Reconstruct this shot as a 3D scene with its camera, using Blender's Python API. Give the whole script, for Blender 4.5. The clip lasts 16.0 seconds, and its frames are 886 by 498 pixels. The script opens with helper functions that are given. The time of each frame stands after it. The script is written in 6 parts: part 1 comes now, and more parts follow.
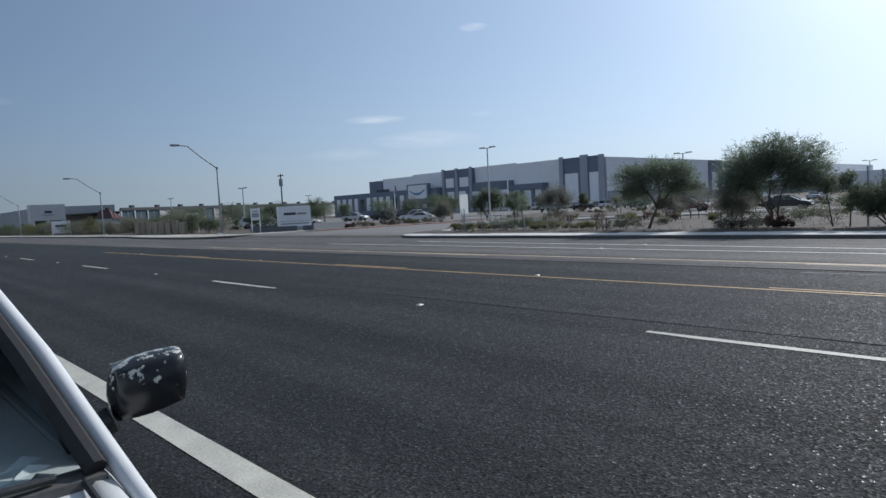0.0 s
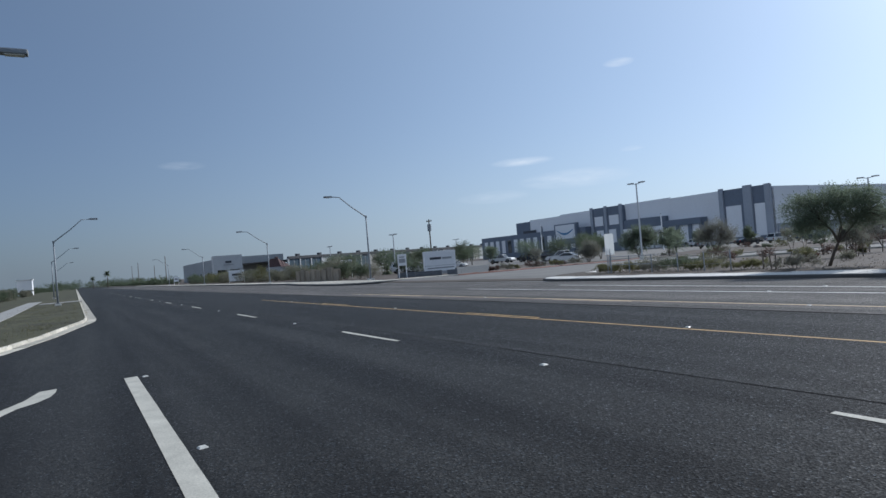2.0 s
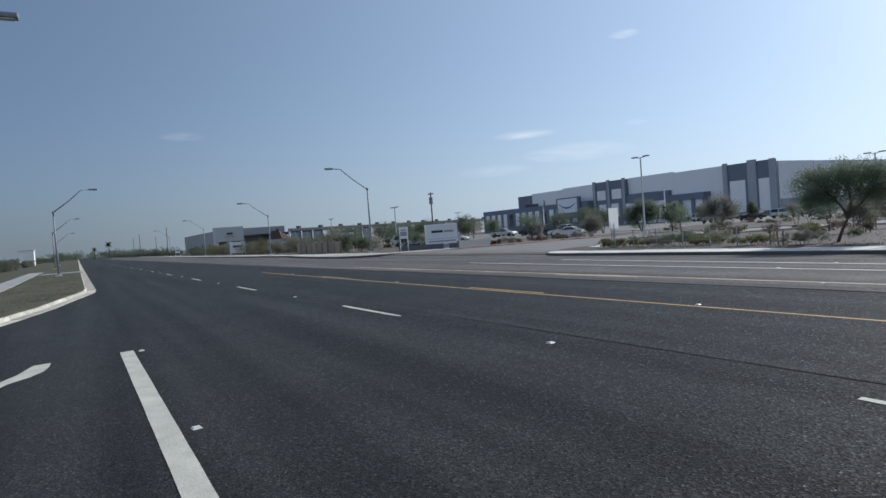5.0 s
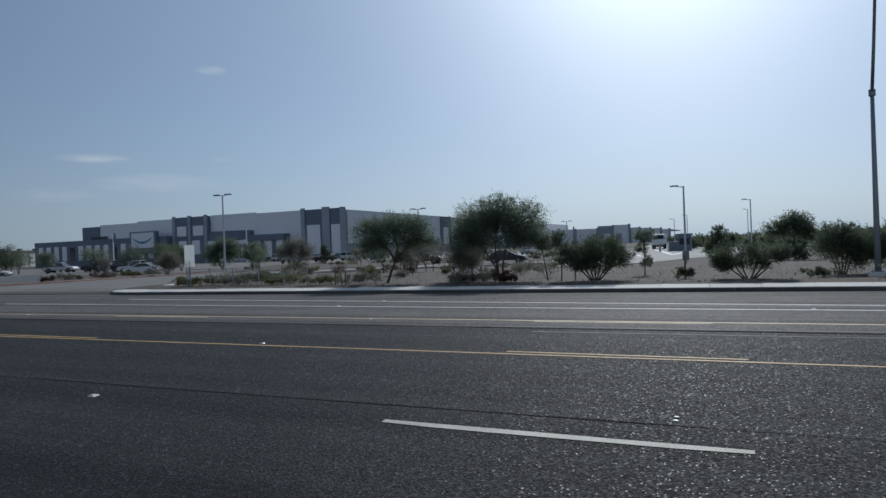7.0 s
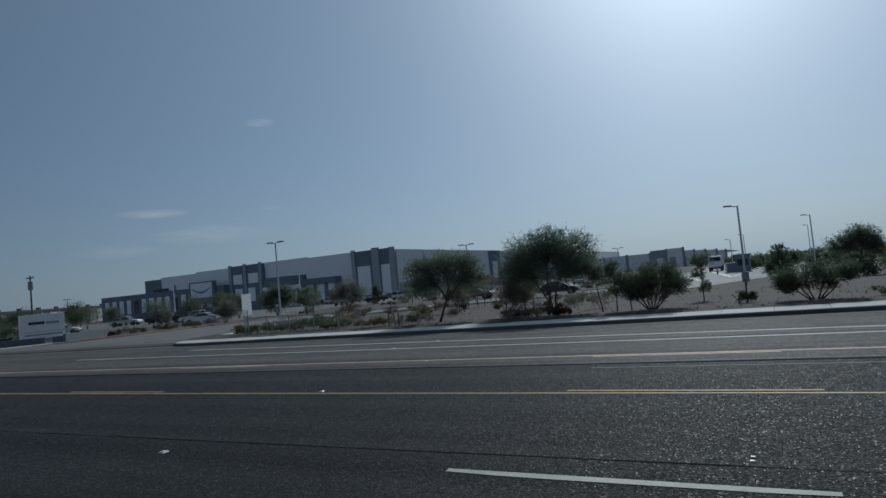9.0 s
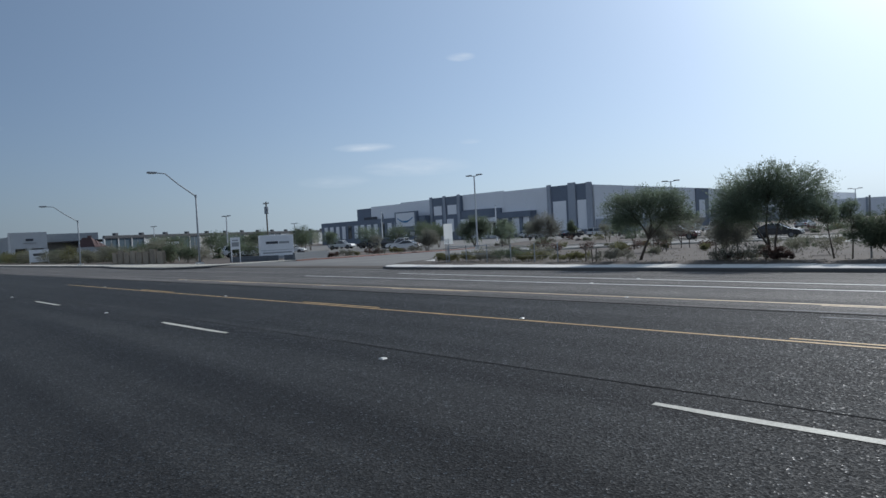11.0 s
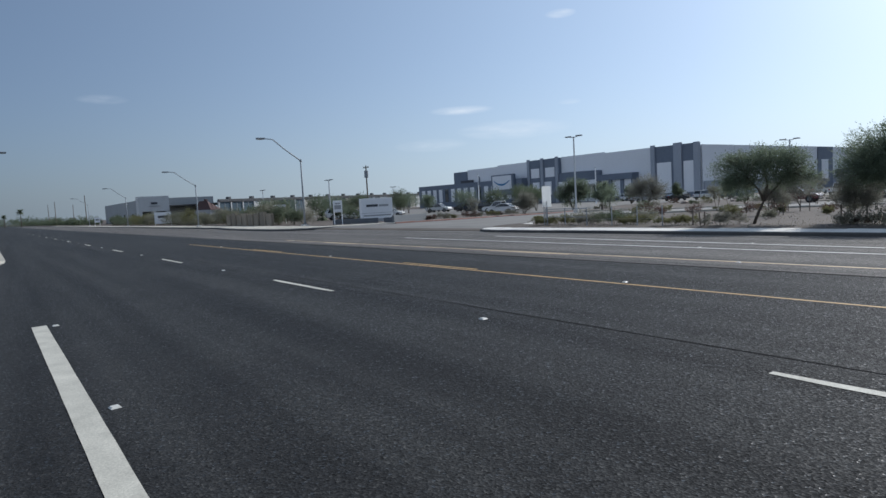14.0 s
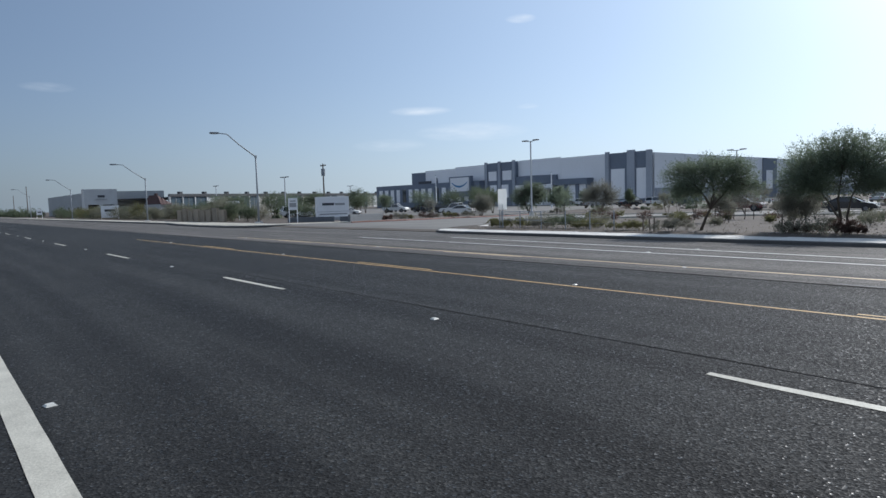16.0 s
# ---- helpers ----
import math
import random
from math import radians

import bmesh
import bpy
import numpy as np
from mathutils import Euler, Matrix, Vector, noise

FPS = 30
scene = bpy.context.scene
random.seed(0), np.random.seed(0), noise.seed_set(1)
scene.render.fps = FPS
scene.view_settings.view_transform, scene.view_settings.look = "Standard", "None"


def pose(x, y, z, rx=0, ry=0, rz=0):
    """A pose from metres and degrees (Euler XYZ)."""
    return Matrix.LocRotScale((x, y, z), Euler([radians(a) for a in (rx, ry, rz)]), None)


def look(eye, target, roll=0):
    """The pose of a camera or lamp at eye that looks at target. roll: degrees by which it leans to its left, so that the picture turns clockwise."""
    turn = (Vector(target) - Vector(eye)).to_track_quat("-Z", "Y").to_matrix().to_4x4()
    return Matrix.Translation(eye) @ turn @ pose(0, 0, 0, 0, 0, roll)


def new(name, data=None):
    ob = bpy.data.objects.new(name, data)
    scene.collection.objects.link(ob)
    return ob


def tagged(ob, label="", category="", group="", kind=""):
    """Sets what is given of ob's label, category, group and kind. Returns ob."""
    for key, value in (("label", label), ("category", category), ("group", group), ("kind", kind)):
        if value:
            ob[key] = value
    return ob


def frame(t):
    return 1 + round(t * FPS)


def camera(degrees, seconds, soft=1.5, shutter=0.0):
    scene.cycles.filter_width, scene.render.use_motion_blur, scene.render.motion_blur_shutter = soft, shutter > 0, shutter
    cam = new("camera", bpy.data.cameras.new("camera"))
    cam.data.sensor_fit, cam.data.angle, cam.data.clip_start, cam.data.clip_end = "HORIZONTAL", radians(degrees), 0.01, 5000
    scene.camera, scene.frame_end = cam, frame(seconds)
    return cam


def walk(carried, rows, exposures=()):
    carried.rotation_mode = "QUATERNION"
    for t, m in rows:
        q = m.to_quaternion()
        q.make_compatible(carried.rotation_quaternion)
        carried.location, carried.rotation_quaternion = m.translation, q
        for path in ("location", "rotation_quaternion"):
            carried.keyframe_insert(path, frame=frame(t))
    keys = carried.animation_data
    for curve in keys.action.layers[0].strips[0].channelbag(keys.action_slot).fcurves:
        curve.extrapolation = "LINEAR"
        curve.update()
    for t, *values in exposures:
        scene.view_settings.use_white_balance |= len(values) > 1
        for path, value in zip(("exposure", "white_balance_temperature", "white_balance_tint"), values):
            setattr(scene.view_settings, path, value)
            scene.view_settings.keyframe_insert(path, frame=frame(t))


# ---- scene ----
cam = camera(69.8, 16.0)
PATH = [
    (0, (0.918, -0.978, 1.54), (-0.534, 0.391, 1.405), -3.0),
    (0.5, (0.934, -0.653, 1.562), (-0.614, 0.605, 1.415), -1.7),
    (1, (0.745, -0.313, 1.584), (-0.806, 0.946, 1.51), -3.4),
    (1.5, (0.519, -0.163, 1.603), (-1.114, 0.985, 1.489), -5.0),
    (2, (0.376, 0.06, 1.608), (-1.353, 1.066, 1.634), -4.7),
    (2.5, (0.166, 0.212, 1.6), (-1.395, 1.458, 1.497), -5.2),
    (3, (0.097, 0.235, 1.604), (-1.403, 1.555, 1.515), -5.0),
    (3.5, (0.056, 0.253, 1.616), (-1.501, 1.506, 1.543), -5.8),
    (3.7, (0.044, 0.239, 1.619), (-1.595, 1.382, 1.562), -6.2),
    (5.8, (0.048, 0.202, 1.619), (-1.69, 1.189, 1.561), -4.2),
    (6, (0.043, 0.241, 1.628), (-1.601, 1.379, 1.589), -3.9),
    (6.5, (0.11, 0.316, 1.629), (-1.2, 1.827, 1.628), -3.1),
    (7, (0.189, 0.439, 1.619), (-0.612, 2.272, 1.608), -2.2),
    (7.5, (0.184, 0.454, 1.688), (-0.373, 2.374, 1.749), -4.0),
    (8, (0.149, 0.411, 1.703), (-0.544, 2.286, 1.773), -3.6),
    (8.5, (0.147, 0.415, 1.702), (-0.672, 2.237, 1.785), -4.7),
    (9, (0.168, 0.406, 1.724), (-0.764, 2.173, 1.833), -5.3),
    (9.5, (0.162, 0.35, 1.724), (-0.81, 2.091, 1.873), -3.6),
    (10, (0.129, 0.309, 1.682), (-1.064, 1.913, 1.729), -2.4),
    (10.2, (0.111, 0.303, 1.673), (-1.158, 1.848, 1.653), -3.6),
    (12.3, (0.017, 0.252, 1.627), (-1.517, 1.532, 1.55), -1.0),
    (12.5, (0.019, 0.271, 1.619), (-1.523, 1.541, 1.513), -1.5),
    (13, (0.004, 0.252, 1.622), (-1.604, 1.433, 1.487), -1.8),
    (13.5, (0.012, 0.248, 1.629), (-1.609, 1.413, 1.506), -2.8),
    (14, (-0.006, 0.242, 1.628), (-1.627, 1.403, 1.478), -3.1),
    (14.5, (-0.005, 0.242, 1.619), (-1.61, 1.426, 1.473), -2.2),
    (15, (0.001, 0.247, 1.619), (-1.578, 1.468, 1.483), -1.9),
    (15.5, (0.012, 0.233, 1.624), (-1.606, 1.402, 1.496), -2.2),
    (16, (0.053, 0.27, 1.616), (-1.485, 1.539, 1.463), -1.7),
]
walk(cam, [(t, look(eye, goal, roll)) for t, eye, goal, roll in PATH], [(0, 0.05, 6050, 10), (0.5, 0.15, 6050, 10), (2.0, 0.15, 5950, 10), (2.5, 0.2, 6100, 10), (6, 0.2, 6100, 10), (6.5, -0.05, 6100, 10), (7.0, -0.5, 5950, 8), (7.4, -0.92, 5900, 6), (9.5, -0.98, 5750, 3), (10.2, -0.42, 5900, 6), (12.5, 0.12, 6100, 10), (16, 0.28, 6150, 10)])

SUN_AZ, SUN_EL = radians(-2.9), radians(32.5)   # clockwise from +y, above the horizon

# ---- light ----
sun_data = bpy.data.lights.new("sun", "SUN")
sun_data.energy, sun_data.angle, sun_data.color = 3.2, radians(0.6), (1.0, 0.95, 0.88)
sun = new("sun", sun_data)
sun_dir = Vector((math.sin(SUN_AZ) * math.cos(SUN_EL), math.cos(SUN_AZ) * math.cos(SUN_EL), math.sin(SUN_EL)))
sun.matrix_world = look(sun_dir * 300, (0, 0, 0))

world = bpy.data.worlds.new("hazy_morning_sky")
world.use_nodes = True
scene.world = world
wn, wl = world.node_tree.nodes, world.node_tree.links
wn.clear()
sky = wn.new("ShaderNodeTexSky")
sky.sky_type, sky.sun_disc = "NISHITA", False
sky.sun_elevation, sky.sun_rotation = SUN_EL, SUN_AZ
sky.altitude, sky.air_density, sky.dust_density, sky.ozone_density = 300, 0.75, 1.5, 4.0
w_out, w_bg = wn.new("ShaderNodeOutputWorld"), wn.new("ShaderNodeBackground")
w_bg.inputs[1].default_value = 0.11


def wmath(op, a, b=None, clamp=False):
    n = wn.new("ShaderNodeMath")
    n.operation, n.use_clamp = op, clamp
    for i, v in enumerate((a, b)):
        if v is None:
            continue
        if isinstance(v, (int, float)):
            n.inputs[i].default_value = v
        else:
            wl.new(v, n.inputs[i])
    return n.outputs[0]


# thin high clouds: azimuth, elevation, half width, half height, weight
CLOUDS = [(-52.1, 7.9, 3.0, 0.42, 0.6), (-47.5, 6.0, 5.2, 0.9, 0.42), (-43.1, 15.25, 1.4, 0.4, 0.6),
          (-81.6, 9.35, 2.0, 0.4, 0.22), (-42.6, 8.0, 1.1, 0.25, 0.35), (-54.9, 5.0, 3.5, 0.6, 0.25)]
w_tc = wn.new("ShaderNodeTexCoord")
w_sep = wn.new("ShaderNodeSeparateXYZ")
wl.new(w_tc.outputs["Generated"], w_sep.inputs[0])
az = wmath("MULTIPLY", wmath("ARCTAN2", w_sep.outputs[0], w_sep.outputs[1]), 57.2958)
el = wmath("MULTIPLY", wmath("ARCSINE", w_sep.outputs[2]), 57.2958)
w_map = wn.new("ShaderNodeMapping")
w_map.inputs["Scale"].default_value = (14, 14, 70)
wl.new(w_tc.outputs["Generated"], w_map.inputs[0])
w_noise = wn.new("ShaderNodeTexNoise")
w_noise.inputs["Scale"].default_value, w_noise.inputs["Detail"].default_value = 1.6, 6
wl.new(w_map.outputs[0], w_noise.inputs[0])
total = None
for ca, ce, cw, ch, amount in CLOUDS:
    u = wmath("DIVIDE", wmath("SUBTRACT", az, ca), cw)
    v = wmath("DIVIDE", wmath("SUBTRACT", el, ce), ch)
    soft = wmath("SUBTRACT", 1.0, wmath("ADD", wmath("MULTIPLY", u, u), wmath("MULTIPLY", v, v)), clamp=True)
    soft = wmath("MULTIPLY", soft, amount)
    total = soft if total is None else wmath("ADD", total, soft)
wisp = wmath("MULTIPLY", wmath("SUBTRACT", w_noise.outputs["Fac"], 0.25), 2.2, clamp=True)
cover = wmath("MULTIPLY", total, wisp, clamp=True)


def wmix(factor, a, b):
    n = wn.new("ShaderNodeMix")
    n.data_type = "RGBA"
    for socket, v in ((n.inputs["Factor"], factor), (n.inputs[6], a), (n.inputs[7], b)):
        if isinstance(v, tuple):
            socket.default_value = (*v, 1)
        elif isinstance(v, float):
            socket.default_value = v
        else:
            wl.new(v, socket)
    return n.outputs[2]


# dust haze: brighter towards the sun, thickest above the horizon
w_dot = wn.new("ShaderNodeVectorMath")
w_dot.operation = "DOT_PRODUCT"
wl.new(w_tc.outputs["Generated"], w_dot.inputs[0])
w_dot.inputs[1].default_value = sun_dir
toward = wmath("POWER", wmath("MULTIPLY_ADD", w_dot.outputs["Value"], 0.5), 3.4)
toward.node.inputs[0].links[0].from_node.inputs[2].default_value = 0.5
haze = wmix(toward, (0.62, 0.80, 0.98), (5.6, 7.0, 8.1))
# the sky opposite the sun brightens again
against = wmath("POWER", wmath("MULTIPLY", w_dot.outputs["Value"], -1.0, clamp=True), 1.2)
haze = wmix(against, haze, (10.5, 11.4, 12.4))
low = wmath("POWER", wmath("SUBTRACT", 1.0, wmath("ABSOLUTE", w_sep.outputs[2])), 9.0)
hazy = wmix(wmath("MULTIPLY_ADD", low, 0.45), sky.outputs[0], haze)
hazy.node.inputs["Factor"].links[0].from_node.inputs[2].default_value = 0.50
# paler band of dust low to either side of the sun
side = wmath("MULTIPLY", wmath("MULTIPLY", toward, wmath("SUBTRACT", 1.0, toward)), low)
w_side = wn.new("ShaderNodeMix")
w_side.data_type, w_side.blend_type = "RGBA", "ADD"
wl.new(side, w_side.inputs["Factor"])
wl.new(hazy, w_side.inputs[6])
w_side.inputs[7].default_value = (4.8, 5.1, 5.1, 1)
hazy = w_side.outputs[2]
# bright dusty ring close round the sun
ring = wmath("POWER", wmath("MULTIPLY_ADD", w_dot.outputs["Value"], 0.5), 60.0)
ring.node.inputs[0].links[0].from_node.inputs[2].default_value = 0.5
w_add = wn.new("ShaderNodeMix")
w_add.data_type, w_add.blend_type = "RGBA", "ADD"
wl.new(ring, w_add.inputs["Factor"])
wl.new(hazy, w_add.inputs[6])
w_add.inputs[7].default_value = (6.5, 7.0, 7.3, 1)
hazy = w_add.outputs[2]
w_mix = wn.new("ShaderNodeMix")
w_mix.data_type = "RGBA"
wl.new(cover, w_mix.inputs["Factor"])
wl.new(hazy, w_mix.inputs[6])
w_mix.inputs[7].default_value = (6.5, 6.9, 7.3, 1)
wl.new(w_mix.outputs[2], w_bg.inputs[0])
wl.new(w_bg.outputs[0], w_out.inputs[0])


# ---- materials ----
def mat(name, color, rough=0.7, metal=0.0, var=0.2, fine=30.0, coarse=1.5, bump=0.15, bump_scale=60.0, stretch=(1, 1, 1), per_object=0.0, spec=0.5, dark=None):
    m = bpy.data.materials.new(name)
    m.use_nodes = True
    n, l = m.node_tree.nodes, m.node_tree.links
    bsdf = n["Principled BSDF"]
    tc, mp = n.new("ShaderNodeTexCoord"), n.new("ShaderNodeMapping")
    mp.inputs["Scale"].default_value = stretch
    l.new(tc.outputs["Object"], mp.inputs[0])

    def noise_at(scale, detail):
        t = n.new("ShaderNodeTexNoise")
        t.inputs["Scale"].default_value, t.inputs["Detail"].default_value = scale, detail
        l.new(mp.outputs[0], t.inputs[0])
        return t.outputs["Fac"]

    def math_node(op, a, b):
        t = n.new("ShaderNodeMath")
        t.operation = op
        for i, v in enumerate((a, b)):
            if isinstance(v, (int, float)):
                t.inputs[i].default_value = v
            else:
                l.new(v, t.inputs[i])
        return t.outputs[0]

    f = math_node("ADD", math_node("MULTIPLY", noise_at(fine, 3), 0.5), math_node("MULTIPLY", noise_at(coarse, 4), 0.5))
    if per_object:
        info = n.new("ShaderNodeObjectInfo")
        f = math_node("ADD", f, math_node("MULTIPLY", math_node("SUBTRACT", info.outputs["Random"], 0.5), per_object))
    ramp = n.new("ShaderNodeValToRGB")
    lo = dark if dark else tuple(c * (1 - var * 1.4) for c in color)
    hi = tuple(min(1, c * (1 + var)) for c in color)
    ramp.color_ramp.elements[0].position, ramp.color_ramp.elements[1].position = 0.3, 0.7
    ramp.color_ramp.elements[0].color, ramp.color_ramp.elements[1].color = (*lo, 1), (*hi, 1)
    l.new(f, ramp.inputs[0])
    l.new(ramp.outputs[0], bsdf.inputs["Base Color"])
    bsdf.inputs["Roughness"].default_value, bsdf.inputs["Metallic"].default_value = rough, metal
    bsdf.inputs["Specular IOR Level"].default_value = spec
    if bump:
        b = n.new("ShaderNodeBump")
        b.inputs["Strength"].default_value, b.inputs["Distance"].default_value = bump, 0.01
        l.new(noise_at(bump_scale, 4), b.inputs["Height"])
        l.new(b.outputs[0], bsdf.inputs["Normal"])
    return m


def leaf_mat(name, color, rough=0.6, glow=0.6, **k):
    """A leaf lets part of the light through."""
    m = mat(name, color, rough, spec=0.15, **k)
    n, l = m.node_tree.nodes, m.node_tree.links
    bsdf, out = n["Principled BSDF"], n["Material Output"]
    thin, mix = n.new("ShaderNodeBsdfTranslucent"), n.new("ShaderNodeMixShader")
    mix.inputs[0].default_value = glow
    l.new(bsdf.inputs["Base Color"].links[0].from_socket, thin.inputs[0])
    l.new(bsdf.outputs[0], mix.inputs[1])
    l.new(thin.outputs[0], mix.inputs[2])
    l.new(mix.outputs[0], out.inputs[0])
    return m


def asphalt_material(name="worn_asphalt", gain=1.0, warm=1.0):
    """Chip-sealed asphalt: pale and dark stones, long wear streaks along the lanes."""
    m = bpy.data.materials.new(name)
    m.use_nodes = True
    n, l = m.node_tree.nodes, m.node_tree.links
    bsdf = n["Principled BSDF"]
    tc = n.new("ShaderNodeTexCoord")
    vor = n.new("ShaderNodeTexVoronoi")
    vor.inputs["Scale"].default_value = 56
    l.new(tc.outputs["Object"], vor.inputs[0])
    big = n.new("ShaderNodeTexNoise")
    big.inputs["Scale"].default_value, big.inputs["Detail"].default_value = 0.6, 5
    l.new(tc.outputs["Object"], big.inputs[0])
    mp = n.new("ShaderNodeMapping")
    mp.inputs["Scale"].default_value = (0.025, 1.1, 1)
    l.new(tc.outputs["Object"], mp.inputs[0])
    streak = n.new("ShaderNodeTexNoise")
    streak.inputs["Scale"].default_value, streak.inputs["Detail"].default_value = 1.3, 6
    l.new(mp.outputs[0], streak.inputs[0])
    stones = n.new("ShaderNodeValToRGB")
    e = stones.color_ramp.elements
    e[0].position, e[0].color = 0.10, (0.013 * gain * warm, 0.0131 * gain, 0.0132 * gain / warm, 1)
    e[1].position, e[1].color = 0.88, (0.039 * gain * warm, 0.0395 * gain, 0.040 * gain / warm, 1)
    e.new(0.18).color = (0.025 * gain * warm, 0.0252 * gain, 0.0255 * gain / warm, 1)
    top = e.new(0.97)
    top.color = (0.072 * gain * warm, 0.072 * gain, 0.070 * gain / warm, 1)
    sep = n.new("ShaderNodeSeparateColor")
    l.new(vor.outputs["Color"], sep.inputs[0])
    l.new(sep.outputs[0], stones.inputs[0])
    worn = n.new("ShaderNodeValToRGB")
    worn.color_ramp.elements[0].position, worn.color_ramp.elements[0].color = 0.32, (0.62, 0.62, 0.64, 1)
    worn.color_ramp.elements[1].position, worn.color_ramp.elements[1].color = 0.68, (1.25, 1.25, 1.24, 1)
    l.new(streak.outputs["Fac"], worn.inputs[0])
    patch = n.new("ShaderNodeValToRGB")
    patch.color_ramp.elements[0].position, patch.color_ramp.elements[0].color = 0.3, (0.85, 0.85, 0.86, 1)
    patch.color_ramp.elements[1].position, patch.color_ramp.elements[1].color = 0.7, (1.12, 1.12, 1.10, 1)
    l.new(big.outputs["Fac"], patch.inputs[0])
    col = stones.outputs[0]
    for other in (worn.outputs[0], patch.outputs[0]):
        mx = n.new("ShaderNodeMix")
        mx.data_type, mx.blend_type = "RGBA", "MULTIPLY"
        mx.inputs["Factor"].default_value = 1
        l.new(col, mx.inputs[6])
        l.new(other, mx.inputs[7])
        col = mx.outputs[2]
    l.new(col, bsdf.inputs["Base Color"])
    rr = n.new("ShaderNodeValToRGB")
    rr.color_ramp.elements[0].position, rr.color_ramp.elements[0].color = 0.0, (0.98, 0.98, 0.98, 1)
    rr.color_ramp.elements[1].position, rr.color_ramp.elements[1].color = 0.93, (0.66, 0.66, 0.66, 1)
    rr.color_ramp.elements.new(0.985).color = (0.36, 0.36, 0.36, 1)
    l.new(sep.outputs[1], rr.inputs[0])
    l.new(rr.outputs[0], bsdf.inputs["Roughness"])
    gl = n.new("ShaderNodeValToRGB")
    gl.color_ramp.elements[0].position, gl.color_ramp.elements[0].color = 0.965, (0.09, 0.09, 0.09, 1)
    gl.color_ramp.elements[1].position, gl.color_ramp.elements[1].color = 0.985, (0.17, 0.17, 0.17, 1)
    l.new(sep.outputs[1], gl.inputs[0])
    l.new(gl.outputs[0], bsdf.inputs["Specular IOR Level"])
    bsdf.inputs["Sheen Tint"].default_value = (0.90 * warm, 0.96, 1.0 / warm, 1)
    bsdf.inputs["Sheen Weight"].default_value, bsdf.inputs["Sheen Roughness"].default_value = 0.055, 0.22
    bp = n.new("ShaderNodeBump")
    bp.inputs["Strength"].default_value, bp.inputs["Distance"].default_value = 0.65, 0.007
    l.new(vor.outputs["Distance"], bp.inputs["Height"])
    facet, turned = n.new("ShaderNodeVectorMath"), n.new("ShaderNodeVectorMath")
    facet.operation, turned.operation = "MULTIPLY_ADD", "NORMALIZE"
    facet.inputs[1].default_value = (0.14, 0.14, 0.0)
    mid = n.new("ShaderNodeVectorMath")
    mid.operation = "SUBTRACT"
    mid.inputs[1].default_value = (0.5, 0.5, 0.5)
    l.new(vor.outputs["Color"], mid.inputs[0])
    l.new(mid.outputs[0], facet.inputs[0])
    l.new(bp.outputs[0], facet.inputs[2])
    l.new(facet.outputs[0], turned.inputs[0])
    l.new(turned.outputs[0], bsdf.inputs["Normal"])
    return m


def glass_material(name, tint, rough=0.05):
    m = mat(name, tint, rough, var=0.05, bump=0.0, spec=0.8)
    return m


def clear_glass():
    m = bpy.data.materials.new("windscreen_glass")
    m.use_nodes = True
    n, l = m.node_tree.nodes, m.node_tree.links
    n.remove(n["Principled BSDF"])
    clear, gloss, mix, lw = (n.new(k) for k in ("ShaderNodeBsdfTransparent", "ShaderNodeBsdfGlossy", "ShaderNodeMixShader", "ShaderNodeFresnel"))
    clear.inputs[0].default_value = (0.72, 0.80, 0.80, 1)
    gloss.inputs["Roughness"].default_value = 0.03
    lw.inputs[0].default_value = 1.12
    l.new(lw.outputs[0], mix.inputs[0])
    l.new(clear.outputs[0], mix.inputs[1])
    l.new(gloss.outputs[0], mix.inputs[2])
    l.new(mix.outputs[0], n["Material Output"].inputs[0])
    return m


def worn_black():
    """Black paint on plastic, flaked off to pale primer along the top."""
    m = bpy.data.materials.new("flaked_black_paint")
    m.use_nodes = True
    n, l = m.node_tree.nodes, m.node_tree.links
    bsdf = n["Principled BSDF"]
    tc, t = n.new("ShaderNodeTexCoord"), n.new("ShaderNodeTexNoise")
    t.inputs["Scale"].default_value, t.inputs["Detail"].default_value, t.inputs["Roughness"].default_value = 26, 5, 0.62
    l.new(tc.outputs["Object"], t.inputs[0])
    sep = n.new("ShaderNodeSeparateXYZ")
    l.new(tc.outputs["Object"], sep.inputs[0])
    up = n.new("ShaderNodeMath")
    up.operation = "MULTIPLY_ADD"
    up.inputs[1].default_value, up.inputs[2].default_value = 1.6, 0.0
    l.new(sep.outputs[2], up.inputs[0])
    add = n.new("ShaderNodeMath")
    add.operation = "ADD"
    l.new(t.outputs["Fac"], add.inputs[0])
    l.new(up.outputs[0], add.inputs[1])
    ramp = n.new("ShaderNodeValToRGB")
    ramp.color_ramp.elements[0].position, ramp.color_ramp.elements[0].color = 0.64, (0.012, 0.013, 0.015, 1)
    ramp.color_ramp.elements[1].position, ramp.color_ramp.elements[1].color = 0.67, (0.55, 0.54, 0.48, 1)
    l.new(add.outputs[0], ramp.inputs[0])
    l.new(ramp.outputs[0], bsdf.inputs["Base Color"])
    bsdf.inputs["Roughness"].default_value = 0.22
    return m


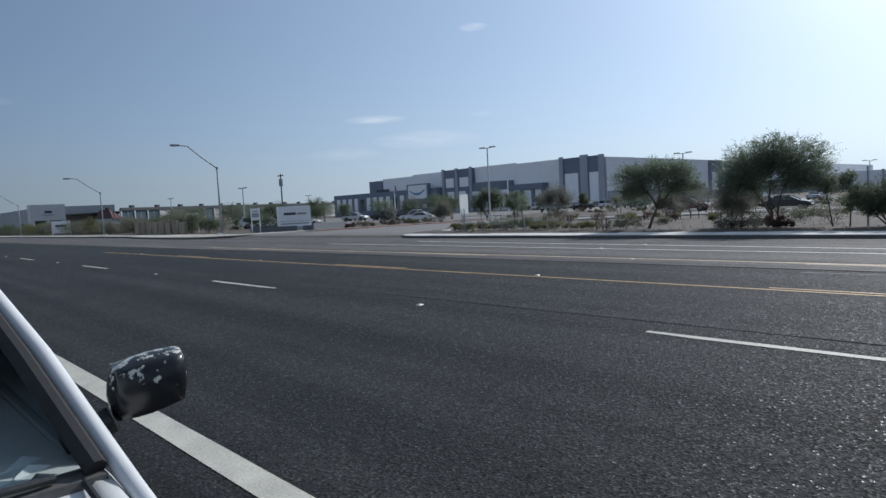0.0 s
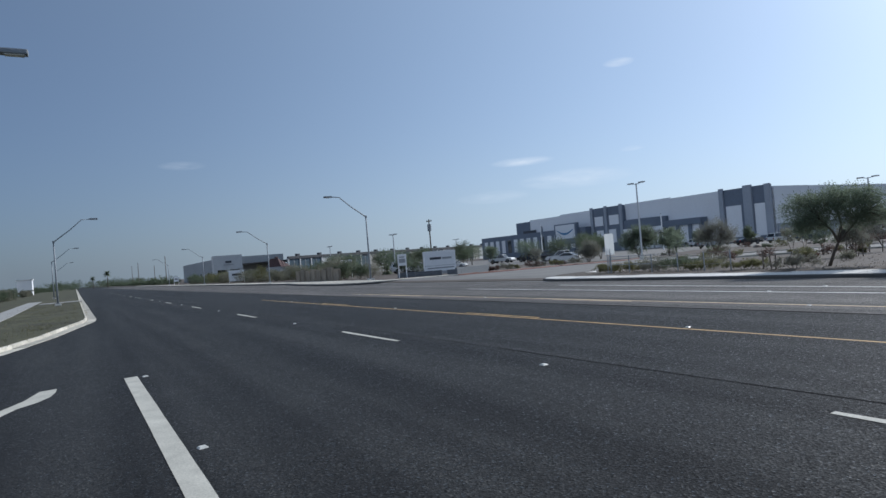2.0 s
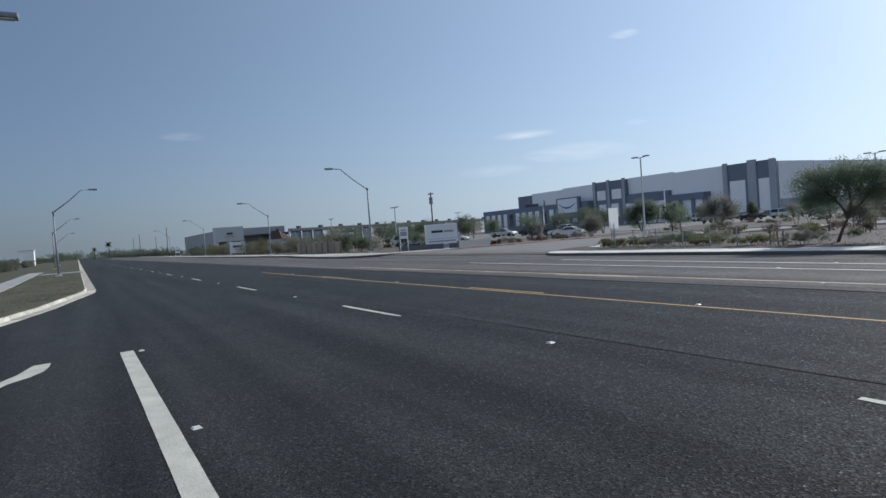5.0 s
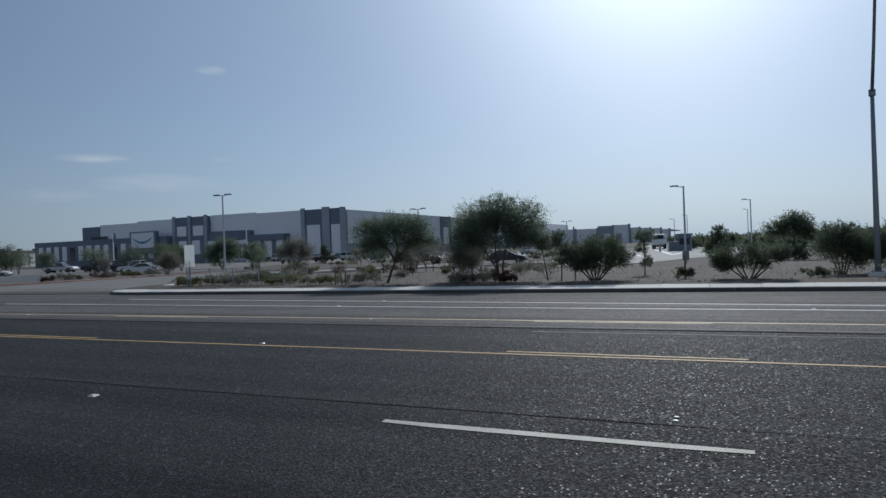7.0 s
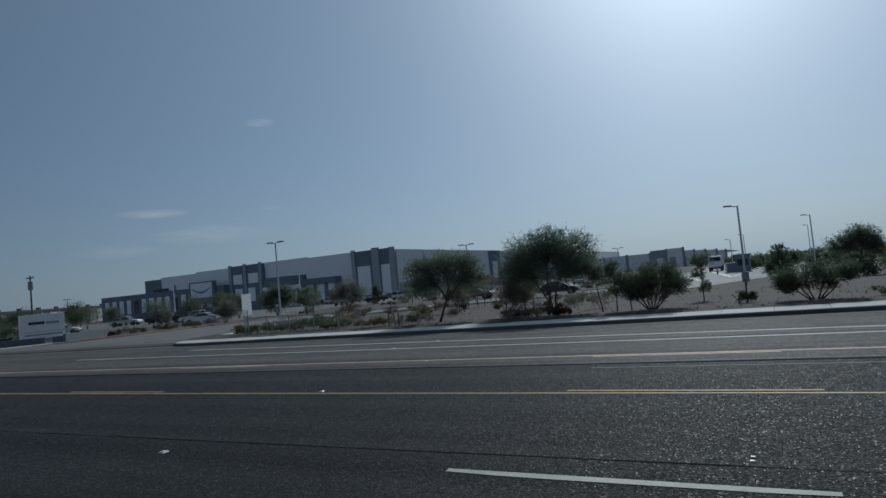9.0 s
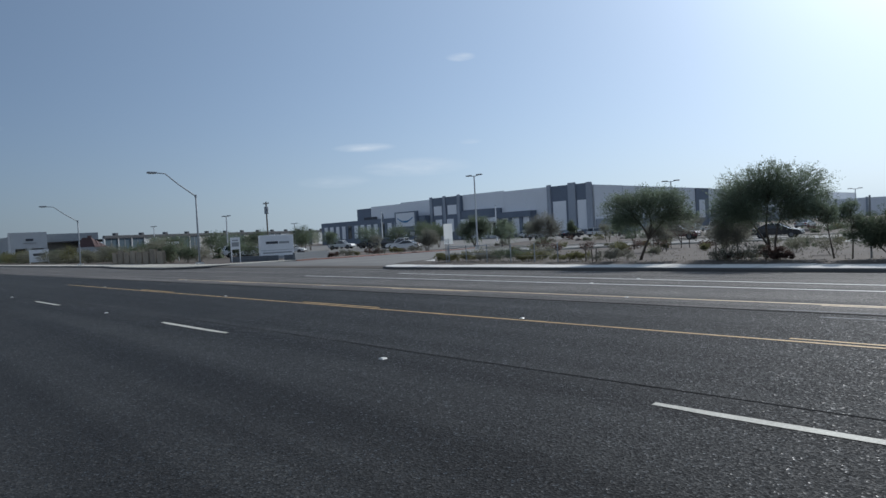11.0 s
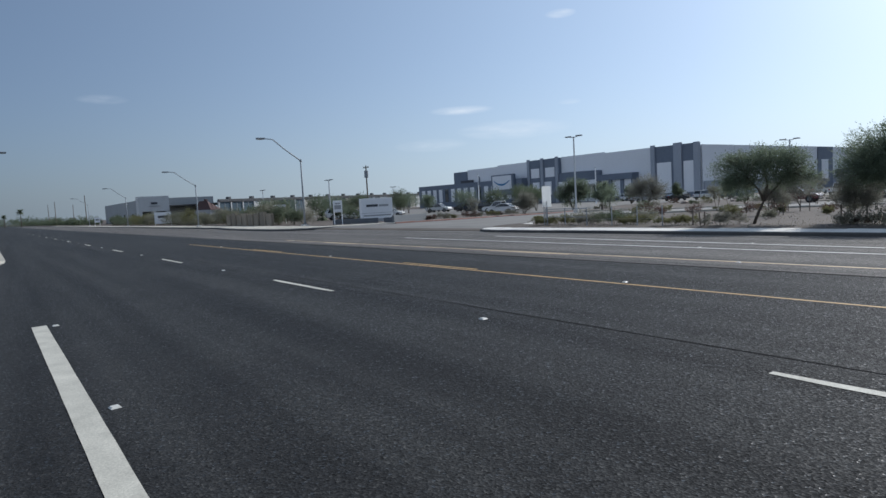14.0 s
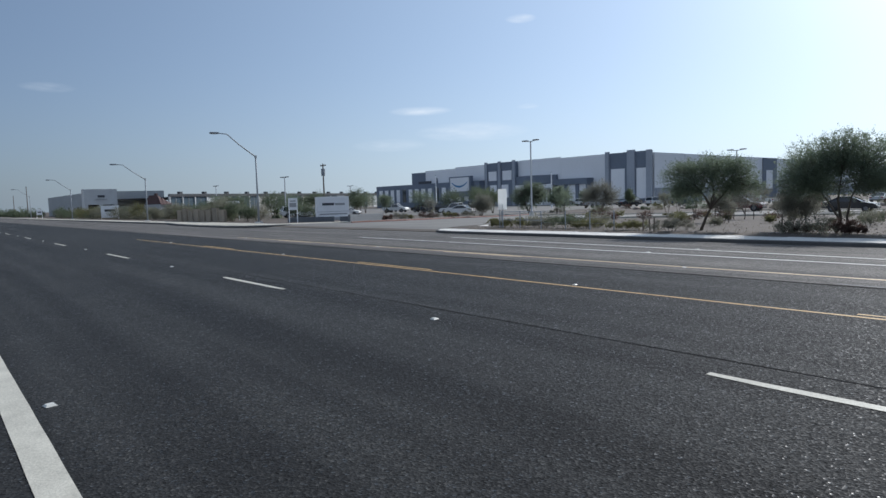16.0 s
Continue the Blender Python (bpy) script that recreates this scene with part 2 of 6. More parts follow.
ASPHALT = asphalt_material()
FADED = asphalt_material("faded_asphalt", 3.5, 1.08)
PALE_LANE = mat("pale_concrete_lane", (0.22, 0.212, 0.20), 0.9, var=0.2, fine=12, coarse=0.3)
LOT = mat("faded_lot_asphalt", (0.17, 0.162, 0.15), 0.85, var=0.2, fine=20, coarse=0.3)
SEAL = mat("crack_sealant", (0.018, 0.018, 0.019), 0.95, var=0.3, bump=0.3, spec=0.05)
WHITE_LINE = mat("worn_white_line", (0.52, 0.50, 0.43), 0.7, var=0.22, fine=45, coarse=3, bump=0.3)
FAR_LINE = mat("faded_white_line", (0.72, 0.71, 0.68), 0.7, var=0.2, fine=45, coarse=1)
YELLOW_LINE = mat("worn_yellow_line", (0.53, 0.345, 0.14), 0.7, var=0.25, fine=45, coarse=3, bump=0.3)
PALE_YELLOW = mat("faded_yellow_line", (0.62, 0.47, 0.29), 0.7, var=0.3, fine=45, coarse=1)
SCUFF = mat("pale_scuff", (0.15, 0.16, 0.175), 0.8, var=0.3, fine=12, coarse=1)
STUD = mat("ceramic_road_stud", (0.62, 0.61, 0.56), 0.4, var=0.08)
CONCRETE = mat("pale_concrete", (0.66, 0.64, 0.60), 0.85, var=0.16, fine=25, coarse=0.8, per_object=0.25)
# far kerbs: concrete coloured near black, the shade of their road faces put in
SHADE_KERB = mat("shade_darkened_concrete", (0.085, 0.083, 0.08), 0.85, var=0.2, fine=25, coarse=1.2, per_object=0.2)
OLD_KERB = mat("stained_kerb_concrete", (0.50, 0.47, 0.40), 0.85, var=0.3, fine=18, coarse=1.5, per_object=0.2)
RED_KERB = mat("red_painted_kerb", (0.17, 0.075, 0.06), 0.7, var=0.25)
SOIL = mat("desert_gravel_soil", (0.088, 0.070, 0.056), 0.95, var=0.3, fine=9, coarse=0.22, bump=0.6, bump_scale=14)
VERGE = mat("dry_grass_verge", (0.062, 0.060, 0.028), 0.95, var=0.6, fine=14, coarse=0.45, bump=0.15, bump_scale=60)
GATE_SLAB = mat("grey_drive_concrete", (0.33, 0.325, 0.31), 0.85, var=0.18, fine=8, coarse=0.25)
RED_TILE = mat("red_brown_roof_tile", (0.085, 0.048, 0.047), 0.85, var=0.25, fine=6)
GRASS = leaf_mat("thin_olive_grass", (0.115, 0.115, 0.05), 0.8, var=0.4, fine=3, coarse=0.8, bump=0)
ROCK = mat("desert_rock", (0.24, 0.20, 0.17), 0.9, var=0.3, fine=6, per_object=0.4)
STRAW = mat("dry_straw", (0.22, 0.19, 0.11), 0.9, var=0.35, fine=3, coarse=0.8, bump=0)
PANEL_LIGHT = mat("pale_grey_tilt_up_panel", (0.76, 0.775, 0.80), 0.85, var=0.06, fine=3, coarse=0.12, bump=0.05)
PANEL_WHITE = mat("white_wall_panel", (0.80, 0.81, 0.83), 0.8, var=0.05, fine=3, coarse=0.2, bump=0.05)
PANEL_DARK = mat("dark_slate_wall_panel", (0.16, 0.19, 0.24), 0.8, var=0.1, fine=3, coarse=0.2, bump=0.05)
PANEL_MID = mat("mid_grey_wall_panel", (0.33, 0.36, 0.41), 0.85, var=0.08, fine=3, coarse=0.2, bump=0.05)
FAR_WALL = mat("far_grey_wall", (0.34, 0.352, 0.358), 0.9, var=0.08, fine=1, coarse=0.1, bump=0)
FAR_WHITE = mat("far_white_wall", (0.55, 0.56, 0.56), 0.9, var=0.06, fine=1, coarse=0.1, bump=0)
MIRROR_GLASS = glass_material("blue_grey_glazing", (0.10, 0.135, 0.16), 0.12)
TAN_PANEL = mat("pale_tan_wall_panel", (0.42, 0.40, 0.36), 0.9, var=0.08, fine=1, coarse=0.1, bump=0)
WINDOW = glass_material("tinted_window", (0.03, 0.045, 0.06))
ROOF = mat("white_membrane_roof", (0.6, 0.6, 0.6), 0.8, var=0.08, fine=2, coarse=0.1)
STEEL = mat("galvanised_steel", (0.27, 0.295, 0.32), 0.68, metal=0.25, var=0.12, fine=20, coarse=2, bump=0.05)
DARK_STEEL = mat("weathered_dark_steel", (0.28, 0.285, 0.295), 0.55, metal=0.4, var=0.15, fine=20, coarse=2, bump=0.05)
LENS = mat("lamp_lens", (0.7, 0.7, 0.66), 0.25, var=0.05, bump=0)
WOOD_POLE = mat("weathered_pole_wood", (0.14, 0.115, 0.095), 0.9, var=0.3, fine=20, stretch=(8, 8, 0.6))
SIGN_WHITE = mat("white_sign_face", (0.84, 0.85, 0.86), 0.55, var=0.05, fine=4, coarse=0.6, bump=0.02)
THIN_WHITE = leaf_mat("thin_white_plastic", (0.88, 0.89, 0.88), 0.5, 0.55, var=0.04, fine=4, coarse=0.6, bump=0.02)
SIGN_GREY = mat("grey_sign_base", (0.36, 0.37, 0.38), 0.8, var=0.1)
SIGN_INK = mat("dark_sign_ink", (0.05, 0.055, 0.07), 0.6, var=0.1, bump=0)
BLUE_INK = mat("blue_logo_paint", (0.05, 0.20, 0.38), 0.6, var=0.1, bump=0)
BLUE_WALL = mat("blue_grey_block_wall", (0.15, 0.165, 0.18), 0.9, var=0.12, fine=10)
TAN_WALL = mat("tan_block_wall", (0.28, 0.24, 0.185), 0.9, var=0.2, fine=10, coarse=1.2, per_object=0.3)
BARK = mat("grey_brown_bark", (0.085, 0.07, 0.055), 0.95, var=0.35, fine=30, coarse=4, stretch=(3, 3, 0.6), bump=0.6)
LEAF = leaf_mat("mesquite_leaf", (0.18, 0.22, 0.155), 0.6, var=0.28, fine=5, coarse=0.9, bump=0)
LEAF_DARK = leaf_mat("dark_green_leaf", (0.13, 0.16, 0.105), 0.6, var=0.4, fine=5, coarse=0.9, bump=0)
LEAF_GREY = leaf_mat("grey_desert_leaf", (0.215, 0.215, 0.165), 0.8, var=0.35, fine=5, coarse=0.9, bump=0)
LEAF_DUST = leaf_mat("dusty_grey_green_leaf", (0.225, 0.225, 0.19), 0.8, var=0.25, fine=5, coarse=0.9, bump=0)
LEAF_BROWN = leaf_mat("dry_red_brown_leaf", (0.10, 0.065, 0.055), 0.8, var=0.35, fine=5, coarse=0.9, bump=0)
LEAF_OLIVE = leaf_mat("olive_shrub_leaf", (0.165, 0.165, 0.085), 0.75, var=0.35, fine=5, coarse=0.9, bump=0)
CAR_WHITE = mat("white_car_paint", (0.70, 0.70, 0.69), 0.42, var=0.08, fine=14, bump=0)
CAR_SILVER = mat("silver_car_paint", (0.40, 0.42, 0.44), 0.28, metal=0.5, var=0.05, fine=3, bump=0)
CAR_BLACK = mat("black_car_paint", (0.018, 0.02, 0.024), 0.2, var=0.1, fine=3, bump=0)
CAR_BLUE = mat("dark_blue_car_paint", (0.03, 0.05, 0.10), 0.22, var=0.1, fine=3, bump=0)
CAR_RED = mat("dark_red_car_paint", (0.09, 0.018, 0.022), 0.25, var=0.1, fine=3, bump=0)
CAR_GLASS = glass_material("car_glass", (0.012, 0.016, 0.02))
RUBBER = mat("tyre_rubber", (0.02, 0.02, 0.021), 0.85, var=0.2)
CHROME = mat("wheel_alloy", (0.45, 0.46, 0.47), 0.35, metal=0.8, var=0.1, bump=0)
RED_LENS = mat("red_tail_lens", (0.25, 0.01, 0.01), 0.25, var=0.1, bump=0)
TRIM = mat("black_plastic_trim", (0.02, 0.021, 0.023), 0.5, var=0.15, fine=80)
GREY_COWL = mat("dusty_cowl_plastic", (0.10, 0.095, 0.09), 0.7, var=0.25, fine=40)
RIM = mat("dull_wheel_alloy", (0.16, 0.165, 0.17), 0.5, metal=0.5, var=0.15, bump=0)
POLE_GREY = mat("pale_grey_pole_paint", (0.52, 0.54, 0.56), 0.6, var=0.08, fine=10, bump=0)
DARK_EDGE = mat("dark_roof_edge_metal", (0.055, 0.06, 0.068), 0.7, var=0.1, fine=1, coarse=0.1, bump=0)
PAPER = mat("crumpled_paper", (0.8, 0.82, 0.82), 0.8, var=0.1)
INTERIOR = mat("dashboard_plastic", (0.03, 0.035, 0.04), 0.7, var=0.2)
SCREEN = clear_glass()
FLAKED = worn_black()


# ---- building blocks ----
def part(name, bm, material, parent=None, label="", smooth=False):
    me = bpy.data.meshes.new(name)
    bmesh.ops.recalc_face_normals(bm, faces=bm.faces)
    bm.to_mesh(me)
    bm.free()
    me.materials.append(material)
    if smooth:
        me.polygons.foreach_set("use_smooth", [True] * len(me.polygons))
    ob = new(name, me)
    if parent:
        ob.parent = parent
    if label:
        ob["label"] = label
    return ob


def thing(name, m, label, category, group="", kind=""):
    e = new(name)
    e.empty_display_size = 0.2
    e.matrix_world = m
    return tagged(e, label, category, group, kind)


def box(x0, x1, y0, y1, z0, z1, bevel=0.0, bm=None):
    bm = bm or bmesh.new()
    r = bmesh.ops.create_cube(bm, size=1.0)
    vs = r["verts"]
    for v in vs:
        v.co = Vector(((x0 + x1) / 2 + v.co.x * (x1 - x0), (y0 + y1) / 2 + v.co.y * (y1 - y0), (z0 + z1) / 2 + v.co.z * (z1 - z0)))
    if bevel:
        es = list({e for v in vs for e in v.link_edges})
        bmesh.ops.bevel(bm, geom=es, offset=bevel, segments=2, affect="EDGES", profile=0.6)
    return bm


def tube(points, radii, seg=8, bm=None, cap=True):
    bm = bm or bmesh.new()
    pts = [Vector(p) for p in points]
    rings = []
    for i, p in enumerate(pts):
        d = (pts[min(i + 1, len(pts) - 1)] - pts[max(i - 1, 0)]).normalized()
        side = d.cross(Vector((0.13, 0.97, 0.2))).normalized()
        if side.length < 0.1:
            side = Vector((1, 0, 0))
        up = d.cross(side).normalized()
        r = radii[i] if isinstance(radii, (list, tuple)) else radii
        rings.append([bm.verts.new(p + side * math.cos(a) * r + up * math.sin(a) * r) for a in (2 * math.pi * k / seg for k in range(seg))])
    for a, b in zip(rings, rings[1:]):
        for k in range(seg):
            bm.faces.new((a[k], a[(k + 1) % seg], b[(k + 1) % seg], b[k]))
    if cap:
        bm.faces.new(rings[0])
        bm.faces.new(rings[-1])
    return bm


def prism(outline, y0, y1, bm=None, inset=0.0, bevel=0.0):
    """A side outline in x and z, drawn out across from y0 to y1."""
    bm = bm or bmesh.new()
    a = [bm.verts.new((x, y0, z)) for x, z in outline]
    b = [bm.verts.new((x, y1, z)) for x, z in outline]
    fs = [bm.faces.new(a), bm.faces.new(b[::-1])]
    n = len(a)
    for i in range(n):
        fs.append(bm.faces.new((a[i], a[(i + 1) % n], b[(i + 1) % n], b[i])))
    if bevel:
        es = list({e for f in fs for e in f.edges})
        bmesh.ops.bevel(bm, geom=es, offset=bevel, segments=2, affect="EDGES", profile=0.6)
    return bm


def slab(poly, z0, z1, bm=None):
    bm = bm or bmesh.new()
    a = [bm.verts.new((x, y, z0)) for x, y in poly]
    b = [bm.verts.new((x, y, z1)) for x, y in poly]
    bm.faces.new(a)
    bm.faces.new(b)
    n = len(a)
    for i in range(n):
        bm.faces.new((a[i], a[(i + 1) % n], b[(i + 1) % n], b[i]))
    return bm


CROWN, FALL = 11.3, 0.015


def road_z(y):
    return -FALL * abs(y - CROWN)


def land_z(y):
    if y < 25:
        return 0.02
    return 0.02 - 0.72 * min(1.0, (y - 25) / 35)


def strip_on(z_of, rows, lift, step=4.0, thick=0.0):
    """A sheet laid on the land: rows of y, x from, x to."""
    bm = bmesh.new()
    fine = []
    for (ya, a0, a1), (yb, b0, b1) in zip(rows, rows[1:]):
        n = max(1, int(abs(yb - ya) / step))
        for k in range(n):
            f = k / n
            fine.append((ya + (yb - ya) * f, a0 + (b0 - a0) * f, a1 + (b1 - a1) * f))
    fine.append(rows[-1])
    prev = None
    for y, x0, x1 in fine:
        cur = (bm.verts.new((x0, y, z_of(y) + lift)), bm.verts.new((x1, y, z_of(y) + lift)))
        if prev:
            bm.faces.new((prev[0], prev[1], cur[1], cur[0]))
        prev = cur
    return bm


# ---- ground, road, kerbs ----
def ground():
    bm = bmesh.new()
    rows = [(-3000, -0.32), (-40, -0.32), (-14, -0.32), (-13.9, -0.45), (21.9, -0.45), (22.3, -0.10)]
    rows += [(y, land_z(y)) for y in (24.6, 25, 32, 40, 50, 60, 90, 200, 600, 3500)]
    xs = [-3500, -600, -200, -100, -50, 0, 50, 200, 600, 3500]
    grid = [[bm.verts.new((x, y, z)) for x in xs] for y, z in rows]
    for a, b in zip(grid, grid[1:]):
        for i in range(len(xs) - 1):
            bm.faces.new((a[i], a[i + 1], b[i + 1], b[i]))
    return tagged(part("ground", bm, SOIL), "bare tan desert gravel soil with scattered stones", "ground", kind="structure")


ground()


def road():
    bm = bmesh.new()
    ys = [-14, -6, 0, 6, 11.3, 16, 22.06]
    xs = [-3000, -400, -100, -50, 0, 50, 100, 700]
    grid = [[bm.verts.new((x, y, max(road_z(y), -0.26))) for x in xs] for y in ys]
    for a, b in zip(grid, grid[1:]):
        for i in range(len(xs) - 1):
            bm.faces.new((a[i], a[i + 1], b[i + 1], b[i]))
    return tagged(part("road", bm, ASPHALT), "wide dark asphalt road with chip surface and painted lanes", "road", kind="structure")


ROAD = road()


def stripe(name, x0, y0, x1, y1, width, material, lift=0.005, label="", worn=0.0):
    """A painted line with slightly ragged edges, thick as thermoplastic."""
    rng = random.Random(int(x0 * 10 + y0 * 100))
    bm = bmesh.new()
    n = max(1, min(60, int(abs(x1 - x0) / 0.5)))
    prev = None
    for i in range(n + 1):
        f = i / n
        x, y = x0 + (x1 - x0) * f, y0 + (y1 - y0) * f
        a, b = y - width / 2 + rng.uniform(-worn, worn), y + width / 2 + rng.uniform(-worn, worn)
        if name == "lane_dash" and i in (0, n):
            a += width * 0.25
        cur = (bm.verts.new((x, a, road_z(a) + lift)), bm.verts.new((x, b, road_z(b) + lift)))
        if prev:
            bm.faces.new((prev[0], cur[0], cur[1], prev[1]))
        prev = cur
    return part(name, bm, material, ROAD, label)


PERIOD = 12.19
for xa, xb in ((-400, -60), (-60, -30), (-30, 0), (0, 30), (30, 160)):
    stripe("faded_lane", xa, 17.10, xb, 17.10, 9.82, FADED, 0.002, "older faded asphalt lanes", worn=0.03)
stripe("edge_line", -12.95, 0.845, 24, 0.76, 0.225, WHITE_LINE, label="broad solid white edge line", worn=0.002)
for k in range(-14, 14):
    stripe("lane_dash", -2.9 + k * PERIOD, 5.87, 0.38 + k * PERIOD, 5.87, 0.115, WHITE_LINE, label="white lane dash", worn=0.004)
    if -3 < k < 14:
        stripe("yellow_dash", -2.83 + k * PERIOD, 9.61, 0.47 + k * PERIOD, 9.60, 0.07, YELLOW_LINE, label="yellow centre dash", worn=0.004)
        stripe("yellow_dash", -3.4 + k * PERIOD, 13.22, 0.0 + k * PERIOD, 13.22, 0.10, PALE_YELLOW, worn=0.004)
for xa, xb in ((-37.2, -22), (-22, 0), (0, 25), (25, 160)):
    stripe("yellow_line", xa, 9.43, xb, 9.43, 0.07, YELLOW_LINE, label="solid yellow centre line", worn=0.004)
for xa, xb in ((-33, -15), (-15, 5), (5, 160)):
    stripe("yellow_line", xa, 13.40, xb, 13.40, 0.13, PALE_YELLOW, worn=0.004)
stripe("bike_lane_line", -26.7, 17.05, 24, 15.35, 0.14, FAR_LINE, label="faded white lane line", worn=0.004)
stripe("bike_lane_line", -22.5, 19.4, 24, 15.55, 0.14, FAR_LINE, label="faded white lane line", worn=0.004)
stripe("bike_lane_line", 24, 15.45, 160, 15.45, 0.14, FAR_LINE, worn=0.004)
stripe("seal_strip", -26, 6.42, 30, 6.46, 0.022, SEAL, 0.004, "dark tar joint along the lane", worn=0.012)
stripe("seal_strip", -40, 12.10, 40, 12.16, 0.16, SEAL, 0.003, worn=0.02)
stripe("tyre_streak", -3, 11.62, 40, 11.70, 0.07, SCUFF, 0.003, "pale scuffed streak", worn=0.01)
stripe("tyre_streak", -4, 12.34, 40, 12.42, 0.06, SCUFF, 0.003, worn=0.01)


def turn_arrow():
    bm = bmesh.new()
    mid = [(-13.0, -0.47, 0.13), (-12.6, -0.52, 0.17), (-12.15, -0.60, 0.19), (-11.75, -0.77, 0.19), (-11.4, -0.98, 0.13), (-10.9, -1.13, 0.11), (-10.2, -1.25, 0.10), (-9.2, -1.30, 0.095)]
    prev = None
    for x, y, w in mid:
        cur = (bm.verts.new((x, y - w, road_z(y - w) + 0.005)), bm.verts.new((x, y + w, road_z(y + w) + 0.005)))
        if prev:
            bm.faces.new((prev[0], cur[0], cur[1], prev[1]))
        prev = cur
    part("turn_arrow", bm, WHITE_LINE, ROAD, "curved white turn arrow")


turn_arrow()


def stud_mesh():
    bm = bmesh.new()
    bmesh.ops.create_cone(bm, cap_ends=True, segments=4, radius1=0.072, radius2=0.048, depth=0.018)
    bmesh.ops.rotate(bm, verts=bm.verts, cent=(0, 0, 0), matrix=Matrix.Rotation(radians(45), 3, "Z"))
    me = bpy.data.meshes.new("road_stud")
    bm.to_mesh(me)
    bm.free()
    me.materials.append(STUD)
    return me


STUD_MESH = stud_mesh()


def stud(x, y, size=1.0):
    ob = new("road_stud", STUD_MESH)
    ob.parent = ROAD
    ob.location = (x, y, road_z(y) + 0.009)
    ob.rotation_euler = (0, 0, (x * 7.3) % 0.3 - 0.15)
    ob.scale = (size, size, size)


for k in range(-6, 5):
    for x0, y0 in ((-7.0, 5.89), (-7.44, 9.60), (-7.35, 13.30)):
        if y0 < 6 or -3 < k < 2:
            stud(x0 + k * PERIOD, y0, 1.0 if y0 < 6 else 0.8)
for x0, y0 in ((-6.66, 1.09), (-12.75, 1.08), (-10.4, 16.66), (-9.9, 18.55), (2.0, 16.2), (4.8, 1.09)):
    stud(x0, y0)
stud(-0.24, 6.58, 0.5)
stud(-0.24, 6.70, 0.45)


def kerb_piece(length, height, back, material_name, depth=0.10):
    """One cast kerb length along x with a rounded nose; y = 0 is its face."""
    bm = bmesh.new()
    prof = [(0, -0.2), (0.02, height - 0.035), (0.05, height - 0.005), (depth, height), (depth, -0.2)]
    a = [bm.verts.new((0.004, y, z)) for y, z in prof]
    b = [bm.verts.new((length - 0.004, y, z)) for y, z in prof]
    bm.faces.new(a)
    bm.faces.new(b[::-1])
    for i in range(len(prof)):
        j = (i + 1) % len(prof)
        bm.faces.new((a[i], b[i], b[j], a[j]))
    bmesh.ops.recalc_face_normals(bm, faces=bm.faces)
    me = bpy.data.meshes.new("kerb_stone")
    bm.to_mesh(me)
    bm.free()
    me.materials.append(material_name)
    return me


def kerb_run(parent, pts, material, height, z_of, flip=False, piece=3.0):
    """Kerb stones set end to end along a line; the raised side lies to its left (or right)."""
    cache = {}
    for (xa, ya), (xb, yb) in zip(pts, pts[1:]):
        run = math.hypot(xb - xa, yb - ya)
        n = max(1, round(run / piece))
        if n > 40:
            n = 1
        length = round(run / n, 3)
        if length not in cache:
            cache[length] = kerb_piece(length, height, 0, material)
        ang = math.atan2(yb - ya, xb - xa)
        for k in range(n):
            ob = new("kerb_stone", cache[length])
            ob.parent = parent
            f = k / n
            x, y = xa + (xb - xa) * f, ya + (yb - ya) * f
            ob.matrix_basis = Matrix.Translation((x, y, z_of(y))) @ Matrix.Rotation(ang, 4, "Z")


def arc(cx, cy, r, a0, a1, n):
    return [(cx + r * math.cos(radians(a0 + (a1 - a0) * i / n)), cy + r * math.sin(radians(a0 + (a1 - a0) * i / n))) for i in range(n + 1)]


KERB_Y = 22.06
nose = arc(-26.2, KERB_Y + 2.1, 2.1, 180, 270, 7)

# beyond the road: one kerb to each hand of the drive
far_kerb = tagged(new("kerb_1"), "grey concrete kerb along the far side of the road", "kerb", kind="structure")
# both far kerbs take the concrete darkened for their shaded faces
kerb_run(far_kerb, [(-31.5, 35), (-30.0, 29), (-28.3, KERB_Y + 2.1)] + nose + [(60, KERB_Y), (600, KERB_Y)], SHADE_KERB, 0.13, lambda y: min(road_z(min(y, 22.06)), land_z(y) - 0.14))
left_kerb = tagged(new("kerb_2"), "grey concrete kerb beside the business sign", "kerb", kind="structure")
kerb_run(left_kerb, [(-900, 21.6), (-110, 21.5), (-74, 21.5), (-66, 20.25), (-58, 19.75), (-52, 19.75), (-49.75, 20.45), (-48.5, 22.1), (-47, 24.9), (-45.6, 28.2)], SHADE_KERB, 0.15, lambda y: -0.15)
red_kerb = tagged(new("kerb_3"), "faded red painted kerb beside the entrance drive", "kerb", kind="structure")
kerb_run(red_kerb, [(-45.6, 28.2), (-48, 35.6), (-52.5, 45.4), (-54.5, 52), (-60, 66)], RED_KERB, 0.15, lambda y: land_z(y) - 0.03)
near_kerb = tagged(new("kerb_4"), "stained pale concrete kerb curving into the turn lane", "kerb", kind="structure")
near_pts = [(-14, -3.6), (-18, -3.0), (-22.1, -1.96), (-24.2, -1.38), (-27.2, -0.66), (-31.6, 0.08), (-34.2, 0.55), (-36, 0.82), (-38.5, 0.92), (-54, 0.9), (-100, 0.85), (-900, 0.9)]


def offset_line(pts, d):
    """The same line moved d metres to its left."""
    out = []
    for i, (x, y) in enumerate(pts):
        (xa, ya), (xb, yb) = pts[max(i - 1, 0)], pts[min(i + 1, len(pts) - 1)]
        run = math.hypot(xb - xa, yb - ya)
        out.append((x - (yb - ya) / run * d, y + (xb - xa) / run * d))
    return out


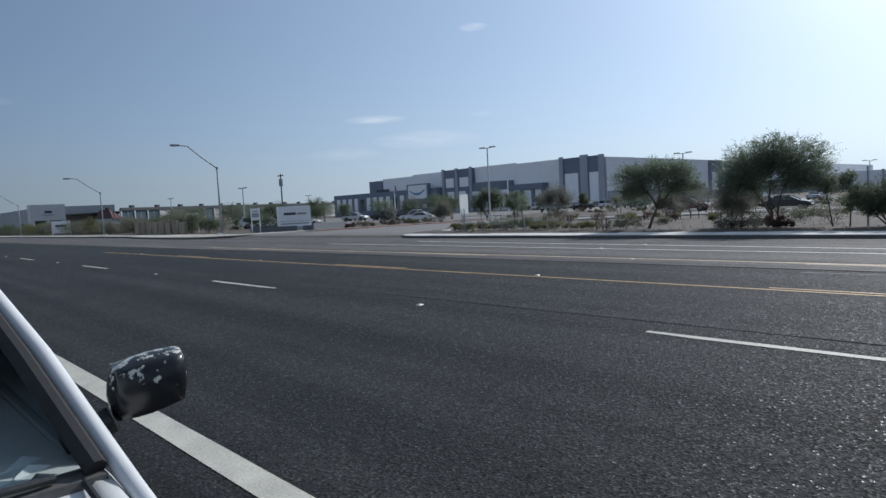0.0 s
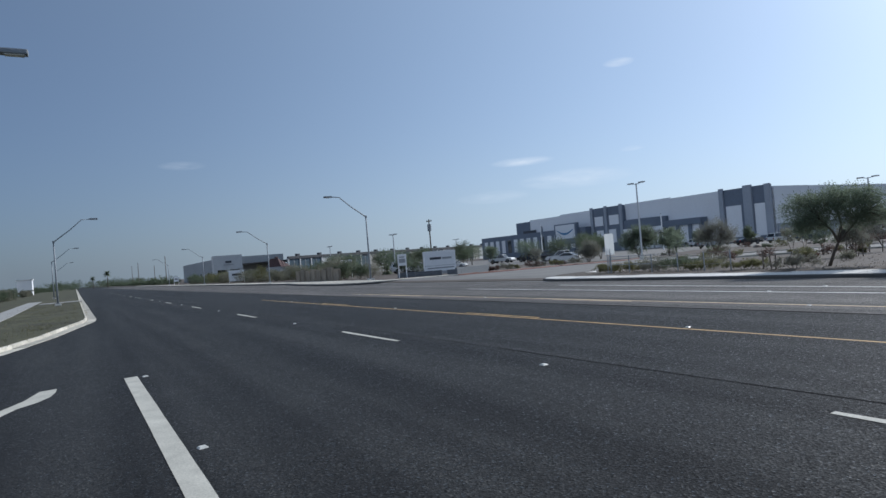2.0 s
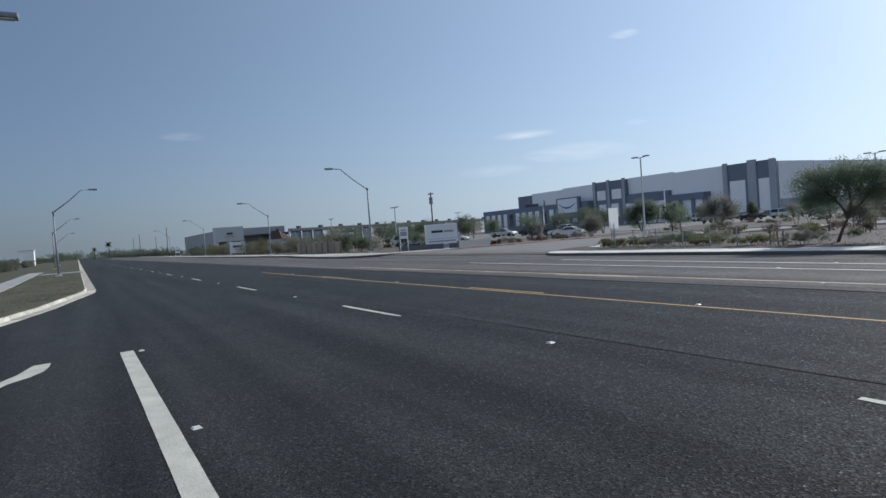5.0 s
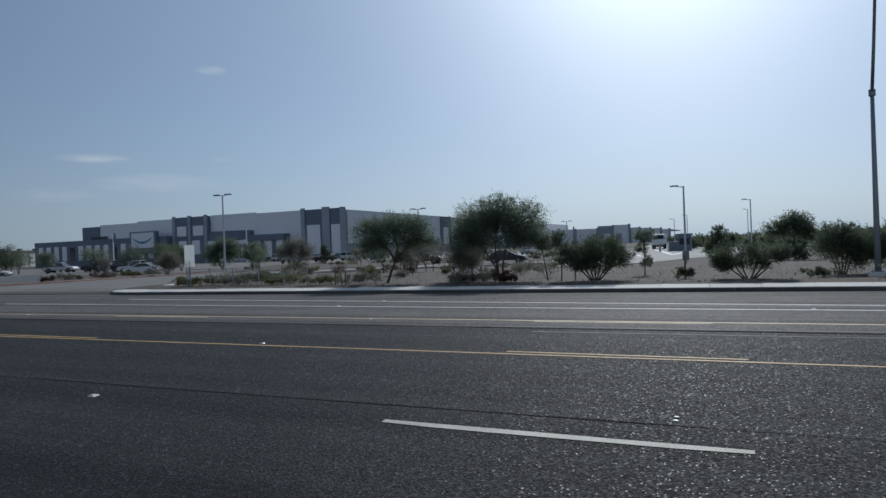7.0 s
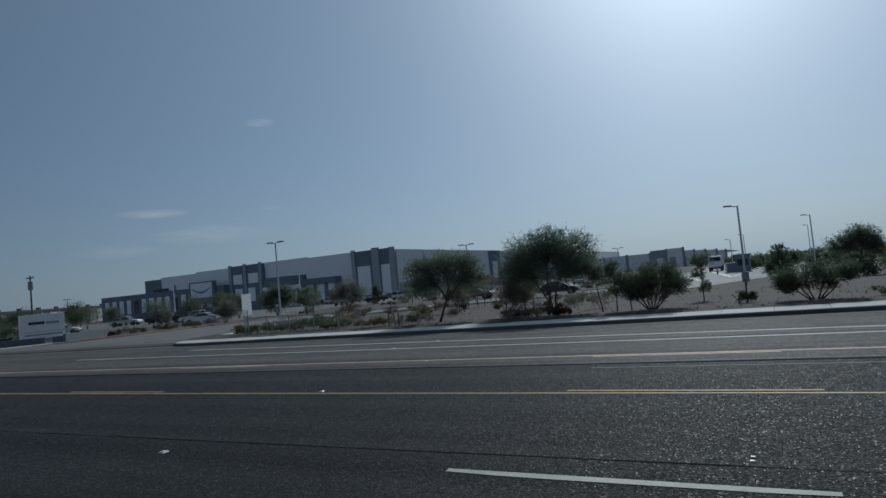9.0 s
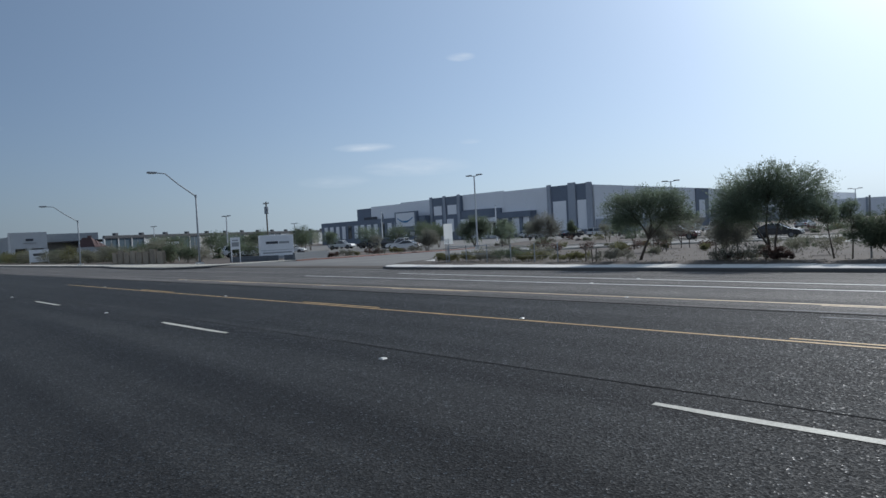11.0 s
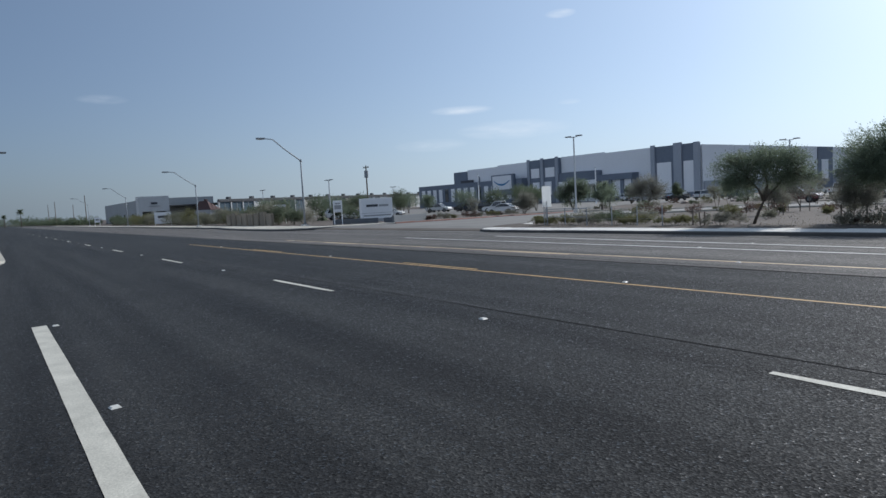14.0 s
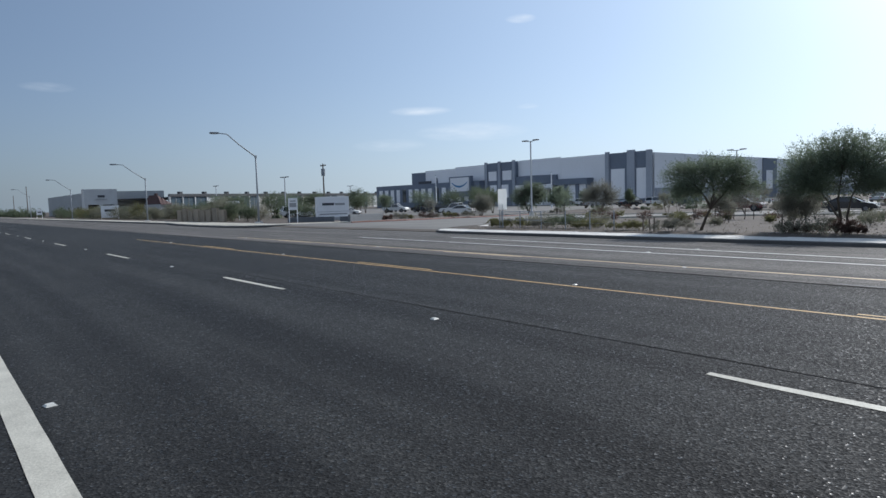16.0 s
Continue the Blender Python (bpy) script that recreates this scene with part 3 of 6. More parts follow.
near_edge = [(300, -3.6)] + near_pts
near_line = offset_line(near_edge, 0.42)
kerb_run(near_kerb, near_line, OLD_KERB, 0.15, lambda y: road_z(y), piece=2.4)
for k in range(len(near_edge) - 1):
    (xa, ya), (xb, yb), (xc, yc), (xd, yd) = near_edge[k], near_edge[k + 1], near_line[k + 1], near_line[k]
    gut = bmesh.new()
    gut.faces.new([gut.verts.new((x, y, road_z(y) + 0.006)) for x, y in ((xa, ya), (xb, yb), (xc, yc), (xd, yd))])
    gut = part("gutter", gut, OLD_KERB, near_kerb, "stained concrete gutter pan")
    gut.modifiers.new("thickness", "SOLIDIFY").thickness = 0.02


def near_verge():
    bm = bmesh.new()
    back, front = [], []
    pts = near_line
    for x, y in pts:
        front.append(bm.verts.new((x, y - 0.09, road_z(y) + 0.14)))
        back.append(bm.verts.new((x, -60, -0.10)))
    for i in range(len(pts) - 1):
        bm.faces.new((front[i], front[i + 1], back[i + 1], back[i]))
    return tagged(part("verge", bm, VERGE), "brown dry grass verge behind the near kerb", "verge", kind="structure")


near_verge()


def near_pavement():
    base = tagged(new("pavement_2"), "pale concrete footpath crossing the dry verge", "pavement", kind="structure")
    for k in range(22):
        x = -30 - k * 3.4
        y = -2.9 - (0.9 if k < 6 else 0.9 + 0.02 * (k - 6))
        z = -0.015
        part("paving_slab", box(x - 3.37, x, y - 1.6, y, z - 0.06, z + 0.02, 0.01), GATE_SLAB, base)
    for k in range(3):
        x = -88 + k * 1.5
        part("paving_slab", box(x, x + 1.47, -3.6, 0.6, -0.05, 0.018, 0.01), GATE_SLAB, base)


near_pavement()


def pavement():
    base = tagged(new("pavement_1"), "pale concrete footpath slabs behind the far kerb", "pavement", kind="structure")
    rng = random.Random(4)
    me = {}
    for k in range(62):
        x = -26.2 + k * 1.53
        bm = box(0.006, 1.524, KERB_Y + 0.104, KERB_Y + 1.98, -0.12, 0, 0.008)
        if "s" not in me:
            ob = part("paving_slab", bm, CONCRETE, base)
            me["s"] = ob.data
        else:
            bm.free()
            ob = new("paving_slab", me["s"])
            ob.parent = base
        ob.location = (x, 0, -0.025 + rng.uniform(-0.006, 0.006))
        ob.rotation_euler = (0, rng.uniform(-0.003, 0.003), 0)
    part("paving_slab", box(69, 600, KERB_Y + 0.104, KERB_Y + 1.98, -0.12, -0.025), CONCRETE, base)
    # apron beside the drive
    bm = slab([(-28.1, KERB_Y + 2.3), (-27.9, KERB_Y + 1.1), (-27.2, KERB_Y + 0.4), (-26.25, KERB_Y + 0.2), (-26.25, KERB_Y + 3.4), (-29.3, KERB_Y + 6.2)], -0.14, -0.02)
    part("paving_slab", bm, CONCRETE, base)


pavement()


def left_pavement():
    base = tagged(new("pavement_3"), "pale concrete footpath by the lamp posts", "pavement", kind="structure")
    xs = [-300, -200, -140, -110, -90, -82, -74]
    for a, b in zip(xs, xs[1:]):
        part("paving_slab", slab([(a + 0.02, 21.7), (b, 21.7), (b, 23.7), (a + 0.02, 23.7)], -0.1, 0.03), OLD_KERB, base)
    for poly in ([(-73.9, 21.7), (-66, 20.45), (-58, 19.95), (-58, 23.7), (-73.9, 23.7)], [(-57.9, 19.95), (-52, 19.95), (-50, 20.6), (-50, 23.7), (-57.9, 23.7)],
                 [(-49.9, 20.65), (-48.7, 22.2), (-47.2, 25), (-45.8, 28.3), (-47.1, 28.8), (-48.6, 26.2), (-49.9, 23.7)]):
        part("paving_slab", slab(poly, -0.25, 0.05), OLD_KERB, base)


left_pavement()

drive = part("driveway", strip_on(lambda y: land_z(y) - 0.05 if y > 24 else -0.216 + (y - 22.0) * 0.0845, [(22.0, -48.6, -26.2), (24.2, -47.4, -28.3), (27, -46.2, -29.6), (28.3, -45.6, -29.9), (35.6, -48, -31.5), (45.4, -52.6, -37), (52, -54.5, -41), (66, -60, -46)], 0.06, 1.0), LOT)
tagged(drive, "faded grey asphalt entrance drive", "driveway", kind="structure")
lot = part("parking_lot", strip_on(land_z, [(64, -190, -14), (74, -190, 0), (146, -190, 0)], 0.02, 40), LOT)
lane = bmesh.new()
lane_near = [(-39, 41), (-34.1, 48.1), (-31.8, 53.5), (-29.5, 59), (-25, 62.3), (-14.2, 65)]
lane_far = [(-50, 54), (-44.5, 62.7), (-39.5, 66), (-35.5, 69.7), (-28.5, 71.5), (-14.2, 74)]
na = [lane.verts.new((x, y, land_z(y) + 0.045)) for x, y in lane_near]
nb = [lane.verts.new((x, y, land_z(y) + 0.045)) for x, y in lane_far]
for i in range(5):
    lane.faces.new((na[i], na[i + 1], nb[i + 1], nb[i]))
tagged(part("access_lane", lane, PALE_LANE), "pale curving concrete lane before the car park", "lane", kind="structure")
isle = bmesh.new()
isle_near = [(-58, 64), (-44.8, 63.2), (-39.8, 66.5), (-35.8, 76.5), (-28.5, 76.5), (-14.2, 76.5)]
isle_far = [(-66, 84), (-58, 92), (-50, 97), (-42, 100), (-30, 102), (-14.2, 102)]
ia = [isle.verts.new((x, y, land_z(y) + 0.10)) for x, y in isle_near]
ib = [isle.verts.new((x, y, land_z(y) + 0.22)) for x, y in isle_far]
for i in range(5):
    isle.faces.new((ia[i], ia[i + 1], ib[i + 1], ib[i]))
isle = tagged(part("gravel_island", isle, SOIL), "raised gravel island with shrubs beside the lane", "ground", kind="structure")
isle_kerb = tagged(new("kerb_5"), "pale concrete kerb round the gravel island", "kerb", kind="structure")
kerb_run(isle_kerb, isle_near, OLD_KERB, 0.16, lambda y: land_z(y) - 0.02)
lane_kerb = tagged(new("kerb_6"), "pale concrete kerb on the near side of the lane", "kerb", kind="structure")
kerb_run(lane_kerb, lane_near, OLD_KERB, 0.14, lambda y: land_z(y))
tagged(lot, "faded asphalt car park before the warehouse", "car park", kind="structure")
gate_drive = part("driveway", strip_on(land_z, [(54, -13, -9.5), (62, -14, -6), (70, -14, -3), (86, -14, 3), (140, -16, 4), (200, -22, 4)], 0.03, 6), GATE_SLAB)
tagged(gate_drive, "pale sunlit concrete drive leading to a gatehouse", "driveway", kind="structure")


def gate_paint(xa, ya, xb, yb, w):
    d = Vector((xb - xa, yb - ya, 0)).normalized()
    n = Vector((-d.y, d.x, 0)) * w / 2
    bm = bmesh.new()
    bm.faces.new([bm.verts.new(Vector((x, y, land_z(y) + 0.045)) + k) for x, y, k in ((xa, ya, n), (xb, yb, n), (xb, yb, -n), (xa, ya, -n))])
    part("painted_line", bm, FAR_LINE, gate_drive, "white painted lane line")


gate_paint(-11.2, 126, -5.4, 86, 0.55)
gate_paint(-5.3, 85.5, -4.2, 104, 0.5)
gate_paint(-13.2, 104, -7.6, 76, 0.4)
gate_paint(-1.5, 84, 1.5, 124, 0.4)


# ---- the warehouse ----
def warehouse():
    Y, X1 = 147.0, -92.0
    hall = thing("warehouse", pose(0, 0, 0), "huge pale grey tilt-up warehouse with dark slate entrance bays", "warehouse")
    base = -0.75

    def wall(x0, x1, z1, d=0.0, material=PANEL_LIGHT, label="", z0=base):
        return part("wall_panel", box(x0, x1, Y - d, Y + 0.5, z0, z1), material, hall, label)

    # front, from the corner bay to the far end, one panel after another
    edges = [-105.4, -114, -122.4, -131, -139.4]
    for a, b in zip(edges, edges[1:]):
        wall(b + 0.04, a, 12.95 if b > -123 else 13.25)
    edges = [-153.2, -161.5, -169.7, -178, -186.7]
    for a, b in zip(edges, edges[1:]):
        wall(b + 0.04, a, 12.95 if b > -171 else 12.55)
    wall(-194.8, -186.74, 12.1, 0.3, PANEL_DARK, "dark slate end bay")
    part("roof", box(-194, X1 - 0.6, Y + 0.5, 420, 11.6, 12.0), ROOF, hall)
    part("wall_panel", box(-195, -194.4, Y + 0.5, 420, base, 12), PANEL_LIGHT, hall)
    part("wall_panel", box(-194, X1 - 0.6, 419.4, 420, base, 12), PANEL_LIGHT, hall)
    # side, receding
    y = Y + 0.5
    for i, w in enumerate([15, 15, 16, 16, 10, 20, 20, 20, 20, 20, 20, 20, 20, 20, 20]):
        m = PANEL_DARK if i == 4 else PANEL_LIGHT
        part("wall_panel", box(X1 - 0.5, X1 + (0.3 if i == 4 else 0), y + 0.04, y + w, base, 12.35 - 0.05 * i), m, hall)
        if i == 4:
            part("window", box(X1 + 0.3, X1 + 0.42, y + 2.2, y + 6.6, 2.2, 8.2), PANEL_WHITE, hall, "pale translucent window panel")
        if i < 9:
            part("joint", box(X1 - 0.02, X1 + 0.03, y + 0.04, y + 0.16, 0.0, 12.2 - 0.05 * i), PANEL_MID, hall)
        if i in (5, 7, 9):
            part("dock_canopy", box(X1, X1 + 3, y + 2, y + w - 2, 3.6, 5.0), PANEL_DARK, hall, "dark dock canopy")
        y += w
    # low dark plinth band along the side
    part("plinth", box(X1, X1 + 0.25, Y + 1, y, base, 3.2), PANEL_MID, hall)

    def bay(x0, x1, top, cols, rows, ledge, material=PANEL_DARK):
        """A projecting dark bay with pale pilasters and tall panels."""
        b = part("entrance_bay", box(x0, x1, Y - 1.2, Y - 0.02, base, top - 0.35), material, hall, "dark slate projecting bay")
        for c in cols:
            part("pilaster", box(c - 0.55, c + 0.55, Y - 1.7, Y - 1.2, base, top, 0.05), PANEL_MID, b)
        for a, c, z0, z1 in rows:
            part("window", box(a, c, Y - 1.32, Y - 1.2, z0, z1), PANEL_WHITE, b, "pale translucent window panel")
        return b

    bay(-153.2, -139.4, 13.5, (-152.6, -146.4, -140.0), [(-151.6, -147.9, 7.4, 10.4), (-145.2, -141.2, 7.4, 10.4), (-151.0, -148.0, 1.8, 6.0), (-145.7, -142.7, 1.8, 6.0)], 0)
    corner = bay(-105.4, -92.0, 13.2, (), [(-103.9, -99.6, 0.6, 8.6), (-96.0, -93.2, 0.6, 8.5)], 0)
    part("pilaster", box(-98.6, -96.3, Y - 1.8, Y - 1.2, base, 13.3, 0.05), PANEL_MID, corner)
    part("pilaster", box(-92.9, -91.4, Y - 1.8, Y - 1.2, base, 13.0, 0.05), PANEL_MID, corner)
    part("pilaster", box(-105.5, -104.3, Y - 1.8, Y - 1.2, base, 13.3, 0.05), PANEL_MID, corner)
    # dark loading portal and the curved canopy between the bays
    portal = part("portal", box(-123.4, -110.6, Y - 3.0, Y - 0.02, 5.0, 6.7), PANEL_DARK, hall, "dark entrance portal")
    for a, b in ((-122.6, -121.8), (-119.1, -118.0), (-115.0, -113.9), (-111.4, -110.7)):
        part("pier", box(a, b, Y - 2.6, Y - 0.02, base, 5.0), PANEL_DARK, portal)
    for a, b in ((-121.8, -119.1), (-118.0, -115.0), (-113.9, -111.4)):
        part("window", box(a, b, Y - 2.2, Y - 0.4, 0.3, 5.0), PANEL_WHITE, portal, "pale translucent window panel")
    bm = bmesh.new()
    prev = None
    for i in range(13):
        f = i / 12
        x, d = -139.4 + 16 * f, 1.2 + 3.2 * math.sin(math.pi * f)
        cur = [bm.verts.new((x, Y - d, z)) for z in (5.6, 8.2)] + [bm.verts.new((x, Y - 0.02, z)) for z in (8.2, 5.6)]
        if prev:
            for k in range(4):
                bm.faces.new((prev[k], prev[(k + 1) % 4], cur[(k + 1) % 4], cur[k]))
        else:
            bm.faces.new(cur)
        prev = cur
    bm.faces.new(prev)
    part("canopy", bm, PANEL_DARK, hall, "curved slate canopy")
    part("fascia", box(-138.6, -123.6, Y - 2.4, Y - 0.3, 4.3, 5.55, 0.05), PANEL_WHITE, hall, "white fascia under the canopy")
    for k in range(5):
        part("column", tube([(-138 + k * 3.5, Y - 2.0, base), (-138 + k * 3.5, Y - 2.0, 4.3)], 0.28, 10), PANEL_MID, hall)
    for k in range(4):
        part("window", box(-137.6 + k * 3.5, -135.0 + k * 3.5, Y - 0.42, Y - 0.3, 0.2, 3.9), WINDOW, hall)
    part("storefront", box(-139.3, -123.5, Y - 0.3, Y - 0.02, base, 5.5), PANEL_WHITE, hall, "pale glazed shop front")
    # lower office strip: dark band with pale panels
    strip = part("office_strip", box(-213.7, -153.3, Y - 4.0, Y - 1.3, base, 7.7), PANEL_DARK, hall, "dark slate lower office strip")
    for i in range(15):
        x = -211.5 + i * 3.9
        if x < -157:
            part("window", box(x, x + 2.1, Y - 4.12, Y - 4.0, 1.2, 6.0), PANEL_WHITE if i % 5 != 4 else WINDOW, strip)
    part("wall_panel", box(-213.7, -195, Y - 1.3, Y + 40, base, 7.6), PANEL_MID, hall)
    part("sign_band", box(-190.4, -183.0, Y - 0.55, Y - 0.32, 7.8, 8.8), SIGN_INK, hall, "dark sign band")
    gable = part("entrance_panel", box(-167.2, -156.2, Y - 5.2, Y - 4.0, 2.6, 9.4, 0.05), PANEL_DARK, hall, "white entrance panel in a dark frame")
    part("panel_face", box(-166.4, -157.0, Y - 5.32, Y - 5.2, 4.4, 9.0), PANEL_LIGHT, gable)
    bm = bmesh.new()
    prev = None
    for i in range(15):
        u = -1 + 2 * i / 14
        x, z, w = -161.7 + u * 3.9, 6.0 + 1.35 * u * u, 0.32 * (1.05 - 0.6 * abs(u))
        cur = [bm.verts.new((x, Y - 5.40, z - w)), bm.verts.new((x, Y - 5.40, z + w)), bm.verts.new((x, Y - 5.32, z + w)), bm.verts.new((x, Y - 5.32, z - w))]
        if prev:
            for k in range(4):
                bm.faces.new((prev[k], prev[(k + 1) % 4], cur[(k + 1) % 4], cur[k]))
        prev = cur
    part("emblem", bm, BLUE_INK, gable, "curved blue emblem")


warehouse()


def far_warehouse():
    w = thing("warehouse", pose(0, 0, 0), "long low grey warehouse with a white office front in the haze", "warehouse")
    z0 = -0.8
    # front to the road
    for i in range(6):
        a = -246 - i * 19
        part("wall_panel", box(a - 18.9, a, 50, 50.6, z0, 8.4 - 0.02 * i), FAR_WALL, w)
    part("roof", box(-360, -246.5, 50.6, 71, 7.0, 7.4), ROOF, w)
    part("wall_panel", box(-246.4, -246, 52.5, 71, z0, 8.2), FAR_WALL, w)
    office = part("office_front", box(-237.5, -233.5, 42.6, 52.4, 3.5, 8.6), FAR_WHITE, w, "white office front with dark windows")
    part("wall_panel", slab([(-246, 50), (-237.5, 43), (-237.5, 52.4), (-246, 52)], z0, 8.0), FAR_WALL, office)
    part("window", box(-236.6, -236.2, 42.8, 52.2, z0, 3.5), WINDOW, office, "dark recessed office glazing")
    for a, b in ((42.6, 43.7), (46.9, 48.0), (51.4, 52.4)):
        part("pier", box(-237.5, -233.6, a, b, z0, 3.5), FAR_WHITE, office)
    part("emblem", box(-233.5, -233.3, 46.6, 48.6, 5.9, 6.6), SIGN_INK, office)
    part("emblem", box(-233.5, -233.3, 45.9, 49.3, 5.1, 5.35), SIGN_GREY, office)
    for k in range(5):
        part("window", box(-251 - k * 19, -247.5 - k * 19, 49.9, 50, 0.6, 3.2), WINDOW, w)


far_warehouse()


def long_hall():
    """A long hall running away from the road, glass and pale panels between white columns."""
    h = thing("warehouse", pose(-220.5, 65.4, -0.75, rz=116.1), "long low hall of glass and pale panels behind trees", "warehouse")
    step, n, top = 5.5, 27, 7.15
    part("wall", box(0, n * step, 0.3, 0.8, 0, top - 0.2), FAR_WALL, h)
    part("parapet", box(-0.2, n * step + 0.2, -0.25, 0.3, top - 0.95, top, 0.04), DARK_EDGE, h, "dark roof edge")
    part("roof", box(0, n * step, 0.8, 40, top - 1.3, top - 1.0), DARK_EDGE, h)
    for k in range(n + 1):
        part("column", box(k * step - 0.22, k * step + 0.22, -0.15, 0.3, 0, top - 0.75, 0.03), FAR_WHITE, h)
        if k == n:
            break
        x0, x1 = k * step + 0.22, (k + 1) * step - 0.22
        if (k * 7) % 5 in (0, 2, 4):
            part("window", box(x0, x1, 0.15, 0.3, 0.5, top - 1.1), MIRROR_GLASS, h, "blue-grey glazing")
            part("mullion", box((x0 + x1) / 2 - 0.08, (x0 + x1) / 2 + 0.08, 0.08, 0.15, 0.5, top - 1.1), FAR_WALL, h)
        else:
            part("panel", box(x0, x1, 0.1, 0.3, 0, top - 0.75), TAN_PANEL if k % 3 else FAR_WHITE, h)
        if k % 2 == 1:
            part("roof_unit", box(k * step - 0.6, k * step + 0.6, 0.5, 1.8, top - 1.0, top + 0.8, 0.05), DARK_EDGE, h, "dark roof unit")


long_hall()


def red_roof_house():
    h = thing("house", pose(-192.5, 54.0, -0.75, rz=15), "low house with a stepped red-brown tile roof", "house")
    part("wall", box(-4, 4, -2.1, 2.2, 0, 3.6), FAR_WALL, h)
    bm = bmesh.new()
    for v0, v1, zt in ((-1.8, -0.6, 6.2), (-0.6, 0.6, 5.5), (0.6, 1.9, 4.8)):
        a = [bm.verts.new(p) for p in ((-4.3, v0, 3.5), (4.3, v0, 3.5), (4.3, v1, 3.5), (-4.3, v1, 3.5), (-2.2, v0 + 0.3, zt), (2.2, v0 + 0.3, zt), (2.2, v1, zt - 0.6), (-2.2, v1, zt - 0.6))]
        for f in ((0, 1, 2, 3), (4, 5, 6, 7), (0, 1, 5, 4), (1, 2, 6, 5), (2, 3, 7, 6), (3, 0, 4, 7)):
            bm.faces.new([a[i] for i in f])
    part("roof", bm, RED_TILE, h, "stepped red-brown tile roof")
    part("chimney", box(0.6, 1.6, -1.6, -1.0, 5.4, 6.7, 0.05), RED_TILE, h)
    for v in (-1.1, 1.1):
        part("window", box(4.0, 4.06, v - 0.5, v + 0.5, 1.0, 2.2), WINDOW, h)


red_roof_house()


def right_warehouse():
    w = thing("warehouse", pose(0, 0, 0), "long far grey warehouse beyond the gatehouse", "warehouse")
    heights = [(-98, -90, 7.8), (-89.9, -80, 7.2), (-79.9, -68, 7.4), (-67.9, -57, 7.3), (-56.9, -49, 8.4), (-48.9, -41, 8.6), (-40.9, -36, 7.0), (-35.9, -31, 6.6), (-30.9, -26, 6.2), (-25.9, -22, 5.6)]
    for i, (a, b, z) in enumerate(heights):
        part("wall_panel", box(a, b, 330 - (1 if i in (4, 5) else 0), 332, -0.8, z), PANEL_MID if i == 4 else PANEL_WHITE, w)
        part("pilaster", box(b - 0.8, b, 329.5 - (1 if i in (4, 5) else 0), 330, -0.8, z + 0.3), PANEL_MID, w)
    for i, x in enumerate((-52.5, -46.5, -38.6, -33.5, -28.5)):
        part("dock_door", box(x - 1.4, x + 1.4, 328.9, 329.0, -0.8, 4.4), SIGN_WHITE if i % 2 == 0 else PANEL_MID, w)
    part("roof", box(-98, -22, 332, 420, 5.0, 5.4), ROOF, w)


right_warehouse()


# ---- lamps, poles, signs, fences ----
def street_lamp(x, y, z0, joint, reach, rise, side, label, material=STEEL, turn=0):
    lamp = thing("street_lamp", pose(x, y, z0, rz=turn), label, "street lamp", "street lamps along the road")
    part("footing", box(-0.28, 0.28, -0.28, 0.28, -0.3, 0.14, 0.03), CONCRETE, lamp)
    part("base_plate", box(-0.19, 0.19, -0.19, 0.19, 0.14, 0.18), material, lamp)
    part("pole", tube([(0, 0, 0.15), (0, 0, joint * 0.5), (0, 0, joint)], [0.10, 0.08, 0.062], 12), material, lamp, smooth=True)
    part("collar", tube([(0, 0, joint - 0.12), (0, 0, joint + 0.10)], 0.105, 12), material, lamp)
    e = joint + rise
    part("arm", tube([(0, 0, joint - 0.02), (0, side * reach * 0.45, joint + rise * 0.52), (0, side * reach * 0.78, e - 0.04), (0, side * reach, e)], [0.055, 0.05, 0.045, 0.04], 10), material, lamp, smooth=True)
    head = part("lamp_head", box(-0.16, 0.16, min(side * reach, side * (reach + 0.75)), max(side * reach, side * (reach + 0.75)), e - 0.06, e + 0.09, 0.04), material, lamp)
    part("lens", box(-0.11, 0.11, min(side * (reach + 0.2), side * (reach + 0.65)), max(side * (reach + 0.2), side * (reach + 0.65)), e - 0.085, e - 0.06), LENS, head)
    return lamp


L = "grey steel street lamp with a slanting arm over the road"
street_lamp(-54.3, 23.85, 0.03, 5.95, 3.2, 1.9, -1, L)
street_lamp(-86.2, 22.9, 0.03, 5.35, 3.2, 1.8, -1, L)
street_lamp(-139.2, 23.3, 0.03, 5.65, 3.2, 1.9, -1, L)
street_lamp(-196.0, 23.3, 0.03, 5.65, 3.2, 1.9, -1, L)
street_lamp(5.12, 26.4, 0.0, 6.3, 3.0, 2.5, -1, "tall grey steel street lamp beside desert shrubs", STEEL, -7)
street_lamp(-20.4, -4.6, -0.05, 6.2, 3.2, 2.05, 1, "grey steel street lamp on the dry near verge")
street_lamp(-72, -1.5, 0.0, 6.2, 3.2, 2.1, 1, "grey steel street lamp on the dry near verge")
street_lamp(-128, -3.2, 0.0, 6.25, 3.5, 2.2, 1, "grey steel street lamp on the dry near verge")
street_lamp(-200, -4.2, 0.0, 6.25, 3.5, 2.2, 1, "grey steel street lamp on the dry near verge")


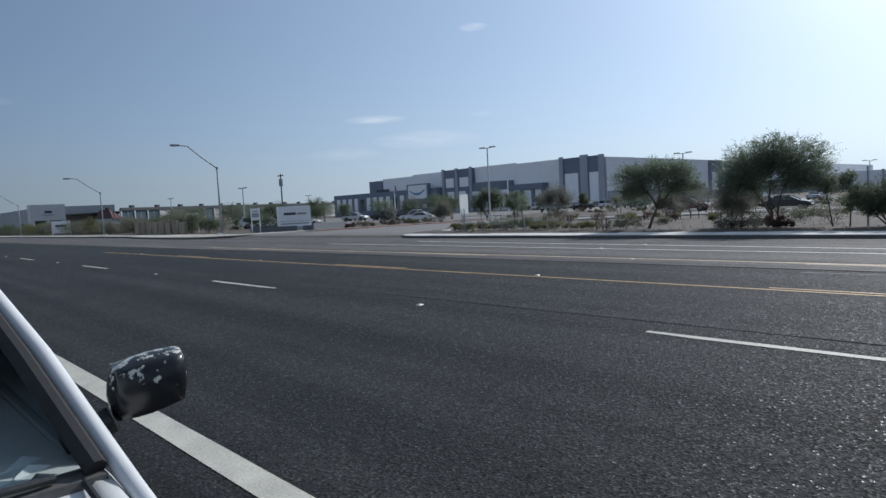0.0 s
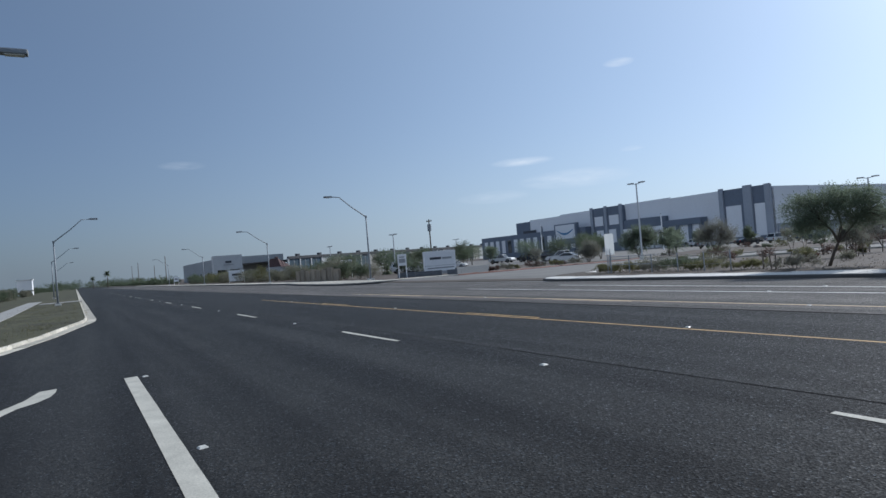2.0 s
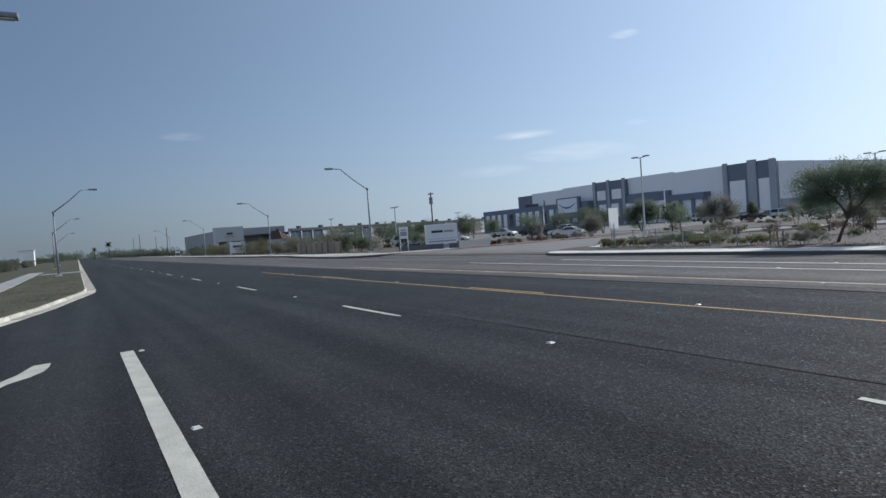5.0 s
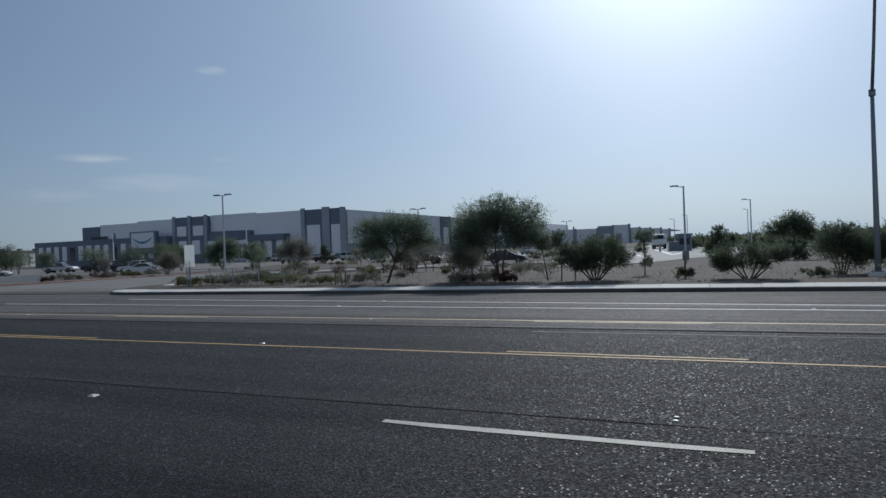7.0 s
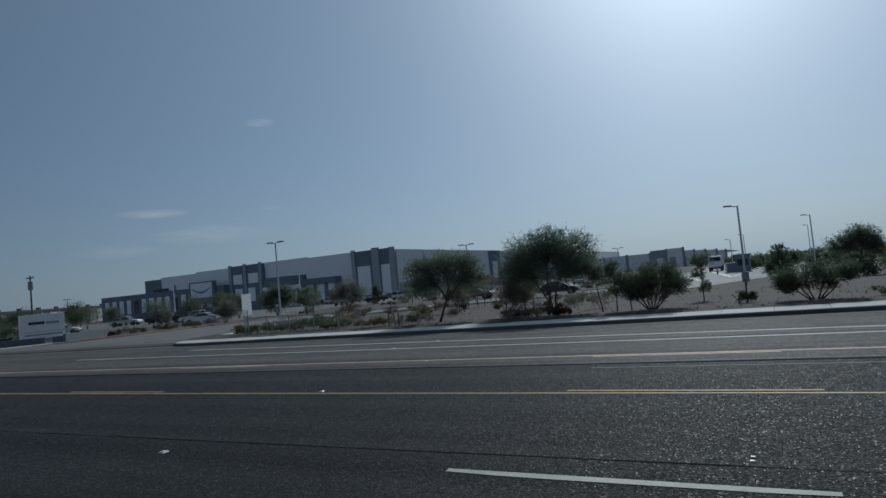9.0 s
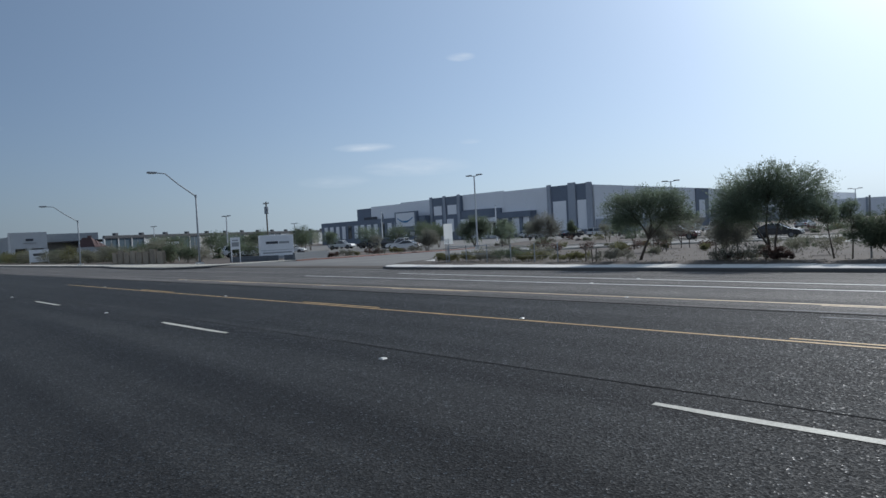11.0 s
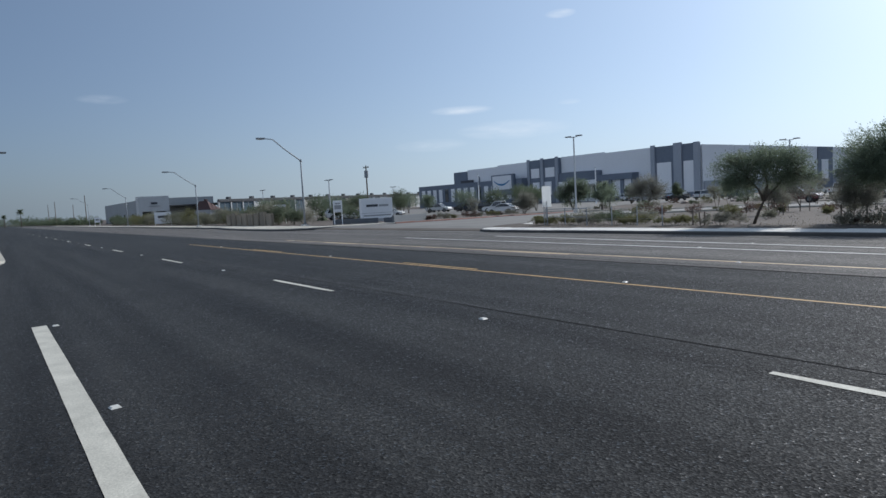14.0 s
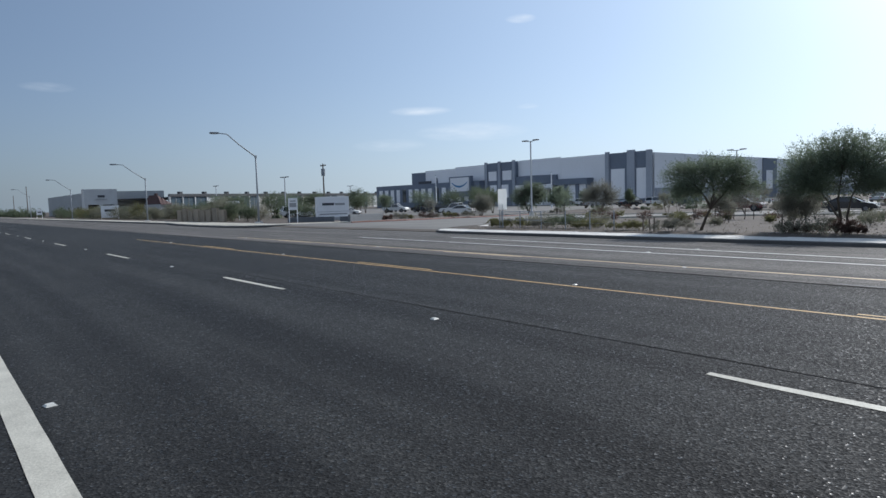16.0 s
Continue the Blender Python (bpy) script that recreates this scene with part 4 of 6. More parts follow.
def lot_lamp(x, y, top, heads, label="tall car park lamp with flat twin heads", foot=0.5):
    z0 = land_z(y)
    lamp = thing("parking_lamp", pose(x, y, z0), label, "lamp post", "lamps of the car park")
    h = top - z0
    part("footing", tube([(0, 0, 0), (0, 0, foot)], 0.33, 12), CONCRETE if foot < 0.8 else DARK_STEEL, lamp)
    part("pole", tube([(0, 0, foot), (0, 0, h)], [0.11, 0.08], 8), POLE_GREY, lamp)
    for s in heads:
        arm = part("arm", tube([(0, 0, h - 0.1), (s * 0.7, 0, h)], 0.04, 6), STEEL, lamp)
        part("lamp_head", box(min(s * 0.5, s * 1.25), max(s * 0.5, s * 1.25), -0.2, 0.2, h - 0.02, h + 0.12, 0.02), DARK_STEEL, arm)
    return lamp


for x, y, z in ((-53.9, 59.3, 8.6), (-99, 48.1, 6.2), (-140.8, 51.8, 6.2), (-136.5, 83.7, 5.8), (-41, 85.9, 7.2), (-32.3, 146.9, 6.1)):
    lot_lamp(x, y, z, (-1, 1))
lot_lamp(-3.0, 67.8, 6.6, (-1,), "tall gate lamp with one flat head and a thick base", 0.9)
for x, y, z in ((4.75, 112.6, 7.1), (-10.9, 180, 6.3), (-7.7, 180.3, 7.2), (7.5, 200, 8.6)):
    lot_lamp(x, y, z, (-1,), "tall gate lamp with one flat head")


def utility_pole(x, y, top, label="weathered wooden utility pole with a crossarm", can=True):
    z0 = land_z(y) if y > 0 else 0
    p = thing("utility_pole", pose(x, y, z0), label, "utility pole")
    h = top - z0
    part("pole", tube([(0, 0, -0.3), (0, 0, h)], [0.20, 0.13], 8), WOOD_POLE, p)
    part("crossarm", box(-1.1, 1.1, -0.08, 0.08, h - 0.5, h - 0.3, 0.01), WOOD_POLE, p)
    for s in (-0.95, 0, 0.95):
        part("insulator", tube([(s, 0, h - 0.3), (s, 0, h - 0.08)], 0.05, 6), STEEL, p)
    if can:
        part("transformer", tube([(0.35, -0.2, h - 2.6), (0.35, -0.2, h - 1.1)], 0.42, 12), STEEL, p, "grey transformer can")


utility_pole(-120.5, 67.4, 10.1)
for x, y, z in ((-330, 38, 13), (-380, 30, 12), (-420, 42, 11), (-480, 34, 13)):
    utility_pole(x, y, z, "far weathered wooden utility pole", False)


def monument_sign():
    s = thing("monument_sign", pose(-61.0, 35.2, land_z(35.2), rz=-8), "white monument sign on a grey plinth by the entrance", "sign")
    part("plinth", box(-0.45, 0.45, -2.0, 2.0, -0.2, 0.32, 0.03), SIGN_GREY, s)
    body = part("sign_body", box(-0.28, 0.28, -1.85, 1.85, 0.32, 2.55, 0.03), SIGN_WHITE, s)
    part("lettering", box(0.28, 0.295, -1.25, 0.1, 1.62, 1.88), SIGN_INK, body, "dark bold bar of lettering")
    part("lettering", box(0.28, 0.295, 0.22, 1.35, 1.62, 1.84), SIGN_GREY, body)
    part("lettering", box(0.28, 0.295, -1.6, 1.6, 0.60, 0.74), SIGN_GREY, body, "thin grey bar of lettering")
    part("groove", box(0.28, 0.29, -1.84, 1.84, 0.92, 0.96), SIGN_GREY, body)


monument_sign()


def post_sign(x, y, rz, w, z0, z1, label, bars, ink=None):
    s = thing("post_sign", pose(x, y, land_z(y), rz=rz), label, "sign")
    for k in (-1, 1):
        part("post", tube([(0, k * (w / 2 - 0.06), -0.2), (0, k * (w / 2 - 0.06), z1)], 0.045, 8), SIGN_WHITE, s)
    panel = part("panel", box(0.05, 0.09, -w / 2, w / 2, z0, z1, 0.01), SIGN_WHITE, s)
    for a, b, c, d in bars:
        part("lettering", box(0.09, 0.098, a * w, b * w, z0 + c * (z1 - z0), z0 + d * (z1 - z0)), ink or SIGN_INK, panel)


post_sign(-54.25, 27.2, -25, 0.85, 1.15, 2.25, "white two-post sign with a pale grey picture panel", [(-0.36, 0.36, 0.25, 0.6), (-0.3, 0.3, 0.7, 0.8)], ink=SIGN_GREY)
post_sign(-78.5, 31.0, -20, 1.6, 0.9, 2.4, "weathered white two-post sign with dark lettering", [(-0.36, 0.36, 0.6, 0.75), (-0.4, 0.4, 0.3, 0.42)])
post_sign(-127.5, 27.4, -10, 2.9, 0.3, 2.45, "low white business sign before the office", [(-0.3, 0.3, 0.5, 0.7)])


post_sign(-193, 24.8, -8, 1.3, 0.9, 2.3, "small pale two-post sign by the far footpath", [(-0.3, 0.3, 0.4, 0.6)])


def tall_panel():
    s = thing("notice_board", pose(-24.7, 25.0, land_z(25), rz=43), "narrow blank white notice board on a post", "sign")
    part("post", tube([(0.0, 0.02, -0.2), (0.0, 0.02, 1.3)], 0.035, 8), STEEL, s)
    part("post", tube([(-0.16, 0.02, -0.2), (-0.16, 0.02, 1.3)], 0.025, 8), STEEL, s)
    part("panel", box(-0.24, 0.24, -0.012, 0.0, 1.0, 2.12), THIN_WHITE, s)


tall_panel()


def flagpole(x, y, top, label, flag):
    p = thing("flagpole", pose(x, y, land_z(y)), label, "flagpole")
    h = top - land_z(y)
    part("pole", tube([(0, 0, 0), (0, 0, h)], [0.16, 0.09], 8), SIGN_WHITE, p)
    part("finial", tube([(0, 0, h), (0, 0, h + 0.2)], [0.14, 0.05], 8), STEEL, p)
    if flag:
        bm = bmesh.new()
        prev = None
        for i in range(7):
            z = h - 0.3 - i * 0.35
            cur = [bm.verts.new((0.1 + k * 0.16 + 0.04 * math.sin(i + k), 0.10 * math.sin(k * 1.7 + i * 0.6), z - k * 0.10)) for k in range(5)]
            if prev:
                for k in range(4):
                    bm.faces.new((prev[k], prev[k + 1], cur[k + 1], cur[k]))
            prev = cur
        ob = part("flag", bm, PANEL_DARK, p, "limp dark flag")
        ob.modifiers.new("thickness", "SOLIDIFY").thickness = 0.02


flagpole(-118.5, 96.5, 7.5, "white flagpole with a limp flag before the warehouse", True)
flagpole(-91.2, 106.5, 6.9, "bare white flagpole before the entrance canopy", False)


def low_wall():
    w = thing("retaining_wall", pose(-46.2, 28.3, land_z(28.3)), "low blue-grey block wall beside the drive", "wall")
    me = None
    for (xa, ya), (xb, yb), rows in (((0, 0), (-4.6, 6.6), 4), ((-4.7, 6.7), (-6.0, 2.2), 3), ((-6.1, 2.1), (-8.6, -1.6), 3)):
        run, ang = math.hypot(xb - xa, yb - ya), math.degrees(math.atan2(yb - ya, xb - xa))
        for k in range(int(run / 0.86)):
            for row in range(rows):
                if me is None:
                    b = part("block", box(0.005, 0.852, -0.1, 0.1, 0.004, 0.196, 0.008), BLUE_WALL, w)
                    me = b.data
                else:
                    b = new("block", me)
                    b.parent = w
                f = k * 0.86 / run
                b.matrix_basis = pose(xa + (xb - xa) * f, ya + (yb - ya) * f, row * 0.2 - 0.1 + land_z(28.3 + ya + (yb - ya) * f) - land_z(28.3), rz=ang)


low_wall()


def tan_wall():
    w = thing("block_wall", pose(-81.4, 25.2, land_z(25.2)), "broken tan block wall panels among dry shrubs", "wall")
    rng = random.Random(8)
    for k in range(8):
        h = rng.uniform(1.2, 1.45)
        part("wall_panel", box(k * 2.0, k * 2.0 + 1.5, -0.12, 0.12, -0.1, h, 0.02), TAN_WALL, w)
        part("pier", box(k * 2.0 + 1.52, k * 2.0 + 1.75, -0.18, 0.10, -0.1, h - 0.08, 0.02), TAN_WALL, w)
        part("coping", box(k * 2.0 - 0.03, k * 2.0 + 1.53, -0.16, 0.16, h, h + 0.06, 0.015), TAN_WALL, w)


tan_wall()


def pipe_fence():
    f = thing("fence", pose(0, 0, 0), "low galvanised pipe and wire fence behind the footpath", "fence")
    posts = [(-25.0, 25.2), (-23.4, 25.0), (-21.7, 24.75), (-20.0, 24.6), (-18.5, 24.55), (-17.2, 24.6)]
    for x, y in posts:
        part("post", tube([(x, y, -0.2), (x, y, 0.93)], 0.026, 8), STEEL, f)
    for (xa, ya), (xb, yb) in zip(posts, posts[1:]):
        wide = xb < -21
        if wide:
            part("rail", tube([(xa, ya, 0.88), (xb, yb, 0.88)], 0.02, 6), STEEL, f)
            part("rail", tube([(xa, ya, 0.45), (xb, yb, 0.45)], 0.016, 6), STEEL, f)
        else:
            for z in (0.35, 0.62, 0.86):
                part("wire", tube([(xa, ya, z), ((xa + xb) / 2, (ya + yb) / 2, z - 0.02), (xb, yb, z)], 0.005, 4), STEEL, f)


pipe_fence()


def stake(x, y, h, lean, label="short weathered wooden stake"):
    s = thing("stake", pose(x, y, land_z(y)), label, "stake", "stakes in the gravel")
    part("post", tube([(0, 0, -0.15), (lean * h, 0, h)], [0.035, 0.03], 6), WOOD_POLE, s)


for x, y, h, lean in ((-15.9, 24.9, 0.75, 0.02), (-15.6, 25.0, 0.55, -0.1), (-15.3, 24.8, 0.6, 0.05), (-10.75, 26.6, 0.7, 0.0), (-9.95, 26.75, 0.75, 0.03), (-1.1, 26.8, 0.9, 0.0), (-19.2, 37.7, 1.0, 0.02), (-18.4, 37.8, 1.05, 0.0), (-22.3, 46.5, 1.3, 0.0), (-20.9, 46.6, 1.3, 0.0)):
    stake(x, y, h, lean)
p = thing("post", pose(-5.25, 26.2, land_z(26.2)), "tall thin dark steel post among desert trees", "post")
part("post_shaft", tube([(0, 0, -0.2), (0, 0, 2.15)], [0.035, 0.03], 8), DARK_STEEL, p)
part("post_cap", tube([(0, 0, 2.15), (0, 0, 2.19)], [0.042, 0.02], 8), DARK_STEEL, p)
p = thing("road_sign", pose(8.9, 28.4, land_z(28.4)), "tall blank road sign seen edge-on, on a thin steel post", "sign")
part("post", tube([(0, 0, -0.2), (0, 0, 3.3)], 0.04, 8), DARK_STEEL, p)
part("panel", box(-0.06, -0.042, -0.38, 0.38, 2.0, 3.32, 0.004), STEEL, p, "grey back of a sign panel")
for z in (2.2, 3.1):
    part("bracket", box(-0.042, 0.045, -0.05, 0.05, z - 0.03, z + 0.03), DARK_STEEL, p)
for x, y, w in ((5.95, 24.8, 0.42),):
    v = thing("utility_box", pose(x, y, land_z(y)), "low pale concrete utility box set in the gravel", "utility box")
    part("box_body", box(-w / 2, w / 2, -0.3, 0.3, -0.1, 0.12, 0.02), CONCRETE, v)
    part("box_lid", box(-w / 2 + 0.06, w / 2 - 0.06, -0.24, 0.24, 0.12, 0.14), SIGN_GREY, v)


def gatehouse():
    g = thing("gatehouse", pose(-5.0, 109, -0.7), "small dark flat-roofed gatehouse on the drive", "gatehouse")
    part("wall", box(-0.95, 0.95, -1.4, 1.4, 0, 2.4), PANEL_DARK, g)
    part("window", box(-0.75, 0.75, -1.43, -1.40, 1.0, 2.0), WINDOW, g)
    part("roof", box(-1.15, 1.15, -1.7, 1.7, 2.4, 2.75, 0.03), PANEL_DARK, g)
    part("wall", box(-2.5, -0.96, -1.2, 1.2, 0, 1.5), PANEL_DARK, g)
    for i in range(4):
        b = thing("bollard", pose(-8.5 + i * 1.3 + (4.6 if i > 1 else 0), 105 - i, -0.7), "white and dark traffic bollard by the gatehouse", "bollard", "gate bollards")
        part("post", tube([(0, 0, 0), (0, 0, 1.3)], 0.14, 8), CONCRETE if i % 2 else DARK_STEEL, b)
        part("cap", tube([(0, 0, 1.3), (0, 0, 1.36)], [0.14, 0.06], 8), SIGN_WHITE, b)


gatehouse()


# ---- vehicles ----
def wheel(parent, x, y, r, w=0.22):
    t = part("wheel", tube([(x, y - w / 2, r), (x, y - w / 2 + 0.02, r), (x, y + w / 2 - 0.02, r), (x, y + w / 2, r)], [r * 0.9, r, r, r * 0.9], 18), RUBBER, parent)
    s = 1 if y > 0 else -1
    part("rim", tube([(x, y + s * (w / 2 - 0.01), r), (x, y + s * (w / 2 + 0.012), r)], [r * 0.62, r * 0.55], 14), RIM, t)
    return t


def car(x, y, rz, paint, kind, label, z=None):
    c = thing("car" if kind != "pickup" else "pickup_truck", pose(x, y, land_z(y) + 0.03 if z is None else z, rz=rz), label, "car" if kind != "pickup" else "pickup", "vehicles in the car park")
    hw = 0.9
    if kind == "sedan":
        low = [(-2.3, 0.35), (-2.32, 0.7), (-2.2, 0.98), (-1.5, 1.02), (0.9, 0.98), (2.0, 0.82), (2.28, 0.62), (2.3, 0.32)]
        roof, top = [(-1.75, 1.0), (-0.95, 1.42), (0.1, 1.46), (1.05, 0.99)], 1.46
        r, ax = 0.33, (-1.4, 1.42)
    elif kind == "suv":
        low = [(-2.3, 0.4), (-2.35, 0.8), (-2.3, 1.08), (0.95, 1.06), (2.05, 0.95), (2.3, 0.72), (2.3, 0.38)]
        roof, top = [(-2.22, 1.06), (-1.95, 1.66), (0.05, 1.72), (0.98, 1.07)], 1.72
        r, ax = 0.37, (-1.4, 1.42)
    else:
        low = [(-2.75, 0.45), (-2.78, 1.05), (-0.75, 1.08), (1.15, 1.1), (2.5, 1.02), (2.75, 0.8), (2.75, 0.45)]
        roof, top = [(-0.8, 1.08), (-0.65, 1.8), (0.45, 1.82), (1.2, 1.1)], 1.82
        r, ax = 0.40, (-1.75, 1.75)
    part("body", prism(low, -hw, hw, bevel=0.06), paint, c, smooth=False)
    cabin = bmesh.new()
    a = [cabin.verts.new((px, -hw + 0.05 + 0.14 * (pz > 1.25), pz)) for px, pz in roof]
    b = [cabin.verts.new((px, hw - 0.05 - 0.14 * (pz > 1.25), pz)) for px, pz in roof]
    cabin.faces.new(a)
    cabin.faces.new(b[::-1])
    for i in range(4):
        cabin.faces.new((a[i], a[(i + 1) % 4], b[(i + 1) % 4], b[i]))
    part("window", cabin, CAR_GLASS, c, "dark glazing")
    part("roof", box(roof[1][0] - 0.03, roof[2][0] + 0.06, -hw + 0.17, hw - 0.17, top - 0.05, top + 0.03, 0.02), paint, c)
    for s in (-1, 1):
        for i, j in ((0, 1), (2, 3)):
            p0, p1 = roof[i], roof[j]
            part("pillar", tube([(p0[0], s * (hw - 0.05), p0[1]), (p1[0], s * (hw - (0.19 if p1[1] > 1.25 else 0.05)), p1[1])] if p0[1] < 1.25 else [(p0[0], s * (hw - 0.19), p0[1]), (p1[0], s * (hw - 0.05), p1[1])], 0.05, 6), paint, c)
        for xx in ax:
            wheel(c, xx, s * (hw - 0.08), r)
            part("wheel_arch", tube([(xx, s * (hw - 0.02), r), (xx, s * (hw + 0.006), r)], r * 1.07, 16), TRIM, c)
        part("mirror", box(0.75, 0.9, s * hw if s > 0 else -hw - 0.16, hw + 0.16 if s > 0 else -hw, 1.0, 1.14, 0.02), paint, c)
        part("headlight", box(low[-2][0] - 0.16, low[-2][0] + 0.01, s * 0.62 - 0.16, s * 0.62 + 0.16, 0.66, 0.8, 0.02), LENS, c)
        part("tail_light", box(low[1][0] - 0.01, low[1][0] + 0.1, s * 0.72 - 0.12, s * 0.72 + 0.12, 0.75, 0.95, 0.02), RED_LENS, c)
    part("bumper", box(low[-1][0] - 0.1, low[-1][0] + 0.06, -0.8, 0.8, 0.32, 0.52, 0.03), TRIM, c)
    part("bumper", box(low[0][0] - 0.06, low[0][0] + 0.1, -0.8, 0.8, 0.35, 0.55, 0.03), TRIM, c)
    if kind == "pickup":
        part("cargo_bed", box(-2.6, -0.95, -0.74, 0.74, 1.04, 1.09), TRIM, c)
    return c


CARS = [(-72.5, 63.6, 205, CAR_WHITE, "sedan", "white saloon parked beside the drive"),
        (-76.5, 66.5, 200, CAR_WHITE, "pickup", "white pickup behind a parked white car"),
        (-112, 80, 25, CAR_WHITE, "pickup", "white pickup parked in the car park"),
        (-119, 84, 20, CAR_SILVER, "sedan", "silver saloon parked in the car park"),
        (-104, 81, 30, CAR_BLACK, "sedan", "black saloon parked in the car park"),
        (-97, 78, 20, CAR_BLUE, "suv", "dark blue car parked in the car park"),
        (-90, 76, 25, CAR_BLACK, "suv", "black car parked among trees"),
        (-84, 44, 70, CAR_WHITE, "sedan", "white saloon parked behind the shrubs"),
        (-90, 48, 70, CAR_SILVER, "sedan", "silver saloon parked behind the shrubs"),
        (-78, 104, 80, CAR_SILVER, "suv", "silver car parked in the car park"),
        (-73, 108, 75, CAR_BLACK, "sedan", "black saloon parked in the car park"),
        (-68, 110, 80, CAR_WHITE, "suv", "white car parked in the car park"),
        (-64, 112, 80, CAR_BLUE, "sedan", "dark blue saloon parked in the car park"),
        (-58, 116, 80, CAR_BLACK, "sedan", "black saloon parked in the car park"),
        (-52, 118, 85, CAR_SILVER, "sedan", "silver saloon parked in the car park"),
        (-34.6, 74.2, 8, CAR_RED, "suv", "dark red car parked in the car park"),
        (-102, 62, 40, CAR_WHITE, "sedan", "white saloon parked behind trees"),
        (-22.4, 70.5, 6, CAR_BLACK, "sedan", "black saloon standing on the pale lane")]
for k, (x, y) in enumerate(((-96, 124), (-92, 126), (-88, 123), (-84, 127), (-100, 121), (-44, 108), (-40, 112), (-31, 110), (-104, 88), (-108, 90), (-116, 92), (-94, 86))):
    paint, tone = ((CAR_WHITE, "white"), (CAR_BLACK, "black"), (CAR_SILVER, "silver"), (CAR_BLACK, "black"), (CAR_BLUE, "dark blue"))[k % 5]
    kind = ("suv", "sedan", "pickup")[k % 3]
    CARS.append((x, y, 70 + (k * 37) % 40, paint, kind, tone + {"suv": " car", "sedan": " saloon", "pickup": " pickup"}[kind] + " in a row before the warehouse"))
for row in CARS:
    car(*row)


def box_truck(x, y, rz):
    t = thing("box_truck", pose(x, y, land_z(y) + 0.04, rz=rz), "white box truck with a blue-grey chassis at the gatehouse", "truck")
    body = part("cargo_box", box(-5.2, 1.6, -1.15, 1.15, 1.1, 2.95, 0.04), CAR_WHITE, t, "white cargo box")
    for s in (-1, 1):
        for k in range(8):
            part("rib", box(-4.9 + k * 0.85, -4.84 + k * 0.85, s * 1.15 if s > 0 else -1.17, 1.17 if s > 0 else -1.15, 1.2, 2.85), SIGN_WHITE, body)
    cab = part("cab", prism([(1.8, 0.7), (1.8, 2.7), (2.9, 2.75), (3.35, 1.9), (4.3, 1.65), (4.45, 0.7)], -1.1, 1.1, bevel=0.06), CAR_WHITE, t)
    part("window", box(2.0, 2.9, -1.12, 1.12, 1.85, 2.5), CAR_GLASS, cab)
    part("windscreen", prism([(2.95, 2.62), (3.36, 1.95), (3.40, 1.97), (2.99, 2.66)], -0.95, 0.95), CAR_GLASS, cab)
    part("bumper", box(4.4, 4.62, -1.15, 1.15, 0.45, 0.8, 0.04), TRIM, t)
    part("chassis", box(-5.1, 4.2, -0.5, 0.5, 0.7, 1.08), TRIM, t)
    for xx in (-3.9, -2.8, 3.4):
        for s in (-1, 1):
            wheel(t, xx, s * 1.0, 0.5, 0.3)


box_truck(-10.9, 133, -88)


# ---- plants ----
def leaf_mesh(name, centres, radii, count, size, material, parent, seed, flat=0.75, up=0.35, spray=10, belt=False, reach=14):
    """Many small leaves set along short twigs that point up and outwards from uneven clumps, as one mesh."""
    rng = np.random.default_rng(seed)
    centres, radii = np.array(centres), np.array(radii)
    m = max(1, count // spray)
    w = radii ** 2.2
    pick = rng.choice(len(centres), m, p=w / w.sum())
    d = rng.normal(size=(m, 3))
    d /= np.linalg.norm(d, axis=1)[:, None]
    base = centres[pick] + d * (radii[pick] * rng.uniform(0.1, 0.95, m) ** 0.6)[:, None] * np.array([1, 1, flat])
    if belt:
        way = d * 0.7
    else:
        heart = centres.mean(0) - np.array([0, 0, 0.6 * centres[:, 2].std() + 0.1])
        out = base - heart
        way = d * 0.35 + 0.8 * out / (np.linalg.norm(out, axis=1)[:, None] + 1e-6)
    way = way + np.array([0, 0, up]) + rng.normal(size=(m, 3)) * 0.32
    way /= np.linalg.norm(way, axis=1)[:, None]
    run = np.minimum(radii[pick], size * reach) * rng.uniform(0.4, 1.0, m)
    f = np.linspace(0, 1, spray)
    p = base[:, None, :] + way[:, None, :] * (run[:, None] * f[None, :])[:, :, None]
    p = p.reshape(-1, 3) + rng.normal(size=(m * spray, 3)) * size * 0.75
    n = len(p)
    a = np.repeat(way, spray, 0) * 0.8 + rng.normal(size=(n, 3)) * 0.6
    a /= np.linalg.norm(a, axis=1)[:, None]
    b = np.cross(a, rng.normal(size=(n, 3)))
    b /= np.linalg.norm(b, axis=1)[:, None]
    s = size * rng.uniform(0.6, 1.4, n)[:, None]
    quad = np.stack([p - a * s, p + b * s * 0.36, p + a * s, p - b * s * 0.36], 1).reshape(-1, 3)
    faces = np.arange(n * 4).reshape(-1, 4)
    me = bpy.data.meshes.new(name)
    me.from_pydata(quad.tolist(), [], faces.tolist())
    me.materials.append(material)
    ob = new(name, me)
    ob.parent = parent
    return ob


